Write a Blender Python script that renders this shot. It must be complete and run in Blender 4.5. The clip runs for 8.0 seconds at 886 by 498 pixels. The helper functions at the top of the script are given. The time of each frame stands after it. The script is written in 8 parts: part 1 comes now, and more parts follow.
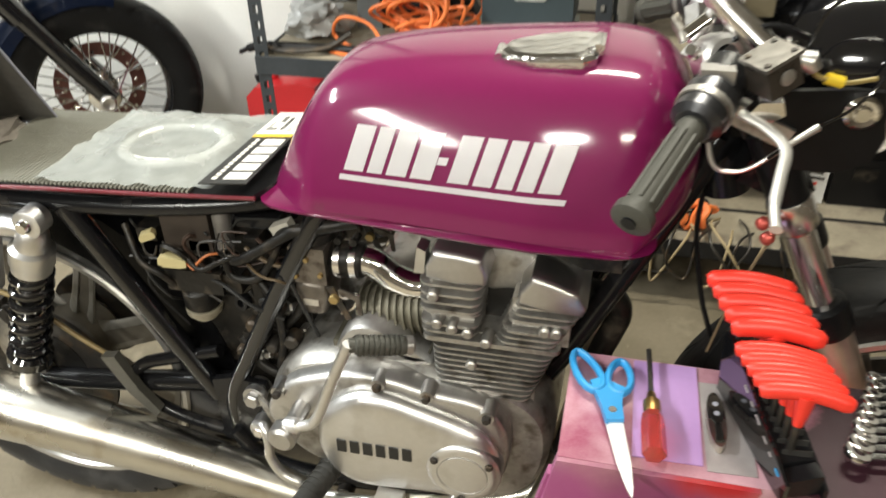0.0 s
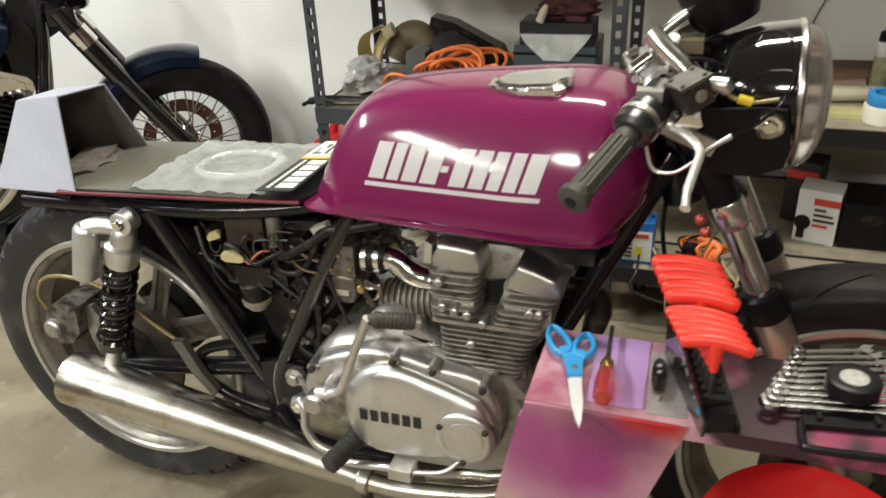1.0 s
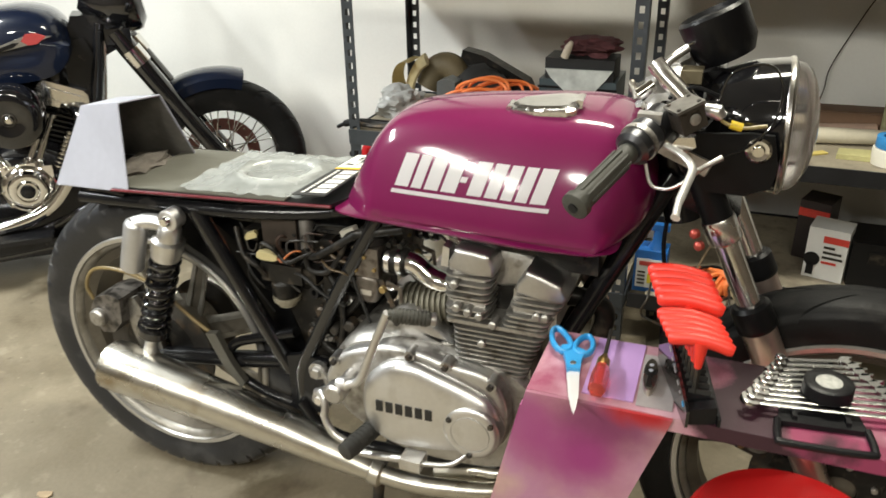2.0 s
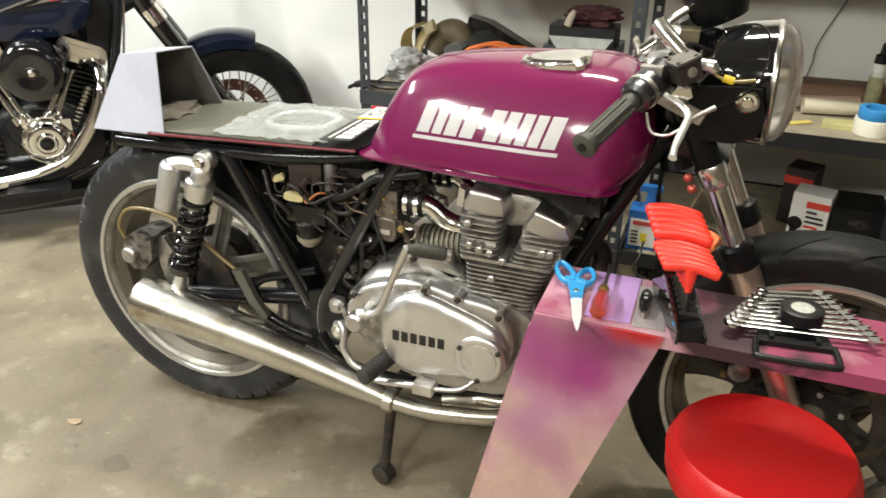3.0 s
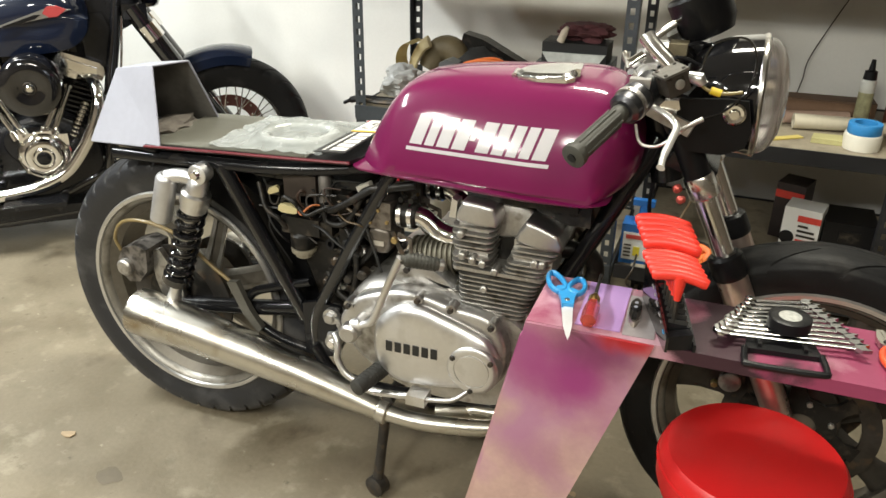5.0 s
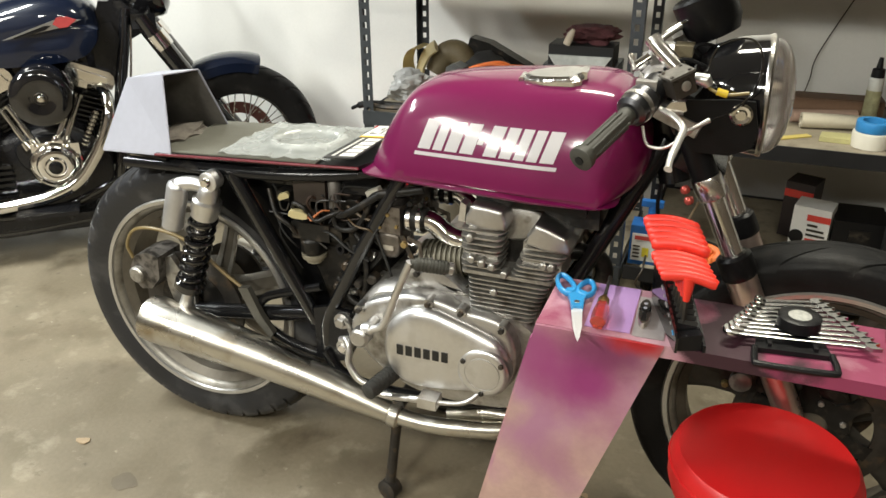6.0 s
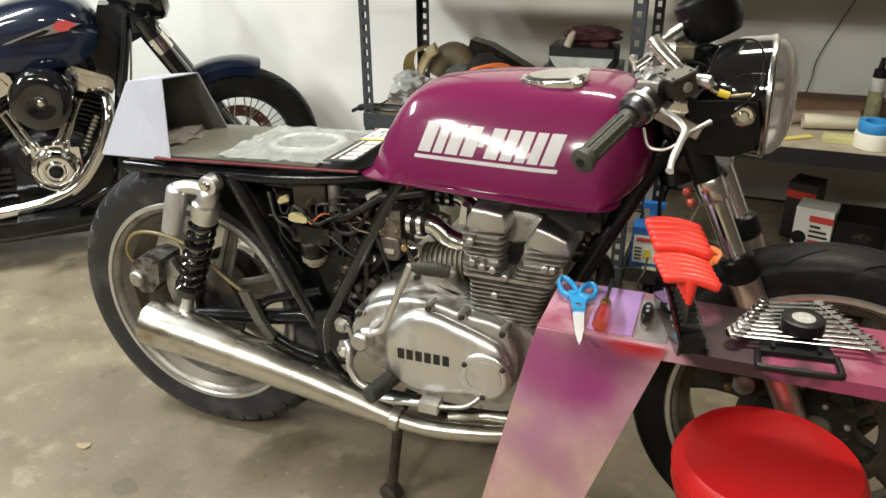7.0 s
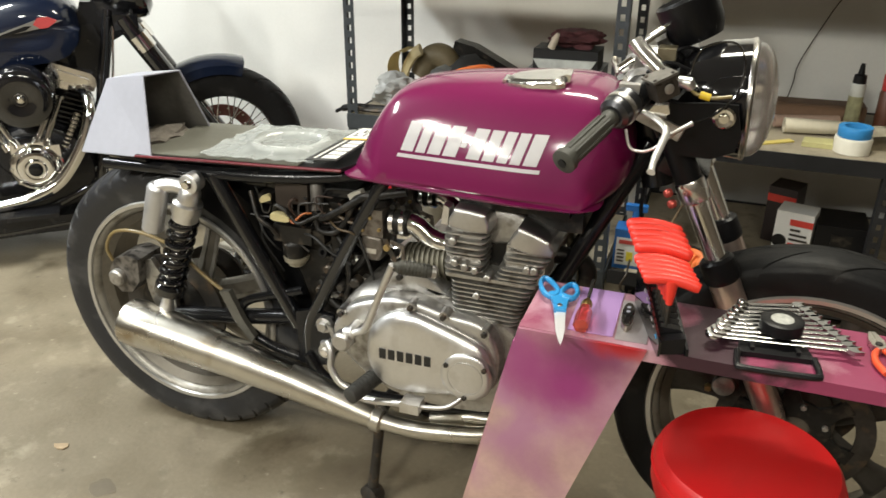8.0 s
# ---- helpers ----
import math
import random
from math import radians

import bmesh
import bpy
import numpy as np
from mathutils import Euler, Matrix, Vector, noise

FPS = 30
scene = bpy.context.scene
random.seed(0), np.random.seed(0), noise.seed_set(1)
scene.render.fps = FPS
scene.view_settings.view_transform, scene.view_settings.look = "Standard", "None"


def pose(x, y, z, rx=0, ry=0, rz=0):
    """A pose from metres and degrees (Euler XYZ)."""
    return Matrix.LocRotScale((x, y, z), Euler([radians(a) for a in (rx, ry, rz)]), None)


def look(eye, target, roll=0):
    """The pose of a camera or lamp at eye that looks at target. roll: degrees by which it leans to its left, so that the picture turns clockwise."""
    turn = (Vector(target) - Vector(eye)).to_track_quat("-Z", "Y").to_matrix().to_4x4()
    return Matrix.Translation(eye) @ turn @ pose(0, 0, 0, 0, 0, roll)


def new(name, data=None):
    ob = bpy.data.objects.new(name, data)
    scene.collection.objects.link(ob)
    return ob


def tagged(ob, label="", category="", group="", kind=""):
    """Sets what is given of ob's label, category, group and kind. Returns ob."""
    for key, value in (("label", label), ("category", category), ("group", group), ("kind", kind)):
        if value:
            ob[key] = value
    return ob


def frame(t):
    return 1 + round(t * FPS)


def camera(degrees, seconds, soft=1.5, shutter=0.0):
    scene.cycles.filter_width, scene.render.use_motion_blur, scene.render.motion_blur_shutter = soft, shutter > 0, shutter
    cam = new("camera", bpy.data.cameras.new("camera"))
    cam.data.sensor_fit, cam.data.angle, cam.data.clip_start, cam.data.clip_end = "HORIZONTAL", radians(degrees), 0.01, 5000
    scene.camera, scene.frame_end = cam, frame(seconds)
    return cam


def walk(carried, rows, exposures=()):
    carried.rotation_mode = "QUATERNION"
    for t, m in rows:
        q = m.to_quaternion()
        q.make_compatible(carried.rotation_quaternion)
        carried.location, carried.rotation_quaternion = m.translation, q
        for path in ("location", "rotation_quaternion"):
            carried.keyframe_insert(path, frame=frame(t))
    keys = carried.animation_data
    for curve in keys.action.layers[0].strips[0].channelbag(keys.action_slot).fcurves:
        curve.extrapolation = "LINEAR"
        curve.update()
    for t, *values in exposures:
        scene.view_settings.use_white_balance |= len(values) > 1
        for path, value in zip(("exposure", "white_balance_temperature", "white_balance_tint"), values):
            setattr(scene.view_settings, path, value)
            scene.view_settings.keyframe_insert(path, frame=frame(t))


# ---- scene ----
cam = camera(58.5, 8.0, shutter=0.5)
PATH = [
    (0, (0.921, -0.922, 1.258), (0.514, 0.696, 0.155), -1.5),
    (0.2, (0.947, -0.977, 1.262), (0.528, 0.687, 0.238), -1.8),
    (0.3, (0.96, -1.0, 1.268), (0.498, 0.664, 0.266), -3),
    (0.4, (0.971, -1.021, 1.271), (0.45, 0.632, 0.27), -4.4),
    (0.5, (0.981, -1.042, 1.273), (0.411, 0.597, 0.278), -5.1),
    (0.7, (1.01, -1.103, 1.272), (0.44, 0.554, 0.31), -3.9),
    (0.9, (1.048, -1.131, 1.273), (0.469, 0.532, 0.327), -3.2),
    (1, (1.068, -1.134, 1.277), (0.482, 0.53, 0.335), -2.9),
    (1.2, (1.102, -1.13, 1.283), (0.497, 0.548, 0.374), -1.4),
    (2.3, (1.124, -1.317, 1.278), (0.443, 0.358, 0.422), -1.2),
    (2.5, (1.127, -1.362, 1.276), (0.434, 0.3, 0.406), -1.2),
    (3, (1.128, -1.395, 1.277), (0.505, 0.274, 0.369), 0.6),
    (3.5, (1.135, -1.4, 1.27), (0.569, 0.301, 0.383), 1.7),
    (4, (1.142, -1.407, 1.271), (0.551, 0.286, 0.386), 1.7),
    (4.5, (1.141, -1.407, 1.271), (0.535, 0.287, 0.398), 1.3),
    (6, (1.143, -1.417, 1.276), (0.498, 0.269, 0.416), -0.3),
    (6.5, (1.152, -1.417, 1.279), (0.507, 0.272, 0.423), -0.4),
    (7, (1.142, -1.409, 1.274), (0.492, 0.278, 0.419), -0.6),
    (7.5, (1.144, -1.41, 1.268), (0.489, 0.27, 0.404), -0.4),
    (8, (1.146, -1.408, 1.269), (0.532, 0.295, 0.42), 0.3),
]
walk(cam, [(t, look(eye, target, roll)) for t, eye, target, roll in PATH],
     exposures=[(0, -0.04), (0.3, -0.27), (0.5, -0.31), (1.0, -0.35), (1.2, -0.31), (2.3, -0.13), (3.0, 0.0), (3.5, 0.03), (4.5, 0.0), (6.0, -0.2), (7.0, -0.23), (7.5, -0.19), (8.0, -0.22)])

# ---- light ----
world = bpy.data.worlds.new("world")
scene.world = world
world.use_nodes = True
world.node_tree.nodes["Background"].inputs[0].default_value = (1.0, 0.95, 0.88, 1)
world.node_tree.nodes["Background"].inputs[1].default_value = 0.004
scene.view_settings.exposure = 0.0


# ---- materials ----
def mat(name, col, rough=0.5, metal=0.0, var=0.2, scale=6.0, bump=0.15, bscale=90.0, coat=0.0, rvar=0.15, dirt=None, dirt_at=0.6):
    """A surface with colour at two scales, uneven gloss and fine relief; dirt: a second colour that lies in patches."""
    m = bpy.data.materials.new(name)
    m.use_nodes = True
    n, l = m.node_tree.nodes, m.node_tree.links
    b = n["Principled BSDF"]
    tc = n.new("ShaderNodeTexCoord")
    big, fine = n.new("ShaderNodeTexNoise"), n.new("ShaderNodeTexNoise")
    big.inputs["Scale"].default_value, big.inputs["Detail"].default_value = scale, 5
    fine.inputs["Scale"].default_value, fine.inputs["Detail"].default_value = bscale, 4
    l.new(tc.outputs["Object"], big.inputs["Vector"])
    l.new(tc.outputs["Object"], fine.inputs["Vector"])
    add = n.new("ShaderNodeMath")
    add.operation = "MULTIPLY_ADD"
    l.new(fine.outputs[0], add.inputs[0])
    add.inputs[1].default_value = 0.45
    l.new(big.outputs[0], add.inputs[2])
    ramp = n.new("ShaderNodeMapRange")
    ramp.inputs[1].default_value, ramp.inputs[2].default_value = 0.4, 1.05
    ramp.inputs[3].default_value, ramp.inputs[4].default_value = 1 - var, 1 + var
    l.new(add.outputs[0], ramp.inputs[0])
    mul = n.new("ShaderNodeVectorMath")
    mul.operation = "SCALE"
    mul.inputs[0].default_value = col
    l.new(ramp.outputs[0], mul.inputs["Scale"])
    out = mul.outputs[0]
    if dirt:
        edge = n.new("ShaderNodeMapRange")
        edge.inputs[1].default_value, edge.inputs[2].default_value = dirt_at - 0.08, dirt_at + 0.1
        patch = n.new("ShaderNodeTexNoise")
        patch.inputs["Scale"].default_value, patch.inputs["Detail"].default_value = scale * 1.7, 7
        l.new(tc.outputs["Object"], patch.inputs["Vector"])
        l.new(patch.outputs[0], edge.inputs[0])
        mix = n.new("ShaderNodeMix")
        mix.data_type = "RGBA"
        l.new(edge.outputs[0], mix.inputs[0])
        l.new(out, mix.inputs[6])
        mix.inputs[7].default_value = (*dirt, 1)
        out = mix.outputs[2]
    l.new(out, b.inputs["Base Color"])
    rr = n.new("ShaderNodeMapRange")
    rr.inputs[1].default_value, rr.inputs[2].default_value = 0.3, 0.7
    rr.inputs[3].default_value, rr.inputs[4].default_value = max(0.02, rough * (1 - rvar)), min(1, rough * (1 + rvar))
    l.new(big.outputs[0], rr.inputs[0])
    l.new(rr.outputs[0], b.inputs["Roughness"])
    b.inputs["Metallic"].default_value = metal
    b.inputs["Coat Weight"].default_value = coat
    b.inputs["Coat Roughness"].default_value = 0.04
    if bump:
        bp = n.new("ShaderNodeBump")
        bp.inputs["Strength"].default_value, bp.inputs["Distance"].default_value = bump, 0.002
        l.new(fine.outputs[0], bp.inputs["Height"])
        l.new(bp.outputs[0], b.inputs["Normal"])
    return m


def glow(name, col, strength):
    m = bpy.data.materials.new(name)
    m.use_nodes = True
    n, l = m.node_tree.nodes, m.node_tree.links
    e = n.new("ShaderNodeEmission")
    e.inputs[0].default_value, e.inputs[1].default_value = (*col, 1), strength
    l.new(e.outputs[0], n["Material Output"].inputs[0])
    return m


def clear(name, col, rough=0.05, ior=1.45, alpha=1.0, weight=1.0):
    m = mat(name, col, rough, var=0.03, bump=0.05)
    b = m.node_tree.nodes["Principled BSDF"]
    b.inputs["Transmission Weight"].default_value, b.inputs["IOR"].default_value = weight, ior
    b.inputs["Alpha"].default_value = alpha
    return m


PURPLE = mat("purple_paint", (0.15, 0.006, 0.06), 0.45, var=0.05, scale=3, bump=0.0, coat=1.0)
WHITE_VINYL = mat("white_vinyl", (0.84, 0.83, 0.84), 0.4, var=0.03, bump=0.02, coat=0.6)
BLACK_PAINT = mat("black_paint", (0.008, 0.008, 0.009), 0.2, var=0.3, bump=0.05, dirt=(0.05, 0.045, 0.04), dirt_at=0.68)
BLACK_GLOSS = mat("black_gloss", (0.006, 0.006, 0.007), 0.08, var=0.1, bump=0.0, coat=1.0)
BLACK_PLASTIC = mat("black_plastic", (0.006, 0.006, 0.007), 0.36, var=0.25, bump=0.2, bscale=250)
RUBBER = mat("tyre_rubber", (0.009, 0.009, 0.0095), 0.5, var=0.3, scale=9, bump=0.25, bscale=180, dirt=(0.026, 0.025, 0.024), dirt_at=0.62)
# lighter, bluer copy of the tyre rubber: the rear tyre's sheen as colour
SHEEN_RUBBER = mat("rear_rubber_sheen", (0.014, 0.0145, 0.017), 0.42, var=0.3, scale=9, bump=0.25, bscale=180, dirt=(0.05, 0.049, 0.05), dirt_at=0.6)
GRIP = mat("grip_rubber", (0.048, 0.047, 0.039), 0.6, var=0.2, bump=0.3, bscale=200)
CHROME = mat("chrome", (0.82, 0.81, 0.79), 0.09, 1.0, var=0.06, bump=0.03, bscale=30, rvar=0.5)
WORN_CHROME = mat("worn_chrome", (0.86, 0.84, 0.82), 0.19, 1.0, var=0.08, scale=14, bump=0.05, bscale=60, rvar=0.5)
STEEL = mat("brushed_exhaust_steel", (0.585, 0.56, 0.50), 0.30, 1.0, var=0.10, scale=7, bump=0.03, bscale=50, rvar=0.3, dirt=(0.36, 0.29, 0.20), dirt_at=0.66)
ALU = mat("cast_aluminium", (0.52, 0.51, 0.5), 0.38, 1.0, var=0.12, scale=12, bump=0.08, bscale=160, dirt=(0.3, 0.285, 0.26), dirt_at=0.7)
ALU_DULL = mat("weathered_fins", (0.43, 0.415, 0.39), 0.42, 0.85, var=0.3, scale=22, bump=0.3, bscale=140, dirt=(0.17, 0.15, 0.125), dirt_at=0.6)
ALU_POL = mat("polished_cover", (0.75, 0.745, 0.74), 0.40, 1.0, var=0.08, scale=9, bump=0.05, bscale=120, rvar=0.3, dirt=(0.6, 0.585, 0.56), dirt_at=0.64)
ALU_SHEET = mat("brushed_sheet", (0.51, 0.52, 0.60), 0.42, 0.35, var=0.08, scale=5, bump=0.08, bscale=70)
RIM = mat("wheel_alloy", (0.56, 0.55, 0.53), 0.34, 0.85, var=0.12, scale=12, bump=0.1, dirt=(0.3, 0.27, 0.22), dirt_at=0.72)
SPOKE_BROWN = mat("dusty_cast_spokes", (0.13, 0.115, 0.092), 0.5, 0.45, var=0.3, scale=14, bump=0.2)
SPOKE_DARK = mat("dark_front_spokes", (0.06, 0.055, 0.047), 0.5, 0.4, var=0.35, scale=14, bump=0.2)
RIM_DULL = mat("dusty_rim_well", (0.27, 0.255, 0.225), 0.45, 0.6, var=0.25, scale=12, bump=0.15, dirt=(0.13, 0.115, 0.09), dirt_at=0.6)
IRON = mat("dark_iron", (0.055, 0.05, 0.045), 0.45, 0.7, var=0.4, scale=20, bump=0.3, dirt=(0.12, 0.085, 0.055), dirt_at=0.6)
GREASE = mat("greasy_black", (0.013, 0.012, 0.011), 0.4, 0.2, var=0.5, scale=25, bump=0.4, dirt=(0.055, 0.045, 0.035), dirt_at=0.62)
RED_TRIM = mat("red_trim", (0.13, 0.007, 0.015), 0.4, var=0.2, bump=0.1)
CONCRETE = mat("concrete_floor", (0.188, 0.157, 0.108), 0.5, var=0.2, scale=4.3, bump=0.35, bscale=85, rvar=0.4, dirt=(0.16, 0.135, 0.09), dirt_at=0.6)


def more_stains(m, col, scale, at, soft):
    """A further layer of stains over a surface."""
    n, l = m.node_tree.nodes, m.node_tree.links
    b = n["Principled BSDF"]
    old = b.inputs["Base Color"].links[0].from_socket
    tc, no, edge, mix = n.new("ShaderNodeTexCoord"), n.new("ShaderNodeTexNoise"), n.new("ShaderNodeMapRange"), n.new("ShaderNodeMix")
    no.inputs["Scale"].default_value, no.inputs["Detail"].default_value, no.inputs["Roughness"].default_value = scale, 9, 0.62
    edge.inputs[1].default_value, edge.inputs[2].default_value = at, at + soft
    mix.data_type = "RGBA"
    l.new(tc.outputs["Object"], no.inputs["Vector"])
    l.new(no.outputs[0], edge.inputs[0])
    l.new(edge.outputs[0], mix.inputs[0])
    l.new(old, mix.inputs[6])
    mix.inputs[7].default_value = (*col, 1)
    l.new(mix.outputs[2], b.inputs["Base Color"])


more_stains(CONCRETE, (0.27, 0.235, 0.17), 8.0, 0.56, 0.12)
more_stains(CONCRETE, (0.115, 0.09, 0.058), 5.5, 0.57, 0.14)
more_stains(CONCRETE, (0.10, 0.08, 0.055), 17.0, 0.65, 0.08)
more_stains(CONCRETE, (0.10, 0.08, 0.055), 1.9, 0.62, 0.16)
more_stains(CONCRETE, (0.125, 0.10, 0.066), 3.1, 0.54, 0.22)
more_stains(CONCRETE, (0.31, 0.275, 0.205), 21.0, 0.66, 0.06)
more_stains(CONCRETE, (0.06, 0.05, 0.035), 34.0, 0.715, 0.05)
FRAME_PAINT = mat("glossy_frame_paint", (0.006, 0.0065, 0.008), 0.2, var=0.3, bump=0.12, bscale=60, coat=0.7, dirt=(0.05, 0.045, 0.04), dirt_at=0.7)
FLAT_BLACK = mat("flat_black", (0.004, 0.004, 0.0045), 0.4, var=0.3, bump=0.1, bscale=200)
for m, level in ((FLAT_BLACK, 0.2), (BLACK_PAINT, 0.35), (BLACK_PLASTIC, 0.28), (GREASE, 0.3), (RUBBER, 0.18), (PURPLE, 0.12)):
    m.node_tree.nodes["Principled BSDF"].inputs["Specular IOR Level"].default_value = level
for m, soft in ((PURPLE, 0.10), (WHITE_VINYL, 0.12), (BLACK_GLOSS, 0.07)):
    m.node_tree.nodes["Principled BSDF"].inputs["Coat Roughness"].default_value = soft
# for the walls out of view; dark so metal and gloss reflect black
DARK_WALL = mat("dark_unseen_wall", (0.10, 0.08, 0.06), 0.8, var=0.3, scale=3, bump=0.3)
WALL = mat("painted_wall", (0.78, 0.775, 0.745), 0.7, var=0.05, scale=1.5, bump=0.15, bscale=120)
# ceiling is unseen; its colour is lowered to weaken the ambient fill
CEIL = mat("ceiling_paint", (0.25, 0.24, 0.215), 0.8, var=0.04, scale=2, bump=0.1)
SHELF_STEEL = mat("grey_shelf_steel", (0.055, 0.062, 0.07), 0.4, 0.4, var=0.2, bump=0.1)


# ---- mesh helpers ----
def part(name, bm, material, parent=None, label="", smooth=True, bevel=0.0):
    """Links a bmesh as one mesh object, under a thing or a part."""
    if bevel:
        bmesh.ops.bevel(bm, geom=[e for e in bm.edges if len(e.link_faces) == 2 and e.calc_face_angle(0) > 0.6],
                        offset=bevel, segments=2, affect="EDGES", clamp_overlap=True)
    bmesh.ops.recalc_face_normals(bm, faces=bm.faces)
    me = bpy.data.meshes.new(name)
    bm.to_mesh(me)
    bm.free()
    me.materials.append(material)
    if smooth:
        me.shade_smooth()
        me.set_sharp_from_angle(angle=radians(38))
    ob = new(name, me)
    ob.parent = parent
    if label:
        tagged(ob, label)
    return ob


def thing(name, at, label, category, group="", kind=""):
    """An Empty at a thing's base; at: a pose."""
    ob = new(name)
    ob.matrix_basis = at
    ob.empty_display_size = 0.05
    return tagged(ob, label, category, group, kind)


def solo(name, bm, material, label, category, at=None, group="", kind="", smooth=True, bevel=0.0):
    ob = part(name, bm, material, None, label, smooth, bevel)
    if at is not None:
        ob.matrix_basis = at
    return tagged(ob, label, category, group, kind)


def V(*a):
    return Vector(a)


def box(lo, hi, bm=None):
    bm = bm or bmesh.new()
    v = [bm.verts.new((x, y, z)) for x in (lo[0], hi[0]) for y in (lo[1], hi[1]) for z in (lo[2], hi[2])]
    for f in ((0, 1, 3, 2), (4, 6, 7, 5), (0, 4, 5, 1), (2, 3, 7, 6), (0, 2, 6, 4), (1, 5, 7, 3)):
        bm.faces.new([v[i] for i in f])
    return bm


def prism(outline, axis, a, b, bm=None):
    """A closed outline of 2D points drawn out along an axis from a to b. For x: (y, z), for y: (x, z), for z: (x, y)."""
    bm = bm or bmesh.new()
    put = {"x": lambda p, d: (d, p[0], p[1]), "y": lambda p, d: (p[0], d, p[1]), "z": lambda p, d: (p[0], p[1], d)}[axis]
    r0 = [bm.verts.new(put(p, a)) for p in outline]
    r1 = [bm.verts.new(put(p, b)) for p in outline]
    k = len(outline)
    bm.faces.new(r0)
    bm.faces.new(r1[::-1])
    for i in range(k):
        bm.faces.new((r0[i], r1[i], r1[(i + 1) % k], r0[(i + 1) % k]))
    return bm


def spline(pts, steps=6, closed=False):
    """Points along a smooth curve through pts."""
    pts = [Vector(p) for p in pts]
    if len(pts) < 3:
        return pts
    out, k = [], len(pts)
    for i in range(k if closed else k - 1):
        p1, p2 = pts[i], pts[(i + 1) % k]
        p0 = pts[i - 1] if closed or i else p1 * 2 - p2
        p3 = pts[(i + 2) % k] if closed or i + 2 < k else p2 * 2 - p1
        for s in range(steps):
            t = s / steps
            out.append(0.5 * ((2 * p1) + (p2 - p0) * t + (2 * p0 - 5 * p1 + 4 * p2 - p3) * t * t + (3 * p1 - p0 - 3 * p2 + p3) * t ** 3))
    if not closed:
        out.append(pts[-1])
    return out


def sweep(path, radius, seg=10, bm=None, closed=False, flat=1.0):
    """A tube along a path; radius: one number, or one for each point. flat: height of the section against its width."""
    bm = bm or bmesh.new()
    path = [Vector(p) for p in path]
    k = len(path)
    rad = list(radius) if hasattr(radius, "__len__") else [radius] * k
    rings, side = [], None
    for i, p in enumerate(path):
        d = (path[(i + 1) % k] - path[i - 1]) if closed else (path[min(i + 1, k - 1)] - path[max(i - 1, 0)])
        if d.length < 1e-9:
            d = Vector((0, 0, 1))
        d.normalize()
        if side is None:
            side = d.orthogonal().normalized() if abs(d.z) > 0.9 else d.cross(Vector((0, 0, 1))).normalized()
        side = (side - d * side.dot(d)).normalized()
        up = side.cross(d)
        rings.append([bm.verts.new(p + (side * math.cos(a) + up * math.sin(a) * flat) * rad[i]) for a in [2 * math.pi * j / seg for j in range(seg)]])
    for i in range(k if closed else k - 1):
        a, b = rings[i], rings[(i + 1) % k]
        for j in range(seg):
            bm.faces.new((a[j], a[(j + 1) % seg], b[(j + 1) % seg], b[j]))
    if not closed:
        bm.faces.new(rings[0][::-1])
        bm.faces.new(rings[-1])
    return bm


def rod(a, b, r, seg=12, bm=None, r2=None):
    return sweep([a, b], [r, r if r2 is None else r2], seg, bm)


def lathe(profile, centre, axis, seg=32, bm=None, closed=False):
    """Turns a profile of (distance along the axis, radius) round an axis through centre."""
    bm = bm or bmesh.new()
    axis, centre = Vector(axis).normalized(), Vector(centre)
    s = axis.orthogonal().normalized()
    u = axis.cross(s)
    rings = []
    for d, r in profile:
        if r < 1e-6:
            rings.append([bm.verts.new(centre + axis * d)])
        else:
            rings.append([bm.verts.new(centre + axis * d + (s * math.cos(2 * math.pi * j / seg) + u * math.sin(2 * math.pi * j / seg)) * r) for j in range(seg)])
    k = len(rings)
    for i in range(k if closed else k - 1):
        a, b = rings[i], rings[(i + 1) % k]
        for j in range(seg):
            j2 = (j + 1) % seg
            if len(a) == 1 and len(b) > 1:
                bm.faces.new((a[0], b[j], b[j2]))
            elif len(b) == 1 and len(a) > 1:
                bm.faces.new((a[j], b[0], a[j2]))
            elif len(a) > 1:
                bm.faces.new((a[j], b[j], b[j2], a[j2]))
    if not closed:
        for r in (rings[0], rings[-1]):
            if len(r) > 1:
                bm.faces.new(r)
    return bm


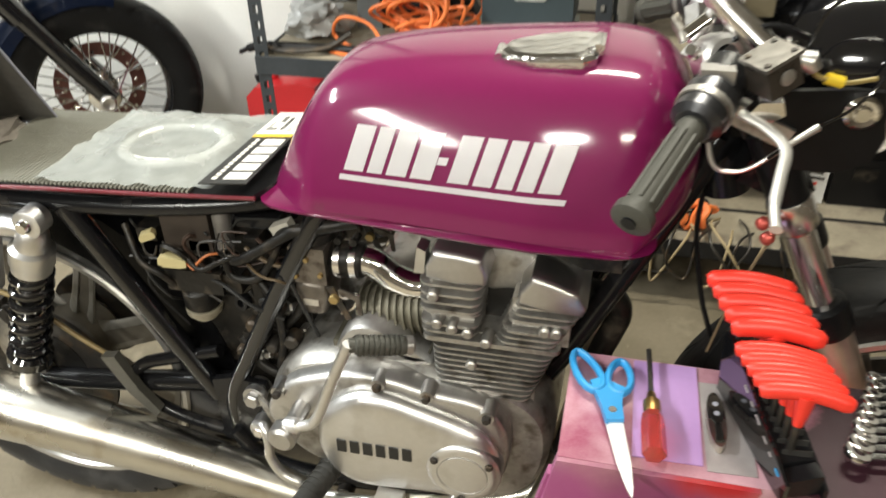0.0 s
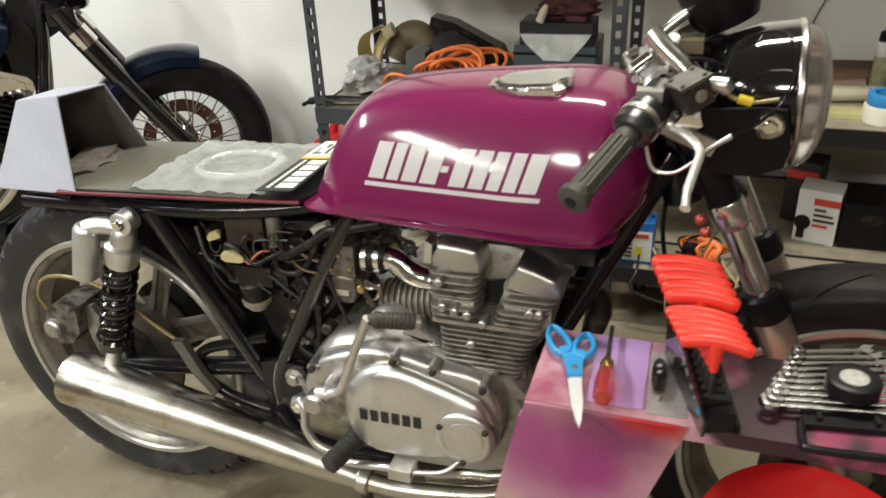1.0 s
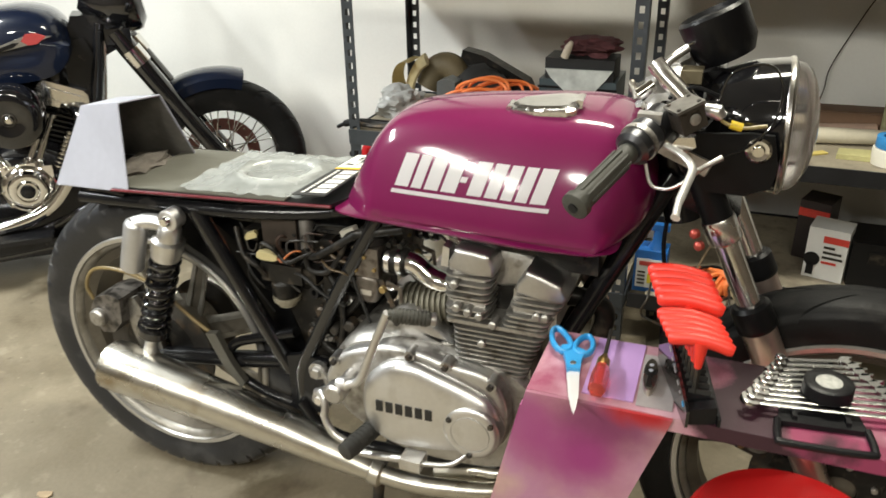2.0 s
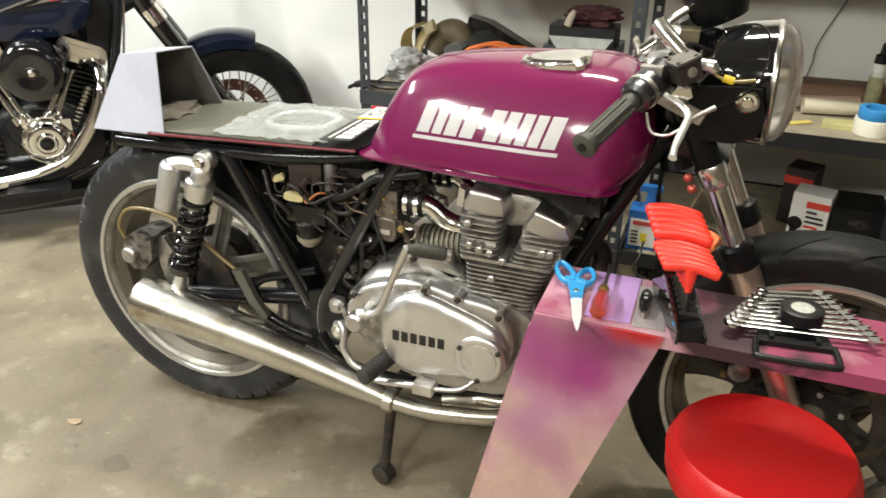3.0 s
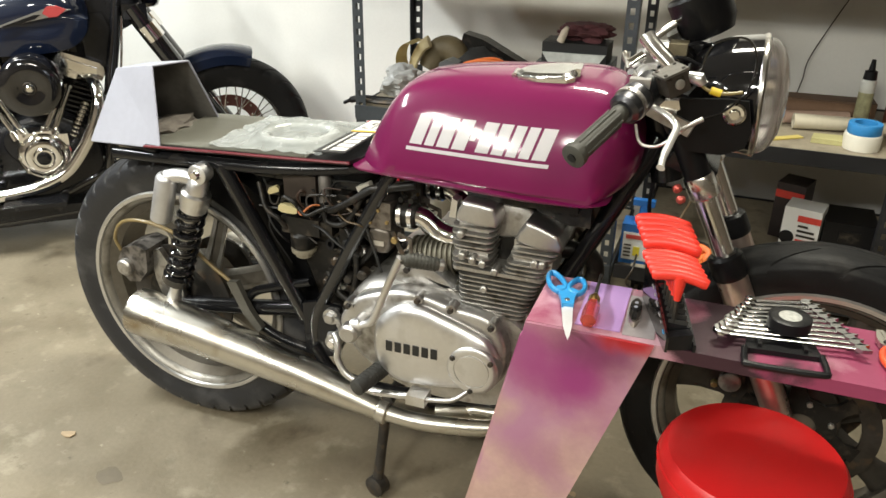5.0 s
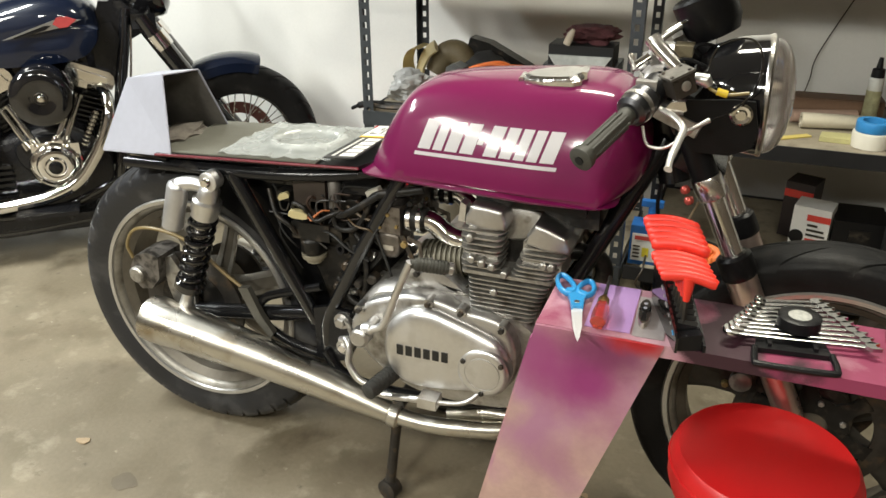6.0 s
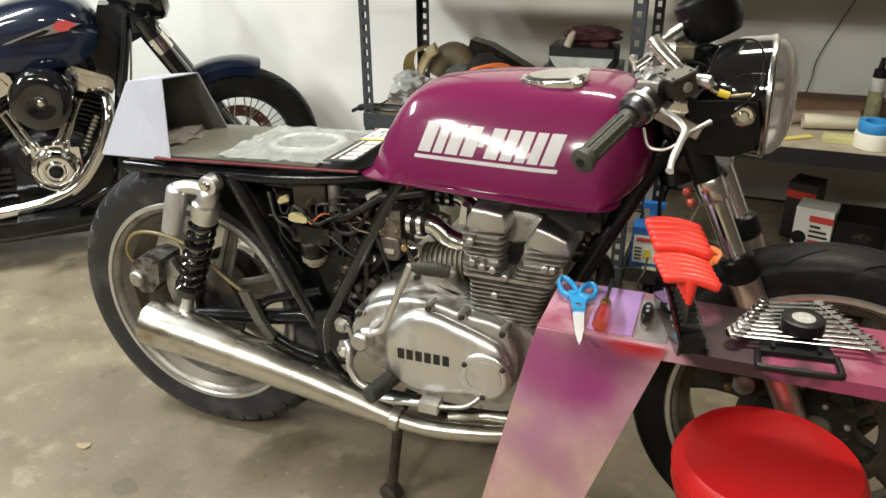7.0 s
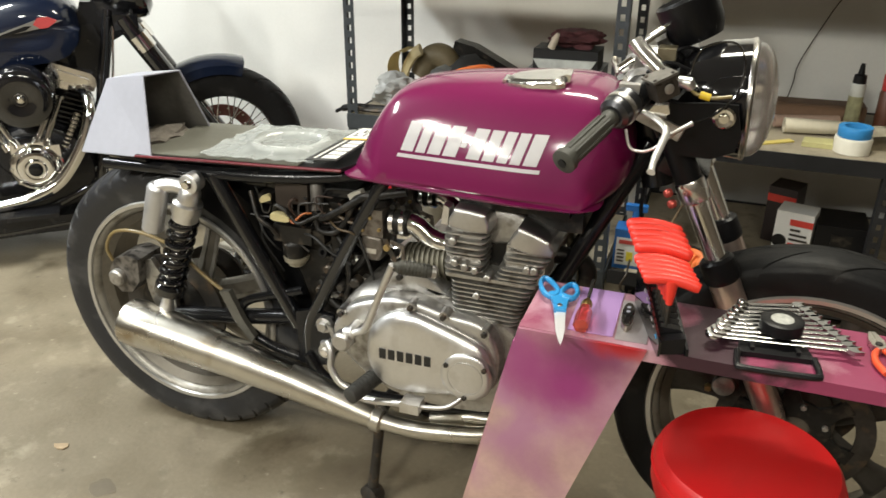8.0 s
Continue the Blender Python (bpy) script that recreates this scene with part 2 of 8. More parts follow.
def pillow(outline, rows, spine=None, taper=None, both=True, steps=4, bm=None):
    """A rounded body: an outline in x and z, carried across y. rows: (y, inset), from the middle outwards; taper(x, z) scales y; spine: a line in x and z to which long insets run."""
    bm = bm or bmesh.new()
    c = spline([(x, 0, z) for x, z in outline], steps, True)
    k = len(c)
    area = sum(c[i].x * c[(i + 1) % k].z - c[(i + 1) % k].x * c[i].z for i in range(k))
    turn = 1 if area > 0 else -1
    nor = []
    for i in range(k):
        d = Vector((0, 0, 0))
        for w in (1, 2):
            d += (c[(i + w) % k] - c[i - w]).normalized()
        d.normalize()
        nor.append(Vector((-d.z, 0, d.x)) * turn)
    taper = taper or (lambda x, z: 1.0)
    full = ([(-y, ins) for y, ins in rows[::-1]] + [r for r in rows if r[0] != 0]) if both else rows
    rings = []
    for y, ins in full:
        ring = []
        for i in range(k):
            p = c[i] + nor[i] * ins
            if spine:
                (xa, za), (xb, zb) = spine
                x = min(max(c[i].x, xa), xb)
                aim = Vector((x, 0, za + (zb - za) * (x - xa) / (xb - xa)))
                f = min(0.97, ins / 0.098)
                p = c[i].lerp(aim, f if c[i].z > aim.z else f ** 5)
            ring.append(bm.verts.new((p.x, y * taper(p.x, p.z), p.z)))
        rings.append(ring)
    for a, b in zip(rings, rings[1:]):
        for i in range(k):
            bm.faces.new((a[i], a[(i + 1) % k], b[(i + 1) % k], b[i]))
    for r in (rings[0], rings[-1]):
        mid = bm.verts.new(sum((v.co for v in r), Vector()) / k)
        for i in range(k):
            bm.faces.new((r[i], r[(i + 1) % k], mid))
    return bm


def blob(centre, size, seed, rough=0.3, div=3, bm=None):
    """A lumpy closed body."""
    bm = bm or bmesh.new()
    made = bmesh.ops.create_icosphere(bm, subdivisions=div, radius=1.0)["verts"]
    for v in made:
        d = v.co.normalized()
        r = 1 + rough * noise.noise(d * 1.7 + Vector((seed, 0, 0))) + rough * 0.5 * noise.noise(d * 4 + Vector((0, seed, 0)))
        v.co = Vector(centre) + Vector((d.x * size[0], d.y * size[1], d.z * size[2])) * r
    return bm


def bolt(name, at, axis, r, h, parent, material=None, label=""):
    bm = lathe([(0, r), (h * 0.8, r), (h, r * 0.8), (h, 0)], at, axis, 6)
    return part(name, bm, material or STEEL, parent, label, smooth=False)


def tyre(r_out, r_rim, half, sipes=30, depth=0.005, slant=0.5, wide=0.2):
    """A tyre about the y axis, with slanting grooves in its tread."""
    prof = []
    bead, side = half * 0.88, r_out - r_rim
    for i in range(13):
        a = radians(-90 + 15 * i)
        y = half * 1.0 * math.sin(a)
        r = r_rim + side * 0.52 + side * 0.48 * math.cos(a) ** 0.75 if abs(i - 6) < 6 else r_rim + side * 0.52
        prof.append((y, r))
    fine = []
    for (y0, r0), (y1, r1) in zip(prof, prof[1:]):
        for s in range(3):
            fine.append((y0 + (y1 - y0) * s / 3, r0 + (r1 - r0) * s / 3))
    fine.append(prof[-1])
    prof = [(-bead, r_rim - 0.012), (-bead, r_rim), (-half * 0.97, r_rim + side * 0.2), (-half, r_rim + side * 0.4)] + fine + \
           [(half, r_rim + side * 0.4), (half * 0.97, r_rim + side * 0.2), (bead, r_rim), (bead, r_rim - 0.012)]
    bm = bmesh.new()
    rings = []
    # the columns lean with the grooves, so that each groove has clean walls
    steps = (0.0, 0.015, wide, wide + 0.015, 0.45, 0.64, 0.82)
    for j in range(sipes * len(steps)):
        u = j // len(steps) + steps[j % len(steps)]
        ring = []
        for y, r in prof:
            a = 2 * math.pi / sipes * (u + slant * 2 * min(1.0, abs(y) / half) + (0.5 if y > 0 else 0.0) * min(1.0, abs(y) / half * 8))
            if r > r_rim + side * 0.58 and abs(y) > half * 0.2 and j % len(steps) in (1, 2):
                r -= depth
            ring.append(bm.verts.new((r * math.cos(a), y, r * math.sin(a))))
        rings.append(ring)
    seg = len(rings)
    k = len(prof)
    for j in range(seg):
        p, q = rings[j], rings[(j + 1) % seg]
        for i in range(k):
            bm.faces.new((p[i], p[(i + 1) % k], q[(i + 1) % k], q[i]))
    return bm


def moved(bm, m):
    bm.transform(m)
    return bm


# ---- the room ----
def room():
    x0, x1, y0, y1, h, w = -4.2, 4.2, -4.6, 1.62, 2.6, 0.12
    solo("floor", box((x0 - w, y0 - w, -0.15), (x1 + w, y1 + w, 0)), CONCRETE, "tan stained concrete garage floor", "floor", kind="structure", smooth=False)
    solo("ceiling", box((x0 - w, y0 - w, h), (x1 + w, y1 + w, h + 0.12)), CEIL, "plain painted garage ceiling out of view, darkened to cut bounced light", "ceiling", kind="structure", smooth=False)
    for n, lo, hi in (("wall_north", (x0 - w, y1, 0), (x1 + w, y1 + w, h)), ("wall_south", (x0 - w, y0 - w, 0), (x1 + w, y0, h)),
                      ("wall_west", (x0 - w, y0, 0), (x0, y1, h)), ("wall_east", (x1, y0, 0), (x1 + w, y1, h))):
        solo(n, box(lo, hi), WALL if n == "wall_north" else DARK_WALL, "off-white painted garage wall, slightly scuffed" if n == "wall_north" else "unseen garage wall, kept dark for contrast in reflections", "wall", kind="structure", smooth=False)


room()


# ceiling lamps: a steel housing with a lit tube panel below it
LAMP_GLOW = glow("lamp_diffuser", (0.985, 0.98, 0.905), 14.0)
LAMP_BODY = mat("lamp_housing", (0.7, 0.7, 0.68), 0.5, var=0.03)


def ceiling_lamp(x, y, turn, length, width, watts, tint=(0.985, 0.975, 0.885)):
    t = thing("ceiling_light", pose(x, y, 2.6, 0, 0, turn), "long white fluorescent ceiling light out of view, switched on", "ceiling light", "ceiling lights")
    part("housing", box((-length / 2 - 0.03, -width / 2 - 0.03, -0.06), (length / 2 + 0.03, width / 2 + 0.03, 0)), LAMP_BODY, t, bevel=0.008)
    part("diffuser", box((-length / 2, -width / 2, -0.075), (length / 2, width / 2, -0.062)), LAMP_GLOW, t, "glowing diffuser", smooth=False)
    d = bpy.data.lights.new("ceiling_light_lamp", "AREA")
    d.shape, d.size, d.size_y, d.energy, d.color = "RECTANGLE", length, width, watts, tint
    ob = new("lamp", d)
    ob.parent = t
    ob.matrix_basis = pose(0, 0, -0.08)


ceiling_lamp(-1.6, -0.5, 80, 1.2, 0.16, 135, (0.94, 0.985, 0.97))
ceiling_lamp(1.0, 0.48, 8, 0.85, 0.16, 47, (1.0, 0.96, 0.8))
ceiling_lamp(-1.13, -2.99, 92, 1.85, 0.2, 128)
ceiling_lamp(0.5, -2.95, 6, 0.36, 0.27, 62)
# added fill lamp with no known fixture, brightens the right side and low bench
ceiling_lamp(1.9, -2.6, 8, 1.2, 0.16, 50, (1.0, 0.94, 0.76))


# ---- the purple motorcycle ----
from mathutils.bvhtree import BVHTree

BIKE = thing("motorcycle", pose(0, 0, 0), "stripped cafe racer motorcycle with purple tank on its stand", "motorcycle")


def cast_wheel(name, x, z, r_out, half, discs, sipes, slant, rr, groove, wide):
    at, rear = pose(x, 0, z), name == "rear_wheel"
    w = new(name)
    w.parent, w.matrix_basis = BIKE, at
    part("tyre", tyre(r_out, rr, half, sipes, groove, slant, wide), SHEEN_RUBBER if rear else RUBBER, w, "worn black tyre with slanting tread grooves")
    b, q = half * 0.985, rr - 0.247
    for k in (-1, 1):
        lip = [(b - 0.004, 0.250), (b, 0.247), (b - 0.001, 0.2385), (b - 0.006, 0.2365), (b - 0.010, 0.240), (b - 0.010, 0.249)]
        part("rim", lathe([(k * y, r + q) for y, r in lip], (0, 0, 0), (0, 1, 0), 72, closed=True), RIM, w, "bright machined rim lip")
    well = [(-b + 0.006, 0.238), (-b + 0.009, 0.231), (-b + 0.016, 0.226), (-b + 0.026, 0.2215), (b - 0.026, 0.2215), (b - 0.016, 0.226), (b - 0.009, 0.231), (b - 0.006, 0.238), (b - 0.012, 0.240), (-b + 0.012, 0.240)]
    part("rim_well", lathe([(y, r + q) for y, r in well], (0, 0, 0), (0, 1, 0), 72, closed=True), RIM_DULL, w, "dull cast inner rim")
    part("rim_barrel", lathe([(-b + 0.020, 0.2225 + q), (b - 0.020, 0.2225 + q), (b - 0.036, 0.205 + q), (-b + 0.036, 0.205 + q)], (0, 0, 0), (0, 1, 0), 72, closed=True), SPOKE_BROWN, w)
    part("hub", lathe([(-0.06, 0.0), (-0.06, 0.03), (-0.05, 0.055), (-0.03, 0.075), (0.03, 0.075), (0.05, 0.055), (0.06, 0.03), (0.06, 0)], (0, 0, 0), (0, 1, 0), 32), SPOKE_BROWN, w)
    # seven swept cast spokes: a web with a raised rib along each edge
    for i in range(7):
        a0 = 2 * math.pi * i / 7 + 0.2
        mid = []
        for s in range(8):
            u = s / 7
            r = 0.062 + (0.146 + q) * u
            mid.append((r, a0 + 0.10 * math.sin(u * 1.6), 0.016 - 0.004 * u + 0.007 * max(0.0, u - 0.75) / 0.25))
        edge = [[V(r * math.cos(t) - k * h * math.sin(t), 0, r * math.sin(t) + k * h * math.cos(t)) for r, t, h in mid] for k in (-1, 1)]
        bm = bmesh.new()
        rows = [[bm.verts.new(p + V(0, y, 0)) for p, y in ((e0, -0.007), (e1, -0.007), (e1, 0.007), (e0, 0.007))] for e0, e1 in zip(*edge)]
        for p0, p1 in zip(rows, rows[1:]):
            for j in range(4):
                bm.faces.new((p0[j], p0[(j + 1) % 4], p1[(j + 1) % 4], p1[j]))
        sp = part("spoke", bm, SPOKE_BROWN if rear else SPOKE_DARK, w)
        for e in edge:
            part("spoke_rib", sweep(e, [0.008, 0.007, 0.006, 0.006, 0.006, 0.006, 0.007, 0.009], 8, flat=2.4), RIM_DULL if rear else SPOKE_DARK, sp)
    for y in discs:
        ri, ro = (0.085, 0.135) if y == -0.085 else (0.106, 0.140)
        bm = lathe([(y - 0.003, ro), (y + 0.003, ro), (y + 0.003, ri), (y - 0.003, ri)], (0, 0, 0), (0, 1, 0), 48, closed=True)
        part("brake_disc", bm, IRON, w, "dull steel brake disc")
        part("disc_carrier", lathe([(y - 0.004, 0.03), (y - 0.004, 0.09 if rear else 0.066), (y + 0.004, 0.09 if rear else 0.066), (y + 0.004, 0.03)], (0, 0, 0), (0, 1, 0), 30, closed=True), GREASE, w)
        for i in range(0 if rear else 6):
            a = math.pi * i / 3 + 0.35
            arm = prism([(0.058, -0.021), (0.085, -0.012), (0.112, -0.016), (0.112, 0.016), (0.085, 0.012), (0.058, 0.021)], "y", y - 0.0045, y + 0.0045)
            part("carrier_arm", moved(arm, pose(0, 0, 0, 0, math.degrees(a), 0)), GREASE, w, bevel=0.001)
            bolt("disc_bolt", (0.056 * math.cos(a), y - 0.004, 0.056 * math.sin(a)), (0, -1, 0), 0.006, 0.006, w, ALU_DULL)
    return w


RZ, FX = 0.349, 1.355
cast_wheel("rear_wheel", 0, RZ, 0.349, 0.081, (-0.085,), 40, 0.9, 0.259, 0.006, 0.17)
cast_wheel("front_wheel", FX, 0.341, 0.341, 0.055, (-0.062, 0.07), 16, 0.45, 0.268, 0.004, 0.05)


def tube(name, pts, r, material=None, label="", seg=12, steps=6, parent=None):
    return part(name, sweep(spline(pts, steps), r, seg), material or BLACK_PAINT, parent or BIKE, label)


def bike_frame():
    for s in (-1, 1):
        tube("seat_rail", [(-0.10, s * 0.115, 0.705), (0.10, s * 0.115, 0.712), (0.30, s * 0.115, 0.722), (0.50, s * 0.09, 0.745), (0.62, s * 0.05, 0.80)], 0.013)
        tube("rear_downtube", [(0.175, s * 0.115, 0.712), (0.255, s * 0.115, 0.565), (0.35, s * 0.115, 0.388)], 0.0175, FRAME_PAINT)
        tube("centre_downtube", [(0.558, s * 0.10, 0.750), (0.541, s * 0.108, 0.718), (0.478, s * 0.115, 0.600), (0.413, s * 0.118, 0.470), (0.380, s * 0.12, 0.400), (0.372, s * 0.12, 0.33)], 0.0145, FRAME_PAINT)
        tube("cradle_tube", [(0.375, s * 0.13, 0.33), (0.42, s * 0.13, 0.27), (0.55, s * 0.13, 0.255), (0.77, s * 0.11, 0.27), (0.812, s * 0.08, 0.33), (0.818, s * 0.072, 0.36)], 0.014)
        bm = prism([(0.352, 0.43), (0.385, 0.44), (0.440, 0.435), (0.448, 0.35), (0.43, 0.315), (0.398, 0.305), (0.352, 0.305)], "y", s * 0.125 - 0.006, s * 0.125 + 0.006)
        part("frame_gusset", bm, BLACK_PAINT, BIKE, bevel=0.002)
        # swing arm, with its upper brace
        tube("swingarm_leg", [(0.39, s * 0.10, 0.405), (0.35, s * 0.10, 0.400), (0.19, s * 0.10, 0.371), (0.05, s * 0.10, 0.350), (-0.04, s * 0.10, 0.343)], 0.018)
        tube("swingarm_brace", [(0.365, s * 0.112, 0.475), (0.277, s * 0.112, 0.445), (0.225, s * 0.112, 0.424), (0.200, s * 0.112, 0.395), (0.205, s * 0.112, 0.355), (0.27, s * 0.112, 0.318), (0.36, s * 0.112, 0.300)], 0.0105)
    tube("backbone", [(1.02, 0, 0.865), (0.80, 0, 0.80), (0.55, 0, 0.77)], 0.022)
    for s in (-1, 1):
        tube("front_downtube", [(1.035, s * 0.03, 0.85), (1.010, s * 0.045, 0.797), (0.963, s * 0.055, 0.700), (0.891, s * 0.058, 0.55), (0.838, s * 0.06, 0.44), (0.815, s * 0.07, 0.34)], 0.0165, label="black front downtube")
    part("steering_head", rod((1.02, 0, 0.90), (1.055, 0, 0.77), 0.03, 20), BLACK_PAINT, BIKE)
    tube("cross_brace", [(0.30, -0.115, 0.455), (0.30, 0.115, 0.455)], 0.012)
    tube("axle", [(0, -0.135, RZ), (0, 0.135, RZ)], 0.010, STEEL)
    bolt("axle_nut", (0, -0.12, RZ), (0, -1, 0), 0.017, 0.02, BIKE)
    # rear mudguard stub that closes the space ahead of the tyre
    bm = bmesh.new()
    rows = []
    for i in range(9):
        a = radians(4 + 9 * i)
        rows.append([bm.verts.new((0.29 * math.cos(a), y, RZ + 0.29 * math.sin(a))) for y in (-0.084,)] + [bm.verts.new((0.372 * math.cos(a), y, RZ + 0.372 * math.sin(a))) for y in (-0.08, 0.08)] + [bm.verts.new((0.372 * math.cos(a), 0.084, RZ + 0.372 * math.sin(a)))])
    for p, q in zip(rows, rows[1:]):
        for i in range(3):
            bm.faces.new((p[i], p[i + 1], q[i + 1], q[i]))
    bmesh.ops.solidify(bm, geom=bm.faces[:], thickness=0.004)
    part("inner_mudguard", bm, BLACK_PLASTIC, BIKE)


bike_frame()


def shock(y):
    top, low = V(0.146, y, 0.703), V(0.022, y, 0.368)
    d = (low - top).normalized()
    s = new("shock_absorber")
    s.parent = BIKE
    tagged(s, "silver remote-reservoir shock absorber with black coil spring")
    part("upper_eye", lathe([(-0.014, 0.021), (0.014, 0.021), (0.016, 0.017), (0.016, 0.008), (-0.016, 0.008), (-0.016, 0.017)], top, (0, 1, 0), 24, closed=True), ALU_POL, s)
    part("mounting_bolt", lathe([(-0.026, 0.0), (-0.026, 0.008), (-0.02, 0.011), (0.02, 0.011), (0.02, 0)], top, (0, 1, 0), 12), CHROME, s)
    part("upper_body", sweep([top + d * x for x in (0.014, 0.022, 0.045, 0.05, 0.075, 0.08, 0.09)], [0.017, 0.022, 0.024, 0.031, 0.031, 0.028, 0.028], 24), ALU_POL, s)
    part("damper", sweep([top + d * 0.08, top + d * 0.27], 0.0185, 18), WORN_CHROME, s)
    side, up = Vector((0, 1, 0)), d.cross(Vector((0, 1, 0)))
    coil = []
    for i in range(7 * 16 + 1):
        a = 2 * math.pi * i / 16
        coil.append(top + d * (0.092 + 0.172 * i / (7 * 16)) + (side * math.cos(a) + up * math.sin(a)) * 0.026)
    part("spring", sweep(coil, 0.0058, 8), BLACK_GLOSS, s, "glossy black coil spring")
    part("spring_seat", sweep([top + d * 0.262, top + d * 0.268, top + d * 0.285, top + d * 0.29], [0.028, 0.034, 0.034, 0.02], 20), BLACK_GLOSS, s)
    part("lower_clevis", sweep([top + d * 0.29, top + d * 0.31, top + d * 0.34], [0.012, 0.013, 0.016], 14), ALU_POL, s)
    part("lower_eye", lathe([(-0.016, 0.017), (0.016, 0.017), (0.016, 0.007), (-0.016, 0.007)], low, (0, 1, 0), 20, closed=True), ALU_POL, s)
    sg = -1 if y < 0 else 1
    a, b = V(0.066, y + sg * 0.01, 0.682), V(0.036, y + sg * 0.01, 0.588)
    e = (b - a).normalized()
    part("reservoir", sweep([a - e * 0.012, a - e * 0.006, a, b, b + e * 0.004], [0.015, 0.021, 0.023, 0.023, 0.019], 24), mat("satin_canister", (0.56, 0.56, 0.57), 0.36, 0.75, var=0.1, scale=20, bump=0.1), s, "brushed silver reservoir")
    part("reservoir_bridge", sweep(spline([top + d * 0.02, (0.11, y, 0.69), (0.085, y + sg * 0.004, 0.69), a - e * 0.004], 4), [0.016] * 13, 12), ALU_POL, s)


shock(-0.15)
shock(0.15)


def tank():
    outline = [(0.474, 0.755), (0.492, 0.795), (0.518, 0.845), (0.548, 0.890), (0.580, 0.917), (0.64, 0.933), (0.72, 0.943), (0.82, 0.950), (0.90, 0.954),
               (0.955, 0.944), (0.99, 0.911), (1.010, 0.865), (1.014, 0.82), (1.000, 0.782), (0.965, 0.757), (0.90, 0.750), (0.78, 0.747), (0.66, 0.747), (0.56, 0.747), (0.495, 0.748)]
    rows = [(0.0, 0.0), (0.050, 0.0012), (0.078, 0.005), (0.098, 0.0108), (0.111, 0.0186), (0.1205, 0.0265), (0.129, 0.0343), (0.1400, 0.0461), (0.1510, 0.0598), (0.1605, 0.0745), (0.1655, 0.0853), (0.167, 0.094)]
    bm = pillow(outline, rows, ((0.56, 0.758), (0.94, 0.762)), lambda x, z: min(1.04, 0.80 + 0.24 * (x - 0.47) / 0.36) * (1.0 - max(0.0, x - 0.93) * 1.2), steps=5)
    tree = BVHTree.FromBMesh(bm)
    t = part("fuel_tank", bm, PURPLE, BIKE, "glossy purple fuel tank with white side lettering blocks")
    # filler cap: a chrome lid with a lever
    FILLER = mat("filler_chrome", (0.72, 0.72, 0.715), 0.13, 1.0, var=0.15, scale=30, bump=0.9, bscale=38)
    plan = [(-0.060, -0.004), (-0.048, -0.020), (-0.012, -0.030), (0.040, -0.033), (0.054, -0.026), (0.057, 0.0), (0.054, 0.026), (0.040, 0.033), (-0.012, 0.030), (-0.048, 0.020)]
    at = pose(0.833, -0.052, 0.941, 9, -3, 0)

    def lid(levels):
        """Stacked outlines: (height, inset, rise towards the front)."""
        bm = bmesh.new()
        rings = [[bm.verts.new((x * (1 - i), y * (1 - i), z + up * (x + 0.06) / 0.117)) for x, y in plan] for z, i, up in levels]
        for p, q in zip(rings, rings[1:]):
            for j in range(len(plan)):
                bm.faces.new((p[j], p[(j + 1) % len(plan)], q[(j + 1) % len(plan)], q[j]))
        bm.faces.new(rings[0][::-1])
        bm.faces.new(rings[-1])
        return moved(bm, at)

    cap = part("filler_cap", lid([(-0.006, 0.05, 0), (0.004, 0.0, 0.002), (0.009, 0.0, 0.005), (0.012, 0.06, 0.007)]), FILLER, t, "chrome flip-up filler cap", smooth=False)
    part("cap_lid", lid([(0.010, 0.13, 0.006), (0.013, 0.12, 0.006), (0.0165, 0.24, 0.005)]), FILLER, cap, smooth=False)
    part("cap_catch", moved(prism([(0.040, 0.010), (0.060, 0.012), (0.062, 0.024), (0.054, 0.026), (0.038, 0.019)], "y", -0.014, 0.014), at), FILLER, cap, bevel=0.003)
    part("cap_hinge", moved(rod((-0.056, -0.012, 0.007), (-0.056, 0.012, 0.007), 0.006, 12), at), FILLER, cap)
    part("cap_gasket", moved(prism([(x * 0.97, y * 0.97) for x, y in plan], "z", -0.010, -0.004), at), BLACK_PLASTIC, cap)

    def decal(name, x0, x1, z0, z1, slant):
        """A thin vinyl block that lies on the tank's side."""
        bm = bmesh.new()
        nx, nz = max(4, int((x1 - x0) / 0.005)), max(2, int((z1 - z0) / 0.004))
        g = []
        for i in range(nx + 1):
            col = []
            for j in range(nz + 1):
                x = x0 + (x1 - x0) * i / nx
                z = z0 + (z1 - z0) * j / nz + 0.026 * (x - 0.60)
                x += slant * (z1 - z0) * j / nz
                hit = tree.ray_cast(Vector((x, -1, z)), Vector((0, 1, 0)))[0]
                col.append(bm.verts.new((x, hit.y - 0.0012, z)))
            g.append(col)
        for i in range(nx):
            for j in range(nz):
                bm.faces.new((g[i][j], g[i + 1][j], g[i + 1][j + 1], g[i][j + 1]))
        bmesh.ops.solidify(bm, geom=bm.faces[:], thickness=0.0004)
        part(name, bm, WHITE_VINYL, t)

    x = 0.604
    for wide in (0.030, 0.024, 0.030, 0.031, 0.0, 0.030, 0.027, 0.024, 0.024, 0.030):
        if wide:
            decal("letter_block", x, x + wide - 0.0052, 0.8205, 0.8715, 0.30)
            x += wide
        else:
            decal("letter_block", x + 0.001, x + 0.0125, 0.838, 0.8465, 0.30)
            x += 0.0145
    decal("underline", 0.598, 0.869, 0.809, 0.8155, 0.2)
    return t


tank()


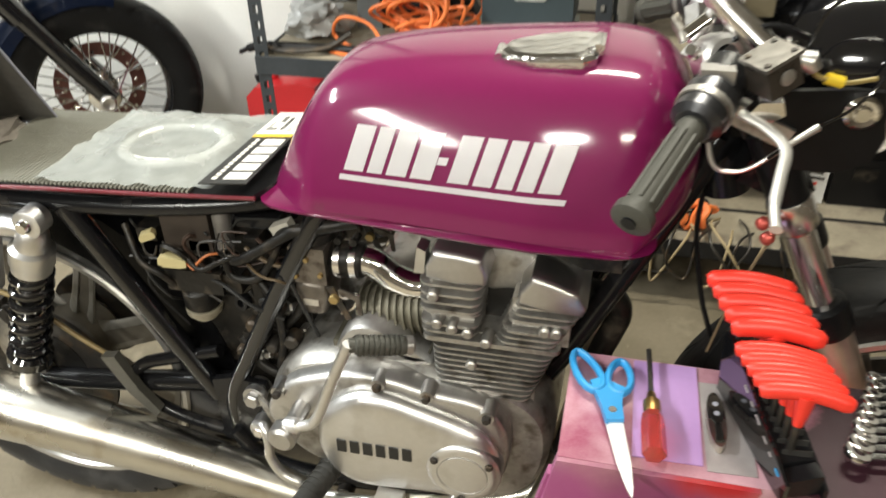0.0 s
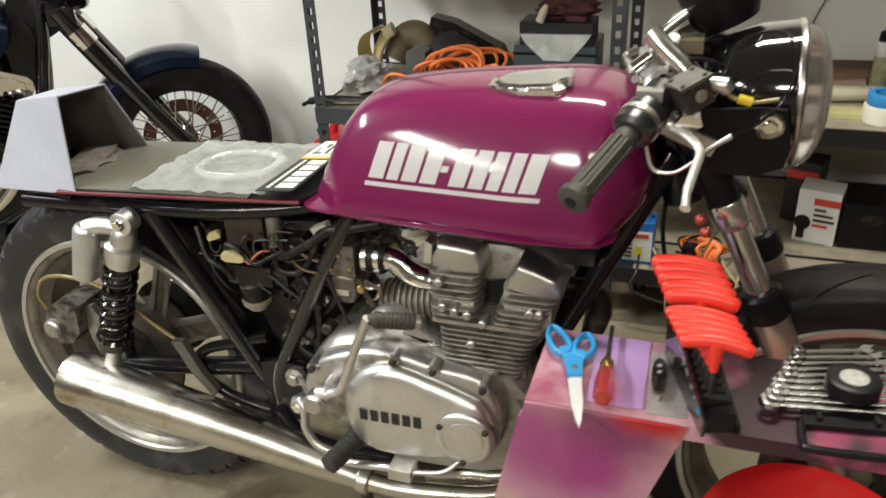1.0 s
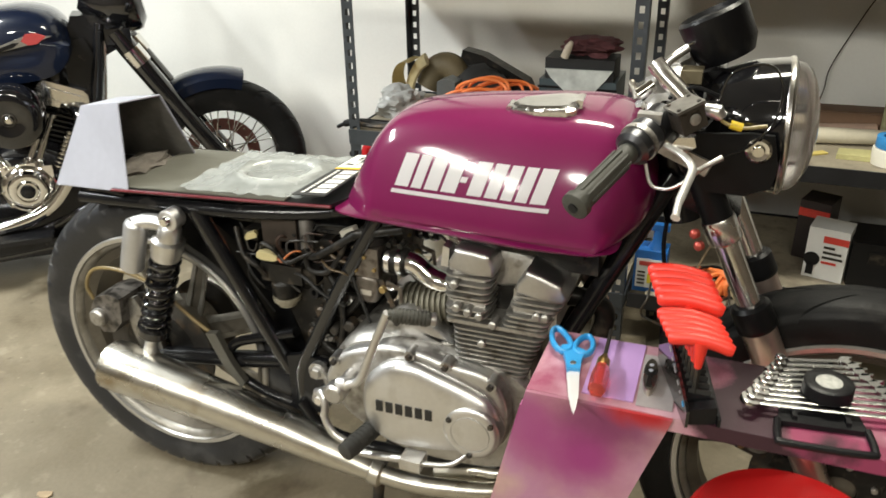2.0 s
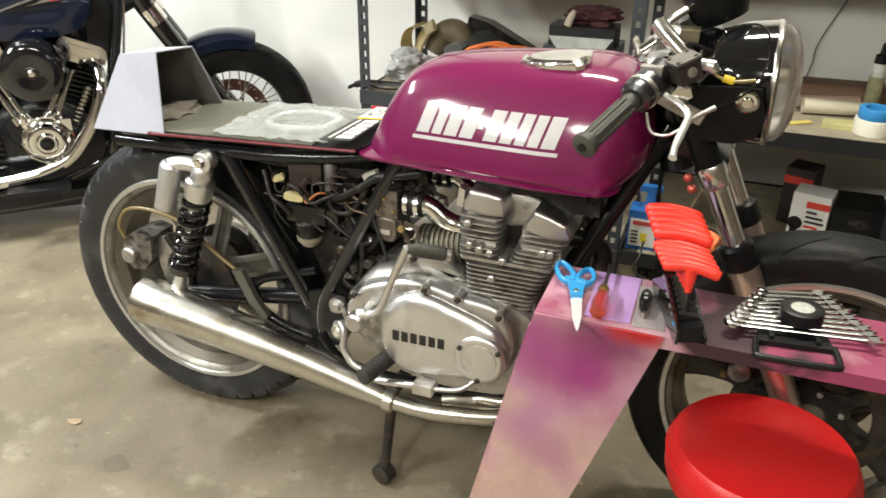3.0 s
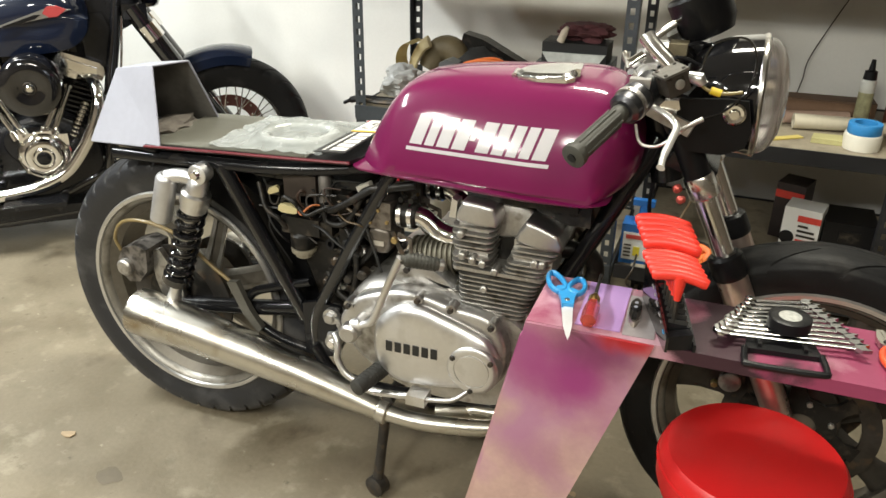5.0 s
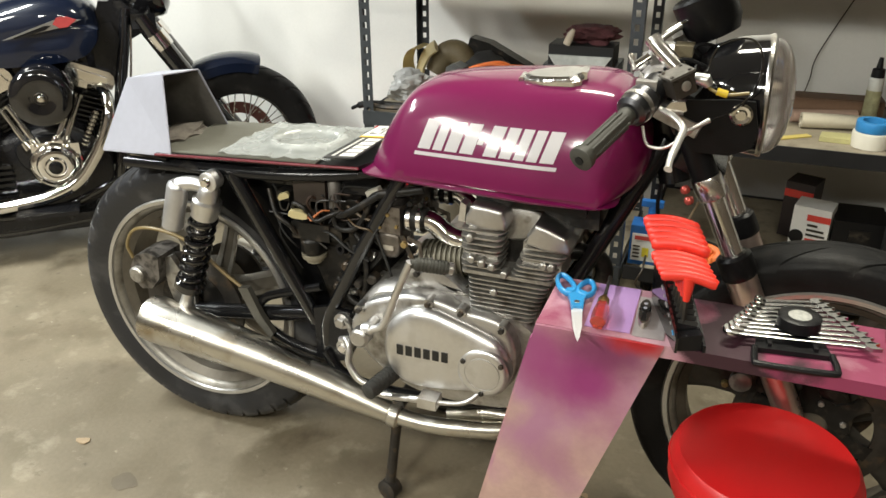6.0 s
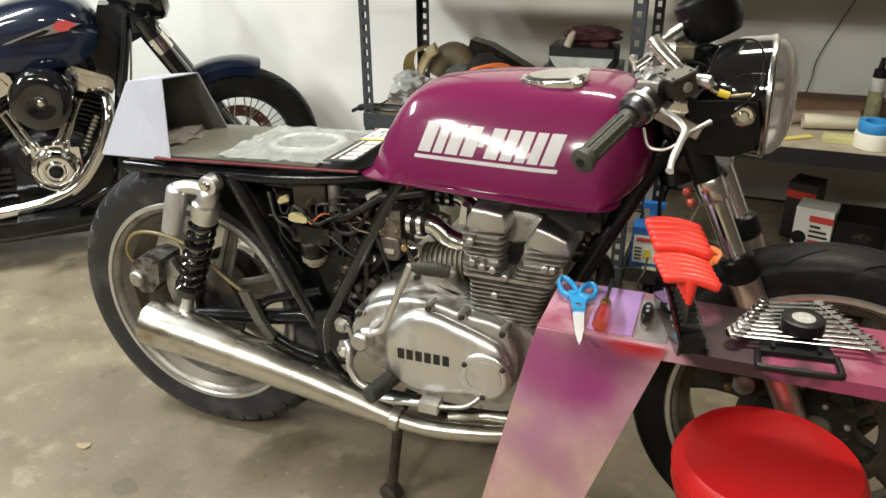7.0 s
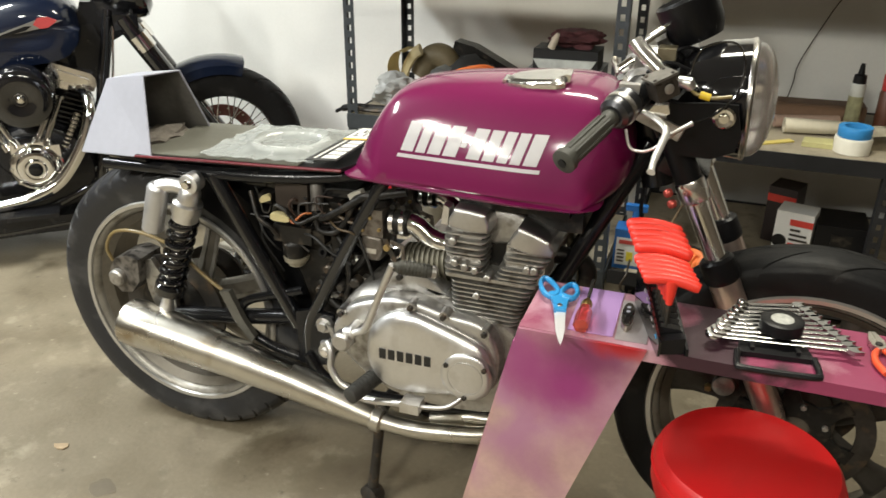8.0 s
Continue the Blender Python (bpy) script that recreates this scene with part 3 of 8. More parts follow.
def seat_and_tail():
    # flat sheet seat with a ribbed mat on it
    bm = prism([(0.0, -0.135), (0.47, -0.125), (0.495, -0.06), (0.495, 0.06), (0.47, 0.108), (0.0, 0.112)], "z", 0.733, 0.741)
    for v in bm.verts:
        v.co.z += v.co.x * 0.045
    seat = part("seat_pan", bm, BLACK_PLASTIC, BIKE, "thin seat base with a ribbed grey mat", bevel=0.002)
    RIB = mat("ribbed_mat", (0.27, 0.265, 0.225), 0.5, 0.3, var=0.15, bump=0.1)
    n = 58
    rib = None
    for i in range(n):
        x = 0.385 * i / n
        if rib is None:
            rib = part("mat_rib", box((0, -0.128, 0.742), (0.385 * 0.48 / n, 0.108, 0.745)), RIB, seat, smooth=False)
        else:
            o = new("mat_rib", rib.data)
            o.parent, o.location = seat, (x, 0, 0.045 * x)
    bm = sweep([(0.0, -0.137, 0.738), (0.16, -0.134, 0.746), (0.32, -0.131, 0.753), (0.475, -0.126, 0.760)], 0.003, 8)
    part("red_edge", bm, RED_TRIM, seat, "dark red edge strip")
    # folded aluminium tail hump, open to the front
    back = [(-0.165, -0.115, 0.722), (-0.165, 0.075, 0.722), (-0.098, 0.030, 0.872), (-0.098, -0.074, 0.880)]
    front = [(0.041, -0.137, 0.737), (0.035, 0.090, 0.734), (0.008, 0.036, 0.884), (0.010, -0.088, 0.898)]
    bm = bmesh.new()
    b, f = [bm.verts.new(p) for p in back], [bm.verts.new(p) for p in front]
    bm.faces.new(b)
    for i, j in ((1, 2), (2, 3), (3, 0)):
        bm.faces.new((b[i], b[j], f[j], f[i]))
    bmesh.ops.recalc_face_normals(bm, faces=bm.faces)
    bmesh.ops.solidify(bm, geom=bm.faces[:], thickness=0.003)
    part("tail_hump", bm, ALU_SHEET, BIKE, "folded bare aluminium tail hump", smooth=False, bevel=0.0012)
    bm = bmesh.new()
    lin = [bm.verts.new(p) for p in ((-0.158, -0.107, 0.729), (-0.158, 0.069, 0.729), (-0.093, 0.026, 0.868), (-0.093, -0.069, 0.875), (0.038, -0.129, 0.742), (0.032, 0.084, 0.739), (0.006, 0.032, 0.879), (0.007, -0.083, 0.892))]
    for f in ((0, 1, 2, 3), (1, 5, 6, 2), (2, 6, 7, 3), (3, 7, 4, 0)):
        bm.faces.new([lin[i] for i in f])
    part("hump_lining", bm, mat("grey_lining", (0.20, 0.19, 0.175), 0.5, 0.4, var=0.3, scale=18, bump=0.2), BIKE, "dull grey scuffed inside of the hump", smooth=False)
    bm = prism([(-0.155, -0.11), (0.02, -0.13), (0.02, 0.086), (-0.155, 0.072)], "z", 0.724, 0.728)
    part("tail_floor", bm, BLACK_PLASTIC, BIKE, smooth=False)
    # torn foam and glue inside the hump
    bm = blob((-0.03, -0.02, 0.742), (0.05, 0.08, 0.018), 3, 0.6)
    part("torn_padding", bm, mat("torn_padding", (0.17, 0.15, 0.13), 0.9, var=0.5, scale=40, bump=0.6), BIKE, "torn grey-brown padding scraps")
    # plate bracket under the tail
    bm = prism([(-0.145, 0.72), (-0.045, 0.722), (-0.06, 0.70), (-0.125, 0.695)], "y", -0.07, 0.07)
    part("tail_bracket", bm, ALU_DULL, BIKE, bevel=0.002)


seat_and_tail()


def exhaust():
    c = [(-0.057, -0.175, 0.349), (-0.035, -0.175, 0.346), (0.08, -0.172, 0.329), (0.225, -0.168, 0.303), (0.36, -0.165, 0.273), (0.47, -0.162, 0.243), (0.545, -0.16, 0.220)]
    r = [0.0525, 0.054, 0.0505, 0.0455, 0.039, 0.031, 0.021]
    bm = sweep(c, r, 36)
    bmesh.ops.delete(bm, geom=[f for f in bm.faces if len(f.verts) > 4 and f.calc_center_median().x < 0], context="FACES")
    bmesh.ops.recalc_face_normals(bm, faces=bm.faces)
    bmesh.ops.solidify(bm, geom=bm.faces[:], thickness=0.003)
    part("muffler", bm, STEEL, BIKE, "bright megaphone muffler with brown heat stains")
    part("muffler_baffle", lathe([(0, 0.0), (0, 0.044), (0.004, 0.044), (0.004, 0.020), (0.03, 0.018), (0.03, 0)], (-0.028, -0.175, 0.345), (1, 0, -0.14), 28), GREASE, BIKE)
    part("muffler_clamp", sweep([(0.535, -0.16, 0.2225), (0.54, -0.16, 0.2215), (0.558, -0.16, 0.2185), (0.562, -0.16, 0.218)], [0.022, 0.026, 0.026, 0.022], 24), STEEL, BIKE)
    tube("header_pipe", [(0.545, -0.16, 0.220), (0.62, -0.16, 0.216), (0.70, -0.158, 0.224), (0.79, -0.15, 0.238), (0.85, -0.13, 0.262), (0.878, -0.118, 0.33), (0.890, -0.115, 0.38)],
         0.0185, STEEL, "chromed header pipe", 20)
    # black here paints in the dark surroundings this stretch of pipe mirrors
    tube("header_bend", [(0.889, -0.115, 0.375), (0.904, -0.075, 0.43), (0.922, -0.03, 0.49), (0.938, -0.02, 0.535), (0.946, -0.02, 0.568), (0.936, -0.022, 0.595), (0.902, -0.035, 0.612), (0.865, -0.05, 0.615)], 0.0175, GREASE, "upper header bend, coloured black for its dark reflections", 20)
    tube("crossover_pipe", [(0.66, -0.12, 0.225), (0.74, -0.12, 0.248), (0.80, -0.115, 0.255), (0.86, -0.09, 0.285), (0.90, 0.05, 0.35), (0.915, 0.085, 0.44), (0.92, 0.085, 0.54), (0.875, 0.085, 0.62)], 0.0165, STEEL, seg=18)
    tube("far_pipe", [(0.66, 0.14, 0.215), (0.55, 0.16, 0.222), (0.30, 0.165, 0.28)], 0.02, STEEL)
    part("far_muffler", sweep([(-0.055, 0.175, 0.348), (0.225, 0.168, 0.303), (0.47, 0.162, 0.243)], [0.05, 0.043, 0.03], 28), STEEL, BIKE)


exhaust()


def engine():
    e = new("engine")
    e.parent = BIKE
    tagged(e, "weathered aluminium air-cooled parallel twin engine")
    # crankcase halves
    case = [(0.455, 0.44), (0.48, 0.49), (0.52, 0.525), (0.60, 0.54), (0.70, 0.535), (0.80, 0.52), (0.86, 0.48), (0.875, 0.41), (0.85, 0.33), (0.78, 0.285), (0.62, 0.28), (0.52, 0.32), (0.47, 0.38)]
    part("crankcase", pillow(case, [(0, 0), (0.12, 0.0), (0.145, 0.004), (0.155, 0.012)], steps=3), ALU_DULL, e, "dull grey crankcase")
    # outer cover rim, then the polished kidney-shaped clutch cover
    rim = [(0.468, 0.434), (0.480, 0.470), (0.510, 0.502), (0.565, 0.525), (0.603, 0.536), (0.655, 0.535), (0.707, 0.523), (0.772, 0.515), (0.802, 0.493), (0.818, 0.455), (0.818, 0.408), (0.800, 0.368), (0.722, 0.345), (0.640, 0.338), (0.580, 0.342), (0.525, 0.360), (0.492, 0.391)]
    CASE = mat("case_alloy", (0.56, 0.55, 0.535), 0.42, 1.0, var=0.16, scale=14, bump=0.12, bscale=150, dirt=(0.2, 0.185, 0.165), dirt_at=0.62)
    part("cover_flange", moved(pillow(rim, [(0, 0), (0.016, 0), (0.021, 0.002), (0.024, 0.006), (0.0255, 0.012)], both=True, steps=4), pose(0, -0.160, 0)), CASE, e, "grey alloy case flange")
    cov = [(0.550, 0.434), (0.561, 0.472), (0.586, 0.500), (0.619, 0.517), (0.656, 0.520), (0.701, 0.507), (0.752, 0.490), (0.788, 0.472), (0.808, 0.440), (0.806, 0.402), (0.782, 0.370), (0.727, 0.352), (0.660, 0.341), (0.605, 0.340), (0.570, 0.360), (0.552, 0.395)]
    cover = part("clutch_cover", moved(pillow(cov, [(0, 0.004), (0.003, 0.003), (0.008, 0.0), (0.013, 0.002), (0.018, 0.006), (0.022, 0.013), (0.0245, 0.023), (0.026, 0.038), (0.0265, 0.05)], steps=4), pose(0, -0.186, 0)), ALU_POL, e, "polished aluminium clutch cover")
    # dark block lettering on the cover
    dark = mat("black_enamel", (0.012, 0.012, 0.012), 0.4, var=0.2)
    for i in range(6):
        x = 0.5835 + 0.0188 * i
        part("letter_block", prism([(x, 0.4165 + 0.0004 * i), (x + 0.0132, 0.4165 + 0.0004 * i), (x + 0.0134, 0.4385 + 0.0004 * i), (x + 0.0002, 0.4388 + 0.0004 * i)], "y", -0.2140, -0.2108), dark, cover, smooth=False)
    # round generator cap in front
    c = V(0.762, -0.2035, 0.411)
    cap = part("round_cover", lathe([(-0.022, 0.0525), (0.004, 0.0525), (0.009, 0.051), (0.012, 0.047), (0.0128, 0.041), (0.0128, 0.0362), (0.0108, 0.0356), (0.0108, 0.0342), (0.0132, 0.0336), (0.0142, 0.02), (0.0145, 0)], c, (0, -1, 0), 56), ALU_POL, cover)
    for a in (150, 35, 268):
        bolt("cover_screw", (c.x + 0.0445 * math.cos(radians(a)), c.y - 0.011, c.z + 0.0445 * math.sin(radians(a))), (0, -1, 0), 0.0055, 0.006, cap, IRON)
    for x, z in ((0.493, 0.486), (0.508, 0.425), (0.642, 0.528), (0.709, 0.521), (0.790, 0.500)):
        part("boss", lathe([(-0.02, 0.011), (0.006, 0.010), (0.006, 0)], (x, -0.185, z), (0, -1, 0), 14), ALU, e)
        bolt("cover_bolt", (x, -0.190, z), (0, -1, 0), 0.0062, 0.009, e, IRON)
    # cylinders and head, fin by fin, with rounded corners; the fins widen towards the top
    def fin(name, x0, x1, z, w=0.157, t=0.0034, c=0.016):
        near = [(x0 + c - c * math.cos(k * math.pi / 8), -w + c - c * math.sin(k * math.pi / 8)) for k in range(5)]
        near += [(x1 - c + c * math.sin(k * math.pi / 8), -w + c - c * math.cos(k * math.pi / 8)) for k in range(5)]
        part(name, prism(near + [(x, -y) for x, y in reversed(near)], "z", z, z + t), ALU_DULL, e, bevel=0.0009)

    for i in range(9):
        z = 0.505 + 0.0094 * i
        fin("barrel_fin", 0.711 - 0.05 * (z - 0.506), 0.842 + 0.36 * (z - 0.506), z, 0.157, 0.003)
    fin("head_gasket_fin", 0.697, 0.876, 0.5915, 0.157, 0.007, 0.01)
    for i in range(7):
        z = 0.605 + 0.0117 * i
        fin("head_fin", 0.694 - 0.0002 * i, 0.771 + 0.0010 * i, z, 0.157 - (0.010 if i == 2 else 0) - 0.0012 * max(0, i - 4) ** 2)
    for i in range(7):
        z = 0.601 + 0.0092 * i
        fin("head_fin", 0.793 + 0.0036 * i, 0.872 + 0.0050 * i, z, 0.156 - (0.010 if i == 3 else 0) - 0.0012 * max(0, i - 4) ** 2)
    part("barrel", box((0.722, -0.138, 0.46), (0.845, 0.138, 0.60)), ALU_DULL, e, bevel=0.006)
    part("head_core", box((0.706, -0.140, 0.595), (0.763, 0.140, 0.70)), ALU_DULL, e, bevel=0.006)
    part("head_core", box((0.812, -0.140, 0.595), (0.885, 0.140, 0.665)), ALU_DULL, e, bevel=0.006)
    part("head_centre", box((0.76, -0.100, 0.59), (0.82, 0.100, 0.69)), GREASE, e, bevel=0.006)
    for pts in ([(0.705, 0.690), (0.712, 0.722), (0.722, 0.731), (0.768, 0.727), (0.778, 0.719), (0.780, 0.686)], [(0.820, 0.667), (0.833, 0.702), (0.842, 0.709), (0.885, 0.694), (0.897, 0.685), (0.900, 0.657)]):
        part("valve_cover", pillow(pts, [(0, 0), (0.150, 0), (0.1545, 0.0012), (0.1575, 0.004), (0.1585, 0.008)], steps=2), ALU, e, "worn satin valve cover")
    part("cam_tunnel", pillow([(0.765, 0.650), (0.765, 0.715), (0.79, 0.722), (0.835, 0.714), (0.845, 0.66), (0.80, 0.648)], [(0, 0), (0.098, 0), (0.105, 0.004), (0.109, 0.010)], steps=2), ALU_DULL, e)
    part("cam_box", box((0.715, -0.125, 0.724), (0.92, 0.125, 0.742)), GREASE, e, bevel=0.006)
    part("rocker_plate", box((0.84, -0.10, 0.69), (0.94, 0.10, 0.728)), GREASE, e, bevel=0.008)
    for x, z in ((0.714, 0.665), (0.718, 0.622), (0.738, 0.616), (0.758, 0.612), (0.856, 0.630), (0.870, 0.630), (0.763, 0.560), (0.782, 0.600)):
        part("fin_boss", lathe([(-0.02, 0.008), (0.006, 0.0075), (0.008, 0.005), (0.008, 0)], (x, -0.155, z), (0, -1, 0), 12), ALU_DULL, e)
    part("inlet_flange", prism([(0.690, 0.695), (0.703, 0.695), (0.706, 0.728), (0.695, 0.733)], "y", -0.155, -0.13), ALU_POL, e, bevel=0.003)
    # ribbed starter motor behind the cylinders
    STARTER = mat("dusty_starter", (0.14, 0.13, 0.10), 0.5, 0.6, var=0.3, scale=25, bump=0.3)
    part("starter_motor", rod((0.592, -0.080, 0.567), (0.705, -0.080, 0.585), 0.034, 28), STARTER, e, "dusty ribbed starter housing")
    for i in range(9):
        part("starter_rib", lathe([(0, 0.040), (0.0035, 0.040), (0.0035, 0.03), (0, 0.03)], (0.596 + 0.0105 * i, -0.080, 0.5675 + 0.00165 * i), (1, 0, 0.16), 28, closed=True), STARTER, e)
    part("starter_base", box((0.56, -0.13, 0.50), (0.70, 0.10, 0.545)), STARTER, e, bevel=0.01)
    part("sprocket_cover", pillow([(0.575, 0.53), (0.585, 0.575), (0.62, 0.588), (0.66, 0.572), (0.69, 0.55), (0.70, 0.53)], [(0, 0), (0.135, 0), (0.142, 0.004), (0.145, 0.012)], steps=3), CASE, e)
    bolt("cover_bolt", (0.602, -0.146, 0.566), (0, -1, 0), 0.007, 0.008, e, IRON)
    # kick starter
    part("kick_shaft", rod((0.525, -0.17, 0.462), (0.525, -0.238, 0.462), 0.013, 20), ALU, e)
    k = part("kick_lever", sweep(spline([(0.522, -0.230, 0.471), (0.548, -0.234, 0.478), (0.570, -0.236, 0.498), (0.600, -0.238, 0.572), (0.628, -0.238, 0.638)], 6), [0.0115] * 5 + [0.0075] * 20, 12), ALU_POL, e, "silver kick-start lever")
    pa, pb = V(0.627, -0.236, 0.634), V(0.690, -0.205, 0.620)
    part("kick_pedal", sweep([pa, pa.lerp(pb, 0.1), pa.lerp(pb, 0.12), pb], [0.009, 0.009, 0.0115, 0.0115], 14), GRIP, k, "ribbed grey pedal rubber")
    for i in range(9):
        part("pedal_rib", lathe([(0, 0.0135), (0.004, 0.0135), (0.004, 0.010), (0, 0.010)], pa.lerp(pb, 0.16 + 0.09 * i), pb - pa, 14, closed=True), GRIP, k)
    part("pedal_end", lathe([(0, 0.012), (0.008, 0.012), (0.011, 0.008), (0.011, 0)], pb, pb - pa, 14), ALU, k)
    part("kick_boss", lathe([(0, 0.020), (0.02, 0.020), (0.024, 0.015), (0.024, 0)], (0.517, -0.225, 0.455), (0, -1, 0), 20), ALU, e)
    # carburettors, inlet stubs, clamps and linkage
    brass = mat("tarnished_brass", (0.42, 0.31, 0.14), 0.35, 0.9, var=0.2)
    body = mat("stained_carburettor", (0.17, 0.15, 0.13), 0.42, 0.7, var=0.35, scale=30, bump=0.3, dirt=(0.07, 0.055, 0.045), dirt_at=0.56)
    for y in (-0.085, 0.075):
        tube("inlet_pipe", [(0.705, y, 0.628), (0.672, y, 0.622), (0.640, y, 0.632), (0.615, y, 0.651), (0.60, y, 0.655)], 0.021, CHROME, parent=e, label="bright inlet stub")
        part("inlet_boot", sweep([(0.602, y, 0.655), (0.598, y, 0.655), (0.560, y, 0.652), (0.552, y, 0.650)], [0.022, 0.0255, 0.0255, 0.021], 20), GREASE, e)
        for x in (0.568, 0.590):
            part("hose_clamp", lathe([(-0.0045, 0.0275), (0.0045, 0.0275), (0.0045, 0.024), (-0.0045, 0.024)], (x, y, 0.6535), (1, 0, 0.05), 24, closed=True), WORN_CHROME, e)
            part("clamp_screw", rod((x, y - 0.012, 0.688), (x, y + 0.012, 0.686), 0.0055, 8), GREASE, e)
            part("clamp_screw", rod((x - 0.003, y, 0.678), (x + 0.004, y, 0.70), 0.006, 6, r2=0.002), GREASE, e)
        cb = part("carburettor", box((0.505, y - 0.032, 0.628), (0.555, y + 0.028, 0.685)), body, e, "dirty alloy carburettor", bevel=0.012)
        bowl = part("float_bowl", pillow([(0.507, 0.625), (0.509, 0.585), (0.517, 0.574), (0.541, 0.574), (0.549, 0.585), (0.551, 0.625)], [(0, 0), (0.026, 0), (0.031, 0.003), (0.033, 0.008)], steps=2), body, cb, "stained float bowl")
        bowl.location.y += y
        part("bowl_plate", box((0.518, y - 0.0345, 0.592), (0.540, y - 0.0325, 0.602)), mat("bare_plate", (0.5, 0.47, 0.42), 0.4, 0.6, var=0.3, scale=80), cb, bevel=0.001)
        part("diaphragm_cap", lathe([(0, 0.032), (0.012, 0.032), (0.02, 0.024), (0.02, 0)], (0.53, y, 0.688), (0, 0, 1), 20), GREASE, cb)
        for x, z in ((0.512, 0.64), (0.548, 0.645), (0.53, 0.668), (0.514, 0.672)):
            bolt("carburettor_screw", (x, y - 0.031, z), (0, -1, 0), 0.004, 0.006, cb, brass)
        part("throttle_link", sweep(spline([(0.560, y - 0.03, 0.625), (0.578, y - 0.034, 0.612), (0.596, y - 0.03, 0.618), (0.590, y - 0.03, 0.595), (0.572, y - 0.034, 0.585)], 5), 0.0028, 6), WORN_CHROME, e)
        part("throttle_arm", prism([(0.555, 0.628), (0.566, 0.630), (0.588, 0.580), (0.580, 0.576)], "y", y - 0.037, y - 0.034), IRON, e, bevel=0.0008)
        part("throttle_arm", prism([(0.575, 0.632), (0.604, 0.622), (0.606, 0.592), (0.600, 0.592), (0.597, 0.616), (0.574, 0.624)], "y", y - 0.042, y - 0.039), body, e, bevel=0.0008)
        part("spring", lathe([(-0.008, 0.006), (-0.006, 0.0075), (0.006, 0.0075), (0.008, 0.006)], (0.566, y - 0.035, 0.612), (0, -1, 0), 12), brass, e)
    part("white_tab", moved(box((-0.011, -0.004, -0.008), (0.011, 0.004, 0.008)), pose(0.496, -0.085, 0.616, 0, -30, 0)), mat("white_tab", (0.5, 0.48, 0.43), 0.5), e, bevel=0.002)
    return e


engine()


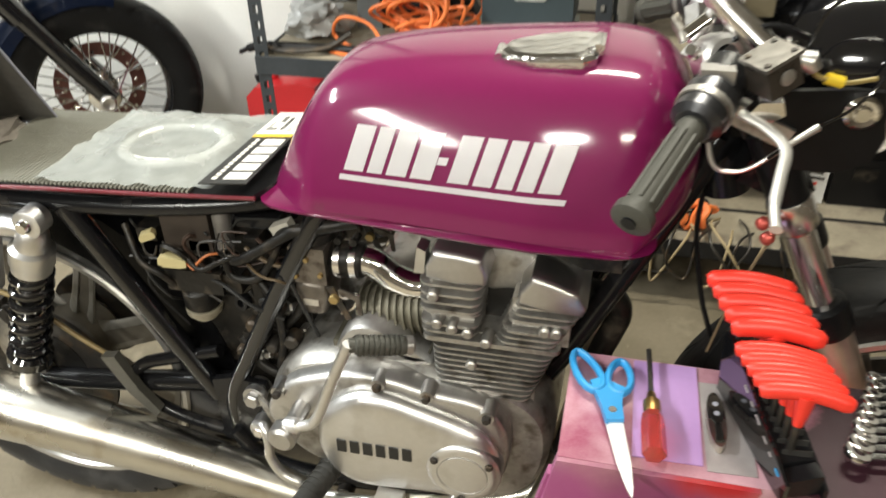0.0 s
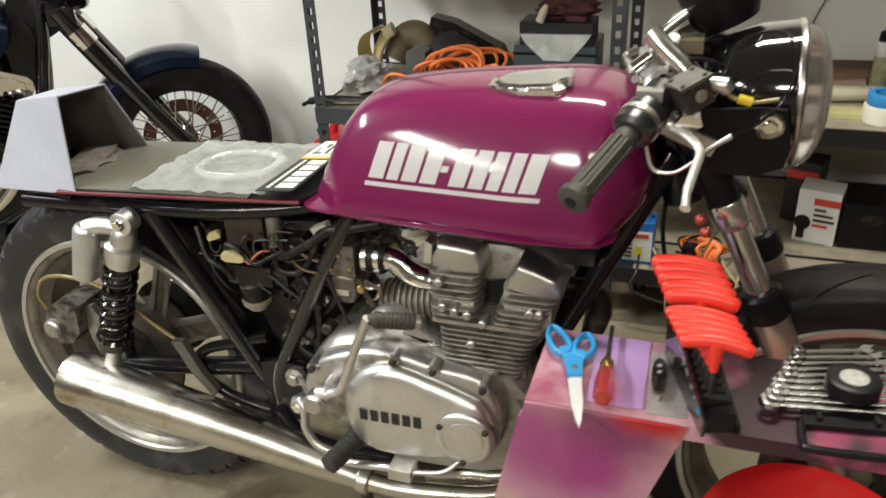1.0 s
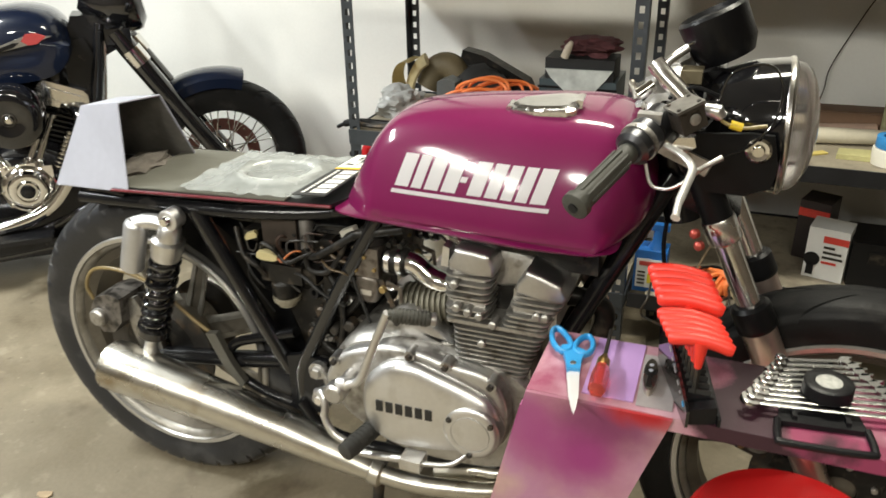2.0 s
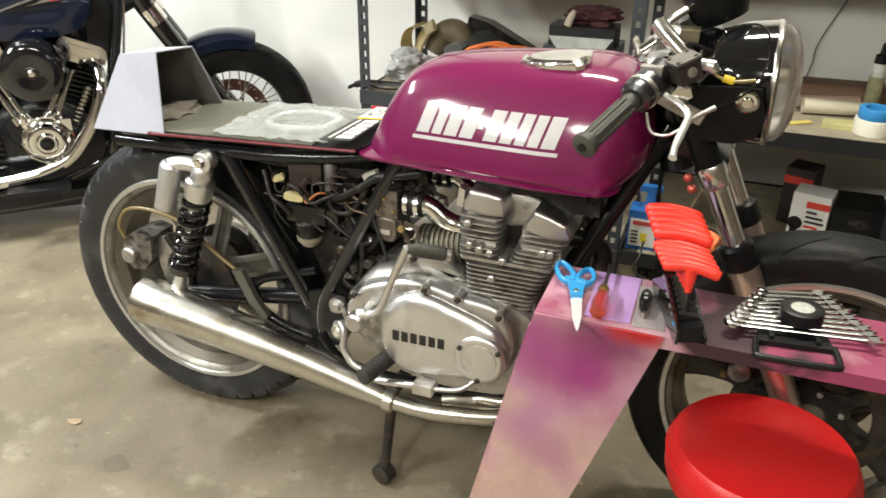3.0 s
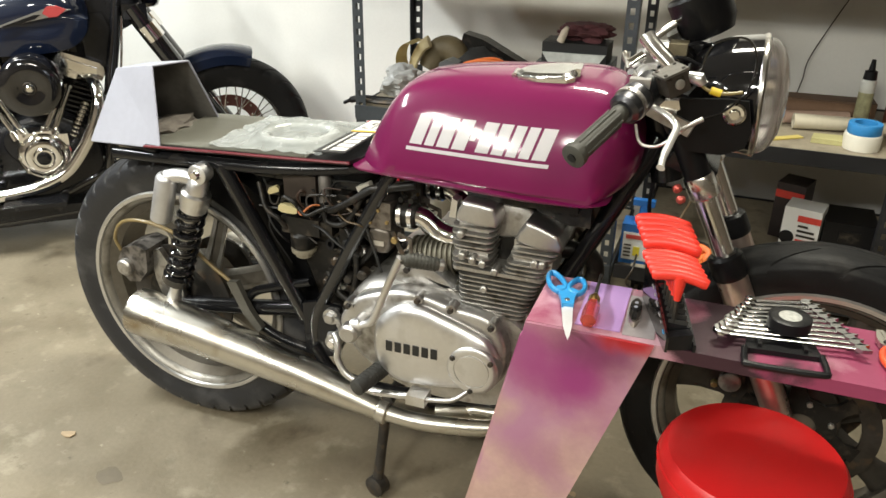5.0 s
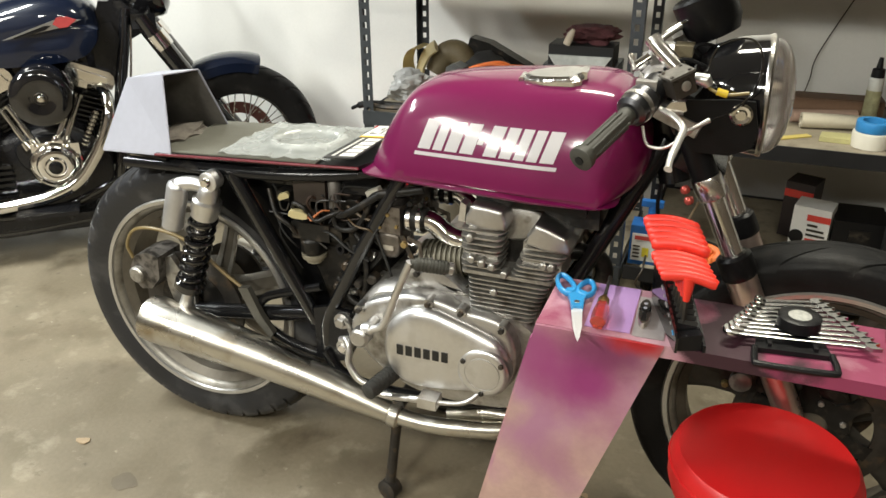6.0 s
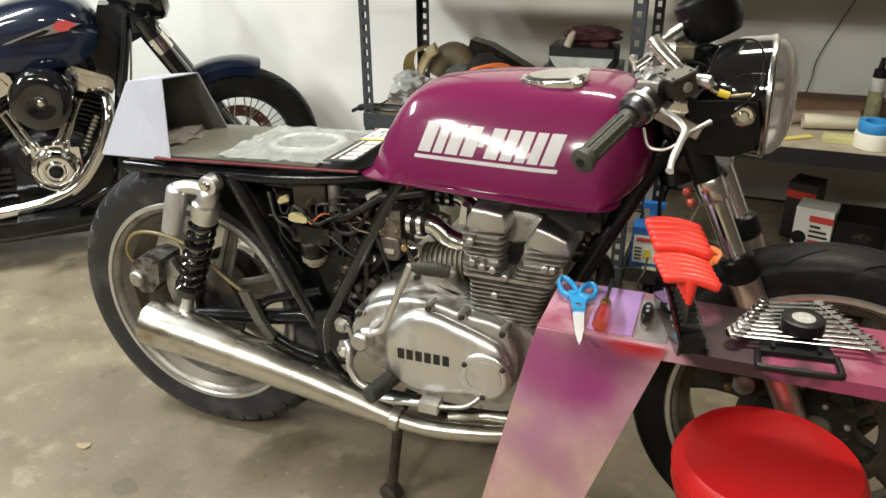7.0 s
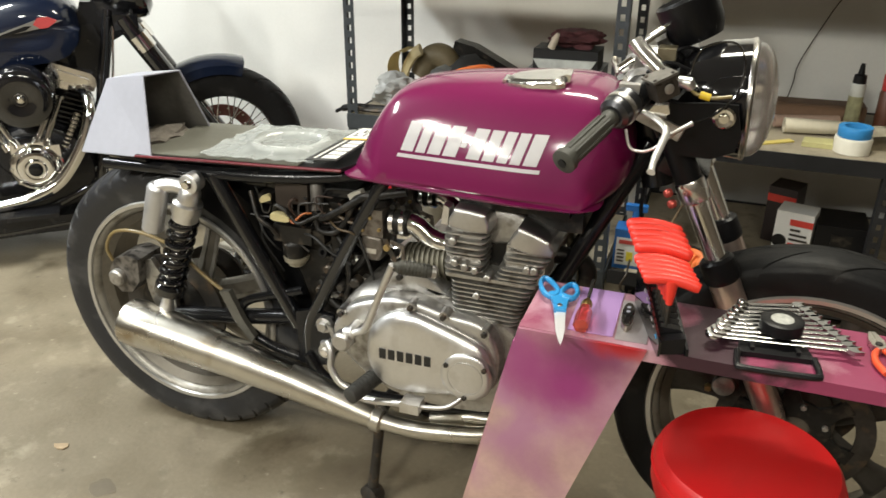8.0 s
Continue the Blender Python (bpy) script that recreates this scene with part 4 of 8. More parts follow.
def clutter_bay():
    """Battery box, connectors, relays and wiring between the frame tubes."""
    part("battery_box", box((0.30, -0.075, 0.55), (0.455, 0.085, 0.70)), GREASE, BIKE, "grimy black electrics box", bevel=0.012)
    part("electrics_tray", box((0.235, -0.09, 0.69), (0.48, 0.09, 0.705)), BLACK_PAINT, BIKE, bevel=0.003)
    part("fuse_box", box((0.312, -0.105, 0.652), (0.386, -0.07, 0.712)), mat("brown_box", (0.028, 0.02, 0.016), 0.5, var=0.4, scale=30), BIKE, "dark brown electrics cover", bevel=0.007)
    part("relay", lathe([(-0.032, 0.0), (-0.032, 0.013), (0.028, 0.013), (0.032, 0.010), (0.032, 0)], (0.402, -0.095, 0.688), (0, 0, 1), 18), mat("relay_grey", (0.16, 0.15, 0.14), 0.4, 0.5, var=0.3, scale=30), BIKE, "grey relay can")
    part("regulator", box((0.304, -0.112, 0.582), (0.392, -0.06, 0.619)), GREASE, BIKE, bevel=0.012)
    part("regulator_ring", lathe([(-0.006, 0.012), (0.006, 0.012), (0.006, 0.006), (-0.006, 0.006)], (0.416, -0.105, 0.570), (-0.3, -1, 0.2), 16, closed=True), BLACK_PLASTIC, BIKE)
    part("canister", lathe([(0.0, 0.0), (0.0, 0.024), (0.004, 0.027), (0.03, 0.027), (0.034, 0.023), (0.045, 0.021), (0.045, 0)], (0.341, -0.09, 0.545), (0, 0, 1), 22), GREASE, BIKE, "oily black canister")
    part("canister_cup", lathe([(-0.024, 0.0), (-0.024, 0.014), (-0.021, 0.018), (-0.012, 0.018), (-0.011, 0.026), (-0.004, 0.0275), (-0.001, 0.0275), (-0.001, 0)], (0.341, -0.09, 0.545), (0, 0, 1), 22), mat("cloudy_plastic", (0.24, 0.215, 0.16), 0.4, var=0.3, scale=20), BIKE, "cloudy tan plastic cup")
    yel = mat("yellowed_connector", (0.52, 0.45, 0.24), 0.5, var=0.15)
    part("connector", moved(prism([(-0.02, -0.006), (-0.012, -0.009), (0.012, -0.007), (0.02, -0.004), (0.019, 0.006), (0.004, 0.008), (-0.014, 0.007), (-0.02, 0.004)], "y", -0.008, 0.008), pose(0.331, -0.122, 0.643, 0, 10, 10)), yel, BIKE, "yellowed wiring connector", bevel=0.002)
    part("connector", moved(prism([(-0.011, -0.006), (0.010, -0.006), (0.012, 0.0), (0.009, 0.006), (-0.008, 0.005), (-0.012, 0.0)], "y", -0.006, 0.006), pose(0.294, -0.115, 0.676, 0, -16, 20)), yel, BIKE, "yellowed wiring connector", bevel=0.002)
    part("connector", moved(box((-0.015, -0.008, -0.007), (0.015, 0.008, 0.007)), pose(0.495, -0.102, 0.706, 0, -25, 0)), mat("white_connector", (0.42, 0.40, 0.35), 0.5), BIKE, "white wiring connector", bevel=0.002)
    amber = mat("wire_orange", (0.42, 0.13, 0.04), 0.5)
    for pts, r, wire in (([(0.350, -0.122, 0.640), (0.362, -0.125, 0.634), (0.370, -0.122, 0.646), (0.384, -0.118, 0.656), (0.396, -0.11, 0.655)], 0.0019, amber), ([(0.350, -0.12, 0.643), (0.366, -0.122, 0.642), (0.378, -0.118, 0.652)], 0.0016, amber),
                         ([(0.395, -0.11, 0.672), (0.405, -0.122, 0.684), (0.420, -0.124, 0.682), (0.424, -0.12, 0.666), (0.410, -0.12, 0.658), (0.398, -0.118, 0.668), (0.404, -0.112, 0.69)], 0.0013, GREASE),
                         ([(0.415, -0.11, 0.69), (0.428, -0.122, 0.678), (0.425, -0.122, 0.664), (0.412, -0.12, 0.662), (0.408, -0.112, 0.676)], 0.0013, IRON),
                         ([(0.282, -0.115, 0.665), (0.290, -0.122, 0.650), (0.302, -0.122, 0.648), (0.307, -0.118, 0.662)], 0.0018, IRON), ([(0.315, -0.12, 0.655), (0.325, -0.126, 0.668), (0.345, -0.126, 0.660), (0.352, -0.12, 0.645)], 0.0045, GREASE)):
        tube("bay_wire", pts, r, wire, seg=6)
    rng = random.Random(5)
    cols = [mat("wire_black", (0.015, 0.015, 0.015), 0.5), mat("wire_brown", (0.04, 0.022, 0.015), 0.5), mat("wire_grey", (0.035, 0.032, 0.03), 0.5),
            mat("wire_ochre", (0.09, 0.06, 0.03), 0.5), mat("wire_red", (0.22, 0.03, 0.02), 0.5)]
    for i in range(24):
        a = V(rng.uniform(0.25, 0.50), rng.uniform(-0.12, -0.08), rng.uniform(0.60, 0.70))
        b = V(min(0.53, a.x + rng.uniform(-0.10, 0.14)), rng.uniform(-0.12, -0.07), max(0.5, a.z + rng.uniform(-0.13, 0.04)))
        mid = (a + b) / 2 + V(rng.uniform(-0.03, 0.03), rng.uniform(-0.02, 0.0), rng.uniform(-0.05, 0.02))
        part("wire", sweep(spline([a, a * 0.5 + mid * 0.5 + V(0, -0.006, rng.uniform(-0.015, 0.015)), mid, b], 5), rng.choice((0.0016, 0.002, 0.003)), 6), cols[(0, 0, 1, 0, 0, 2, 0, 0, 1, 3)[i % 10]], BIKE)
    for pts, r in (([(0.405, -0.10, 0.655), (0.425, -0.118, 0.652), (0.466, -0.118, 0.675), (0.517, -0.112, 0.708), (0.56, -0.10, 0.72)], 0.0078), ([(0.405, -0.112, 0.662), (0.415, -0.118, 0.626), (0.45, -0.118, 0.624), (0.475, -0.116, 0.652), (0.492, -0.11, 0.69)], 0.0058),
                   ([(0.34, -0.115, 0.66), (0.37, -0.125, 0.635), (0.40, -0.122, 0.648), (0.43, -0.118, 0.662)], 0.0042), ([(0.25, -0.10, 0.68), (0.275, -0.12, 0.635), (0.305, -0.122, 0.615), (0.315, -0.11, 0.59)], 0.005),
                   ([(0.47, -0.09, 0.66), (0.50, -0.11, 0.70), (0.55, -0.11, 0.715), (0.60, -0.10, 0.725)], 0.009), ([(0.42, -0.09, 0.58), (0.46, -0.10, 0.53), (0.49, -0.10, 0.55), (0.52, -0.09, 0.60)], 0.007),
                   ([(0.44, -0.10, 0.62), (0.47, -0.115, 0.585), (0.475, -0.115, 0.52), (0.46, -0.11, 0.46)], 0.006), ([(0.40, -0.10, 0.50), (0.43, -0.11, 0.46), (0.47, -0.11, 0.44)], 0.008)):
        tube("hose", pts, r, GREASE)
    for x, z, r in ((0.43, 0.535, 0.012), (0.455, 0.50, 0.01), (0.405, 0.485, 0.009), (0.487, 0.515, 0.012), (0.47, 0.565, 0.011)):
        part("fitting", lathe([(-0.01, r), (0.012, r), (0.016, r * 0.7), (0.016, 0)], (x, -0.105, z), (0, -1, 0), 10), IRON, BIKE)
    for i in range(16):
        x, z, r = rng.uniform(0.405, 0.50), rng.uniform(0.43, 0.56), rng.uniform(0.0045, 0.0085)
        part("bay_nut", lathe([(-0.02, r * 1.5), (-0.002, r * 1.5), (0.0, r), (0.008, r), (0.010, r * 0.7), (0.010, 0)], (x, rng.uniform(-0.105, -0.085), z), (rng.uniform(-0.3, 0.3), -1, rng.uniform(-0.2, 0.4)), 6), (IRON, ALU_DULL, GREASE, ALU)[i % 4], BIKE, smooth=False)
    part("gearbox_back", box((0.335, -0.06, 0.36), (0.47, 0.09, 0.50)), GREASE, BIKE, "oily gearbox rear", bevel=0.012)
    part("dark_bracket", prism([(0.30, 0.56), (0.42, 0.555), (0.46, 0.47), (0.40, 0.42), (0.36, 0.43)], "y", -0.078, -0.066), GREASE, BIKE, bevel=0.004)
    for x, z, w, h in ((0.335, 0.585, 0.03, 0.022), (0.40, 0.60, 0.035, 0.03), (0.45, 0.59, 0.03, 0.04), (0.365, 0.655, 0.03, 0.025), (0.285, 0.67, 0.03, 0.02), (0.445, 0.665, 0.02, 0.035), (0.42, 0.50, 0.03, 0.025), (0.48, 0.48, 0.022, 0.03)):
        part("component", box((x - w / 2, -0.105, z - h / 2), (x + w / 2, -0.07, z + h / 2)), GREASE, BIKE, bevel=0.005)
    part("airbox", box((0.42, -0.06, 0.46), (0.50, 0.08, 0.64)), GREASE, BIKE, bevel=0.01)
    part("chain_guard", box((0.24, 0.06, 0.40), (0.40, 0.09, 0.45)), GREASE, BIKE, bevel=0.005)


clutter_bay()


def foot_controls():
    part("peg_mount", lathe([(-0.02, 0.018), (0.01, 0.018), (0.01, 0)], (0.424, -0.132, 0.417), (0, -1, 0), 18), ALU, BIKE)
    bolt("peg_bolt", (0.424, -0.142, 0.417), (0, -1, 0), 0.013, 0.012, BIKE, ALU)
    part("pedal_pivot", lathe([(-0.02, 0.017), (0.012, 0.017), (0.012, 0)], (0.430, -0.14, 0.360), (0, -1, 0), 18), ALU, BIKE)
    bolt("pivot_bolt", (0.430, -0.151, 0.360), (0, -1, 0), 0.011, 0.010, BIKE, WORN_CHROME)
    part("link_plate", prism([(0.434, 0.425), (0.446, 0.418), (0.462, 0.385), (0.452, 0.378)], "y", -0.15, -0.143), ALU_DULL, BIKE, bevel=0.002)
    tube("brake_lever_arm", [(0.436, -0.17, 0.392), (0.455, -0.18, 0.399), (0.464, -0.19, 0.378), (0.465, -0.195, 0.355), (0.483, -0.20, 0.328), (0.506, -0.20, 0.316), (0.540, -0.20, 0.299), (0.60, -0.205, 0.308), (0.645, -0.21, 0.318)], 0.0075, ALU_POL, "polished brake pedal arm")
    part("pedal_pad", box((0.632, -0.232, 0.312), (0.672, -0.196, 0.334)), ALU_POL, BIKE, bevel=0.009)
    tube("pedal_link", [(0.67, -0.22, 0.325), (0.725, -0.215, 0.335), (0.757, -0.20, 0.36)], 0.005, ALU)
    part("foot_peg_bracket", rod((0.555, -0.15, 0.350), (0.545, -0.21, 0.345), 0.012, 12), GREASE, BIKE)
    PEG = mat("peg_rubber", (0.028, 0.027, 0.024), 0.55, var=0.25, bump=0.3, bscale=200)
    part("foot_peg", sweep([(0.565, -0.165, 0.348), (0.562, -0.175, 0.348), (0.542, -0.245, 0.344), (0.538, -0.258, 0.343), (0.537, -0.261, 0.3428)], [0.012, 0.016, 0.017, 0.017, 0.012], 18), PEG, BIKE, "black rubber foot peg")
    for i in range(7):
        t = i / 7
        part("peg_rib", lathe([(0, 0.0183), (0.004, 0.0183), (0.004, 0.012), (0, 0.012)], V(0.560, -0.18, 0.3478).lerp(V(0.541, -0.248, 0.3438), t), (-0.27, -0.95, -0.05), 18, closed=True), PEG, BIKE)
    # rear passenger bracket and brake stay
    part("passenger_bracket", prism([(0.165, 0.445), (0.19, 0.45), (0.218, 0.385), (0.245, 0.345), (0.235, 0.33), (0.198, 0.375)], "y", -0.135, -0.12), mat("dusty_bracket", (0.11, 0.105, 0.09), 0.5, 0.3, var=0.3), BIKE, bevel=0.004)
    # centre stand
    for s in (-1, 1):
        part("stand_leg", sweep([(0.556, s * 0.155, 0.24), (0.545, s * 0.165, 0.12), (0.537, s * 0.172, 0.035)], [0.012, 0.011, 0.012], 12), IRON, BIKE)
        part("stand_foot", lathe([(-0.018, 0.016), (-0.014, 0.024), (0.014, 0.024), (0.018, 0.016)], (0.536, s * 0.172, 0.024), (0.3, 1, 0), 18), IRON, BIKE)
    tube("stand_cross_tube", [(0.556, -0.155, 0.245), (0.556, 0.155, 0.245)], 0.014, IRON)
    # rear brake caliper, hose and stay
    cal = part("rear_caliper", prism([(-0.125, 0.415), (-0.128, 0.45), (-0.11, 0.48), (-0.075, 0.492), (-0.045, 0.485), (-0.05, 0.43), (-0.075, 0.40), (-0.105, 0.395)], "y", -0.135, -0.055), mat("grimy_caliper", (0.17, 0.155, 0.14), 0.45, 0.6, var=0.35, scale=30, bump=0.4, dirt=(0.03, 0.027, 0.024), dirt_at=0.55), BIKE, "grimy alloy brake caliper", bevel=0.008)
    part("caliper_piston", lathe([(0, 0.020), (0.012, 0.020), (0.016, 0.016), (0.016, 0)], (-0.105, -0.134, 0.435), (0, -1, 0), 22), ALU_DULL, cal)
    part("caliper_bracket", prism([(-0.055, 0.47), (-0.03, 0.48), (0.02, 0.40), (0.025, 0.34), (-0.03, 0.33), (-0.05, 0.40)], "y", -0.11, -0.095), ALU_DULL, BIKE, bevel=0.004)
    tube("brake_hose", [(-0.13, -0.12, 0.465), (-0.135, -0.125, 0.50), (-0.10, -0.13, 0.545), (-0.03, -0.13, 0.555), (0.05, -0.125, 0.53), (0.12, -0.12, 0.47), (0.19, -0.12, 0.425)], 0.0042, mat("amber_hose", (0.2, 0.145, 0.06), 0.35), "amber brake hose")
    part("sprocket", lathe([(0.07, 0.09), (0.078, 0.09), (0.078, 0.03), (0.07, 0.03)], (0, 0, RZ), (0, 1, 0), 40, closed=True), IRON, BIKE)


foot_controls()


def front_end():
    slope = (V(1.355, 0, 0.335) - V(1.09, 0, 0.90)).normalized()
    for s in (-1, 1):
        f = new("fork_leg")
        f.parent = BIKE
        y = s * 0.095
        top = V(1.075, y, 0.885)
        at = lambda d: top + slope * d
        part("stanchion", rod(at(-0.02), at(0.36), 0.0185, 24), WORN_CHROME, f, "chrome fork tube")
        part("dust_seal", sweep([at(0.225), at(0.23), at(0.262), at(0.268), at(0.272)], [0.024, 0.030, 0.031, 0.030, 0.026], 24), BLACK_PLASTIC, f)
        part("slider", sweep([at(0.265), at(0.275), at(0.34), at(0.56), at(0.62), at(0.635)], [0.026, 0.027, 0.0265, 0.025, 0.022, 0.012], 24), mat("copper_tinted_slider", (0.6, 0.48, 0.43), 0.3, 0.9, var=0.15, scale=10), f, "dull fork slider with a coppery cast")
        part("tube_cover", sweep([at(-0.01), at(0.078)], 0.0225, 24), FLAT_BLACK, f)
        part("clamp_collar", lathe([(0, 0.024), (0.004, 0.0255), (0.036, 0.0255), (0.040, 0.023), (0.040, 0.018), (0, 0.018)], at(0.078), slope, 24, closed=True), WORN_CHROME, f)
        part("top_nut", lathe([(0, 0.017), (0.012, 0.017), (0.016, 0.012), (0.016, 0)], at(-0.02), -slope, 16), CHROME, f)
        # headlamp ear
        part("lamp_ear", prism([(1.06, 0.946), (1.137, 0.953), (1.167, 0.952), (1.178, 0.905), (1.172, 0.877), (1.139, 0.862), (1.085, 0.862), (1.065, 0.884)], "y", s * 0.118 - 0.004, s * 0.118 + 0.004), FLAT_BLACK, BIKE, "black headlamp bracket", bevel=0.002)
    part("top_yoke", moved(prism([(-0.06, -0.125), (0.02, -0.13), (0.04, -0.06), (0.04, 0.06), (0.02, 0.13), (-0.06, 0.125), (-0.05, 0)], "z", 0, 0.022), pose(1.065, 0, 0.895, 0, 22, 0)), ALU_DULL, BIKE, bevel=0.005)
    part("bottom_yoke", moved(box((-0.05, -0.075, 0), (0.03, 0.075, 0.03)), pose(1.10, 0, 0.80, 0, 22, 0)), BLACK_PAINT, BIKE, bevel=0.008)
    for k in range(2):
        part("reflector_screw", lathe([(0, 0.0075), (0.007, 0.0075), (0.010, 0.005), (0.012, 0)], (1.083 + 0.008 * k, -0.13, 0.80 - 0.018 * k), (-0.6, -0.8, 0), 14), mat("red_anodised", (0.5, 0.09, 0.07), 0.3, 0.5), BIKE)
    # headlamp
    h = new("headlight")
    h.parent = BIKE
    tagged(h, "round black headlight bucket with chrome ring")
    c, ax = V(1.180, 0, 0.934), V(1, 0, 0.02).normalized()
    part("bucket", lathe([(-0.140, 0.0), (-0.135, 0.03), (-0.12, 0.058), (-0.09, 0.081), (-0.045, 0.096), (0.0, 0.1005)], c, ax, 48), BLACK_GLOSS, h, "gloss black headlight bucket")
    part("chrome_ring", lathe([(-0.002, 0.1003), (0.0, 0.1018), (0.0045, 0.1020), (0.007, 0.100), (0.008, 0.096), (0.004, 0.094)], c, ax, 56, closed=True), mat("satin_ring", (0.55, 0.53, 0.5), 0.25, 1.0, var=0.1), h, "chrome ring")
    part("lens", lathe([(0.009, 0.0955), (0.018, 0.0935), (0.030, 0.083), (0.040, 0.061), (0.046, 0.032), (0.048, 0.0)], c, ax, 48), clear("lamp_glass", (0.97, 0.92, 0.90), 0.13, weight=0.95), h, "clear glass lens")
    part("reflector", lathe([(0.007, 0.0935), (-0.02, 0.076), (-0.045, 0.045), (-0.055, 0.0)], c, ax, 40), mat("satin_reflector", (0.86, 0.84, 0.83), 0.4, 0.7, var=0.05), h)
    part("side_screw", lathe([(0, 0.017), (0.008, 0.0175), (0.011, 0.014), (0.010, 0.009), (0.014, 0.007), (0.014, 0)], (1.149, -0.120, 0.932), (0, -1, 0), 24), CHROME, h)
    # instrument behind the lamp
    g = part("instrument", lathe([(-0.05, 0.0), (-0.05, 0.04), (-0.03, 0.05), (0.02, 0.052), (0.025, 0.047), (0.018, 0.044), (0.018, 0)], (1.068, 0.03, 1.068), (-0.45, 0, 0.89), 36), BLACK_PLASTIC, BIKE, "black round instrument")
    part("instrument_bracket", box((1.06, 0.0, 0.93), (1.09, 0.08, 1.01)), BLACK_PAINT, BIKE, bevel=0.004)


front_end()


def handlebar(s):
    """Clip-on bar, grip, lever and its mounts; s: -1 for the near side."""
    e = V(0.937, s * 0.31, 0.893)
    r = V(1.000, s * 0.170, 0.950)
    d = (e - r).normalized()
    bar = tube("clip_on_bar", [r - d * 0.06, r, e], 0.011, BLACK_PAINT)
    g = part("grip", sweep([r + d * 0.035, r + d * 0.042, r + d * 0.05, e - d * 0.012, e - d * 0.010, e, e + d * 0.003], [0.013, 0.0150, 0.0138, 0.0150, 0.0195, 0.0195, 0.015], 22), GRIP, BIKE, "worn dark grey rubber grip")
    for i in range(8):
        a = 2 * math.pi * i / 8
        side = d.orthogonal().normalized()
        up = d.cross(side)
        o = (side * math.cos(a) + up * math.sin(a)) * 0.0141
        part("grip_rib", sweep([r + d * 0.055 + o, e - d * 0.018 + o], 0.0024, 6), GRIP, g)
    part("grip_end_plug", lathe([(0, 0.007), (0.002, 0.007), (0.002, 0)], e + d * 0.003, d, 12), BLACK_PLASTIC, g)
    part("throttle_housing", sweep([r + d * 0.036, r + d * 0.03, r - d * 0.008, r - d * 0.012], [0.019, 0.026, 0.027, 0.02], 24), mat("alloy_switchgear", (0.07, 0.07, 0.075), 0.3, 0.8, var=0.2), BIKE)
    part("housing_collar", lathe([(-0.004, 0.0285), (0.004, 0.0285), (0.004, 0.022), (-0.004, 0.022)], r + d * 0.012, d, 28, closed=True), ALU_DULL, BIKE)
    bolt("housing_screw", r + d * 0.022 + V(0, 0, 0.026), (0, 0, 1), 0.004, 0.004, BIKE, CHROME)
    part("switch_housing", sweep([r - d * 0.010, r - d * 0.016, r - d * 0.05, r - d * 0.055], [0.018, 0.024, 0.024, 0.018], 20), BLACK_PLASTIC, BIKE)
    part("switch_cap", box((r.x - 0.012, min(r.y, r.y - s * 0.02), r.z + 0.018), (r.x + 0.02, max(r.y, r.y - s * 0.02), r.z + 0.032)), ALU, BIKE, bevel=0.004)
    # lever with its perch
    q = V(1.062, s * 0.165, 0.948)
    part("lever_perch", prism([(1.032, 0.936), (1.045, 0.955), (1.066, 0.957), (1.070, 0.944), (1.052, 0.932)], "y", s * 0.168 - 0.009, s * 0.168 + 0.009), WORN_CHROME, BIKE, bevel=0.004)
    part("lever", sweep(spline([(1.030, s * 0.172, 0.942), (1.054, s * 0.19, 0.936), (1.070, s * 0.21, 0.926), (1.066, s * 0.235, 0.909), (1.061, s * 0.262, 0.895), (1.061, s * 0.29, 0.886)], 5),
         [0.006] * 8 + [0.0058] * 12 + [0.005] * 5 + [0.0066], 12, flat=0.75), mat("bare_lever", (0.68, 0.67, 0.64), 0.42, 0.6, var=0.08), BIKE, "bare aluminium brake lever")
    return r


handlebar(-1)
handlebar(1)


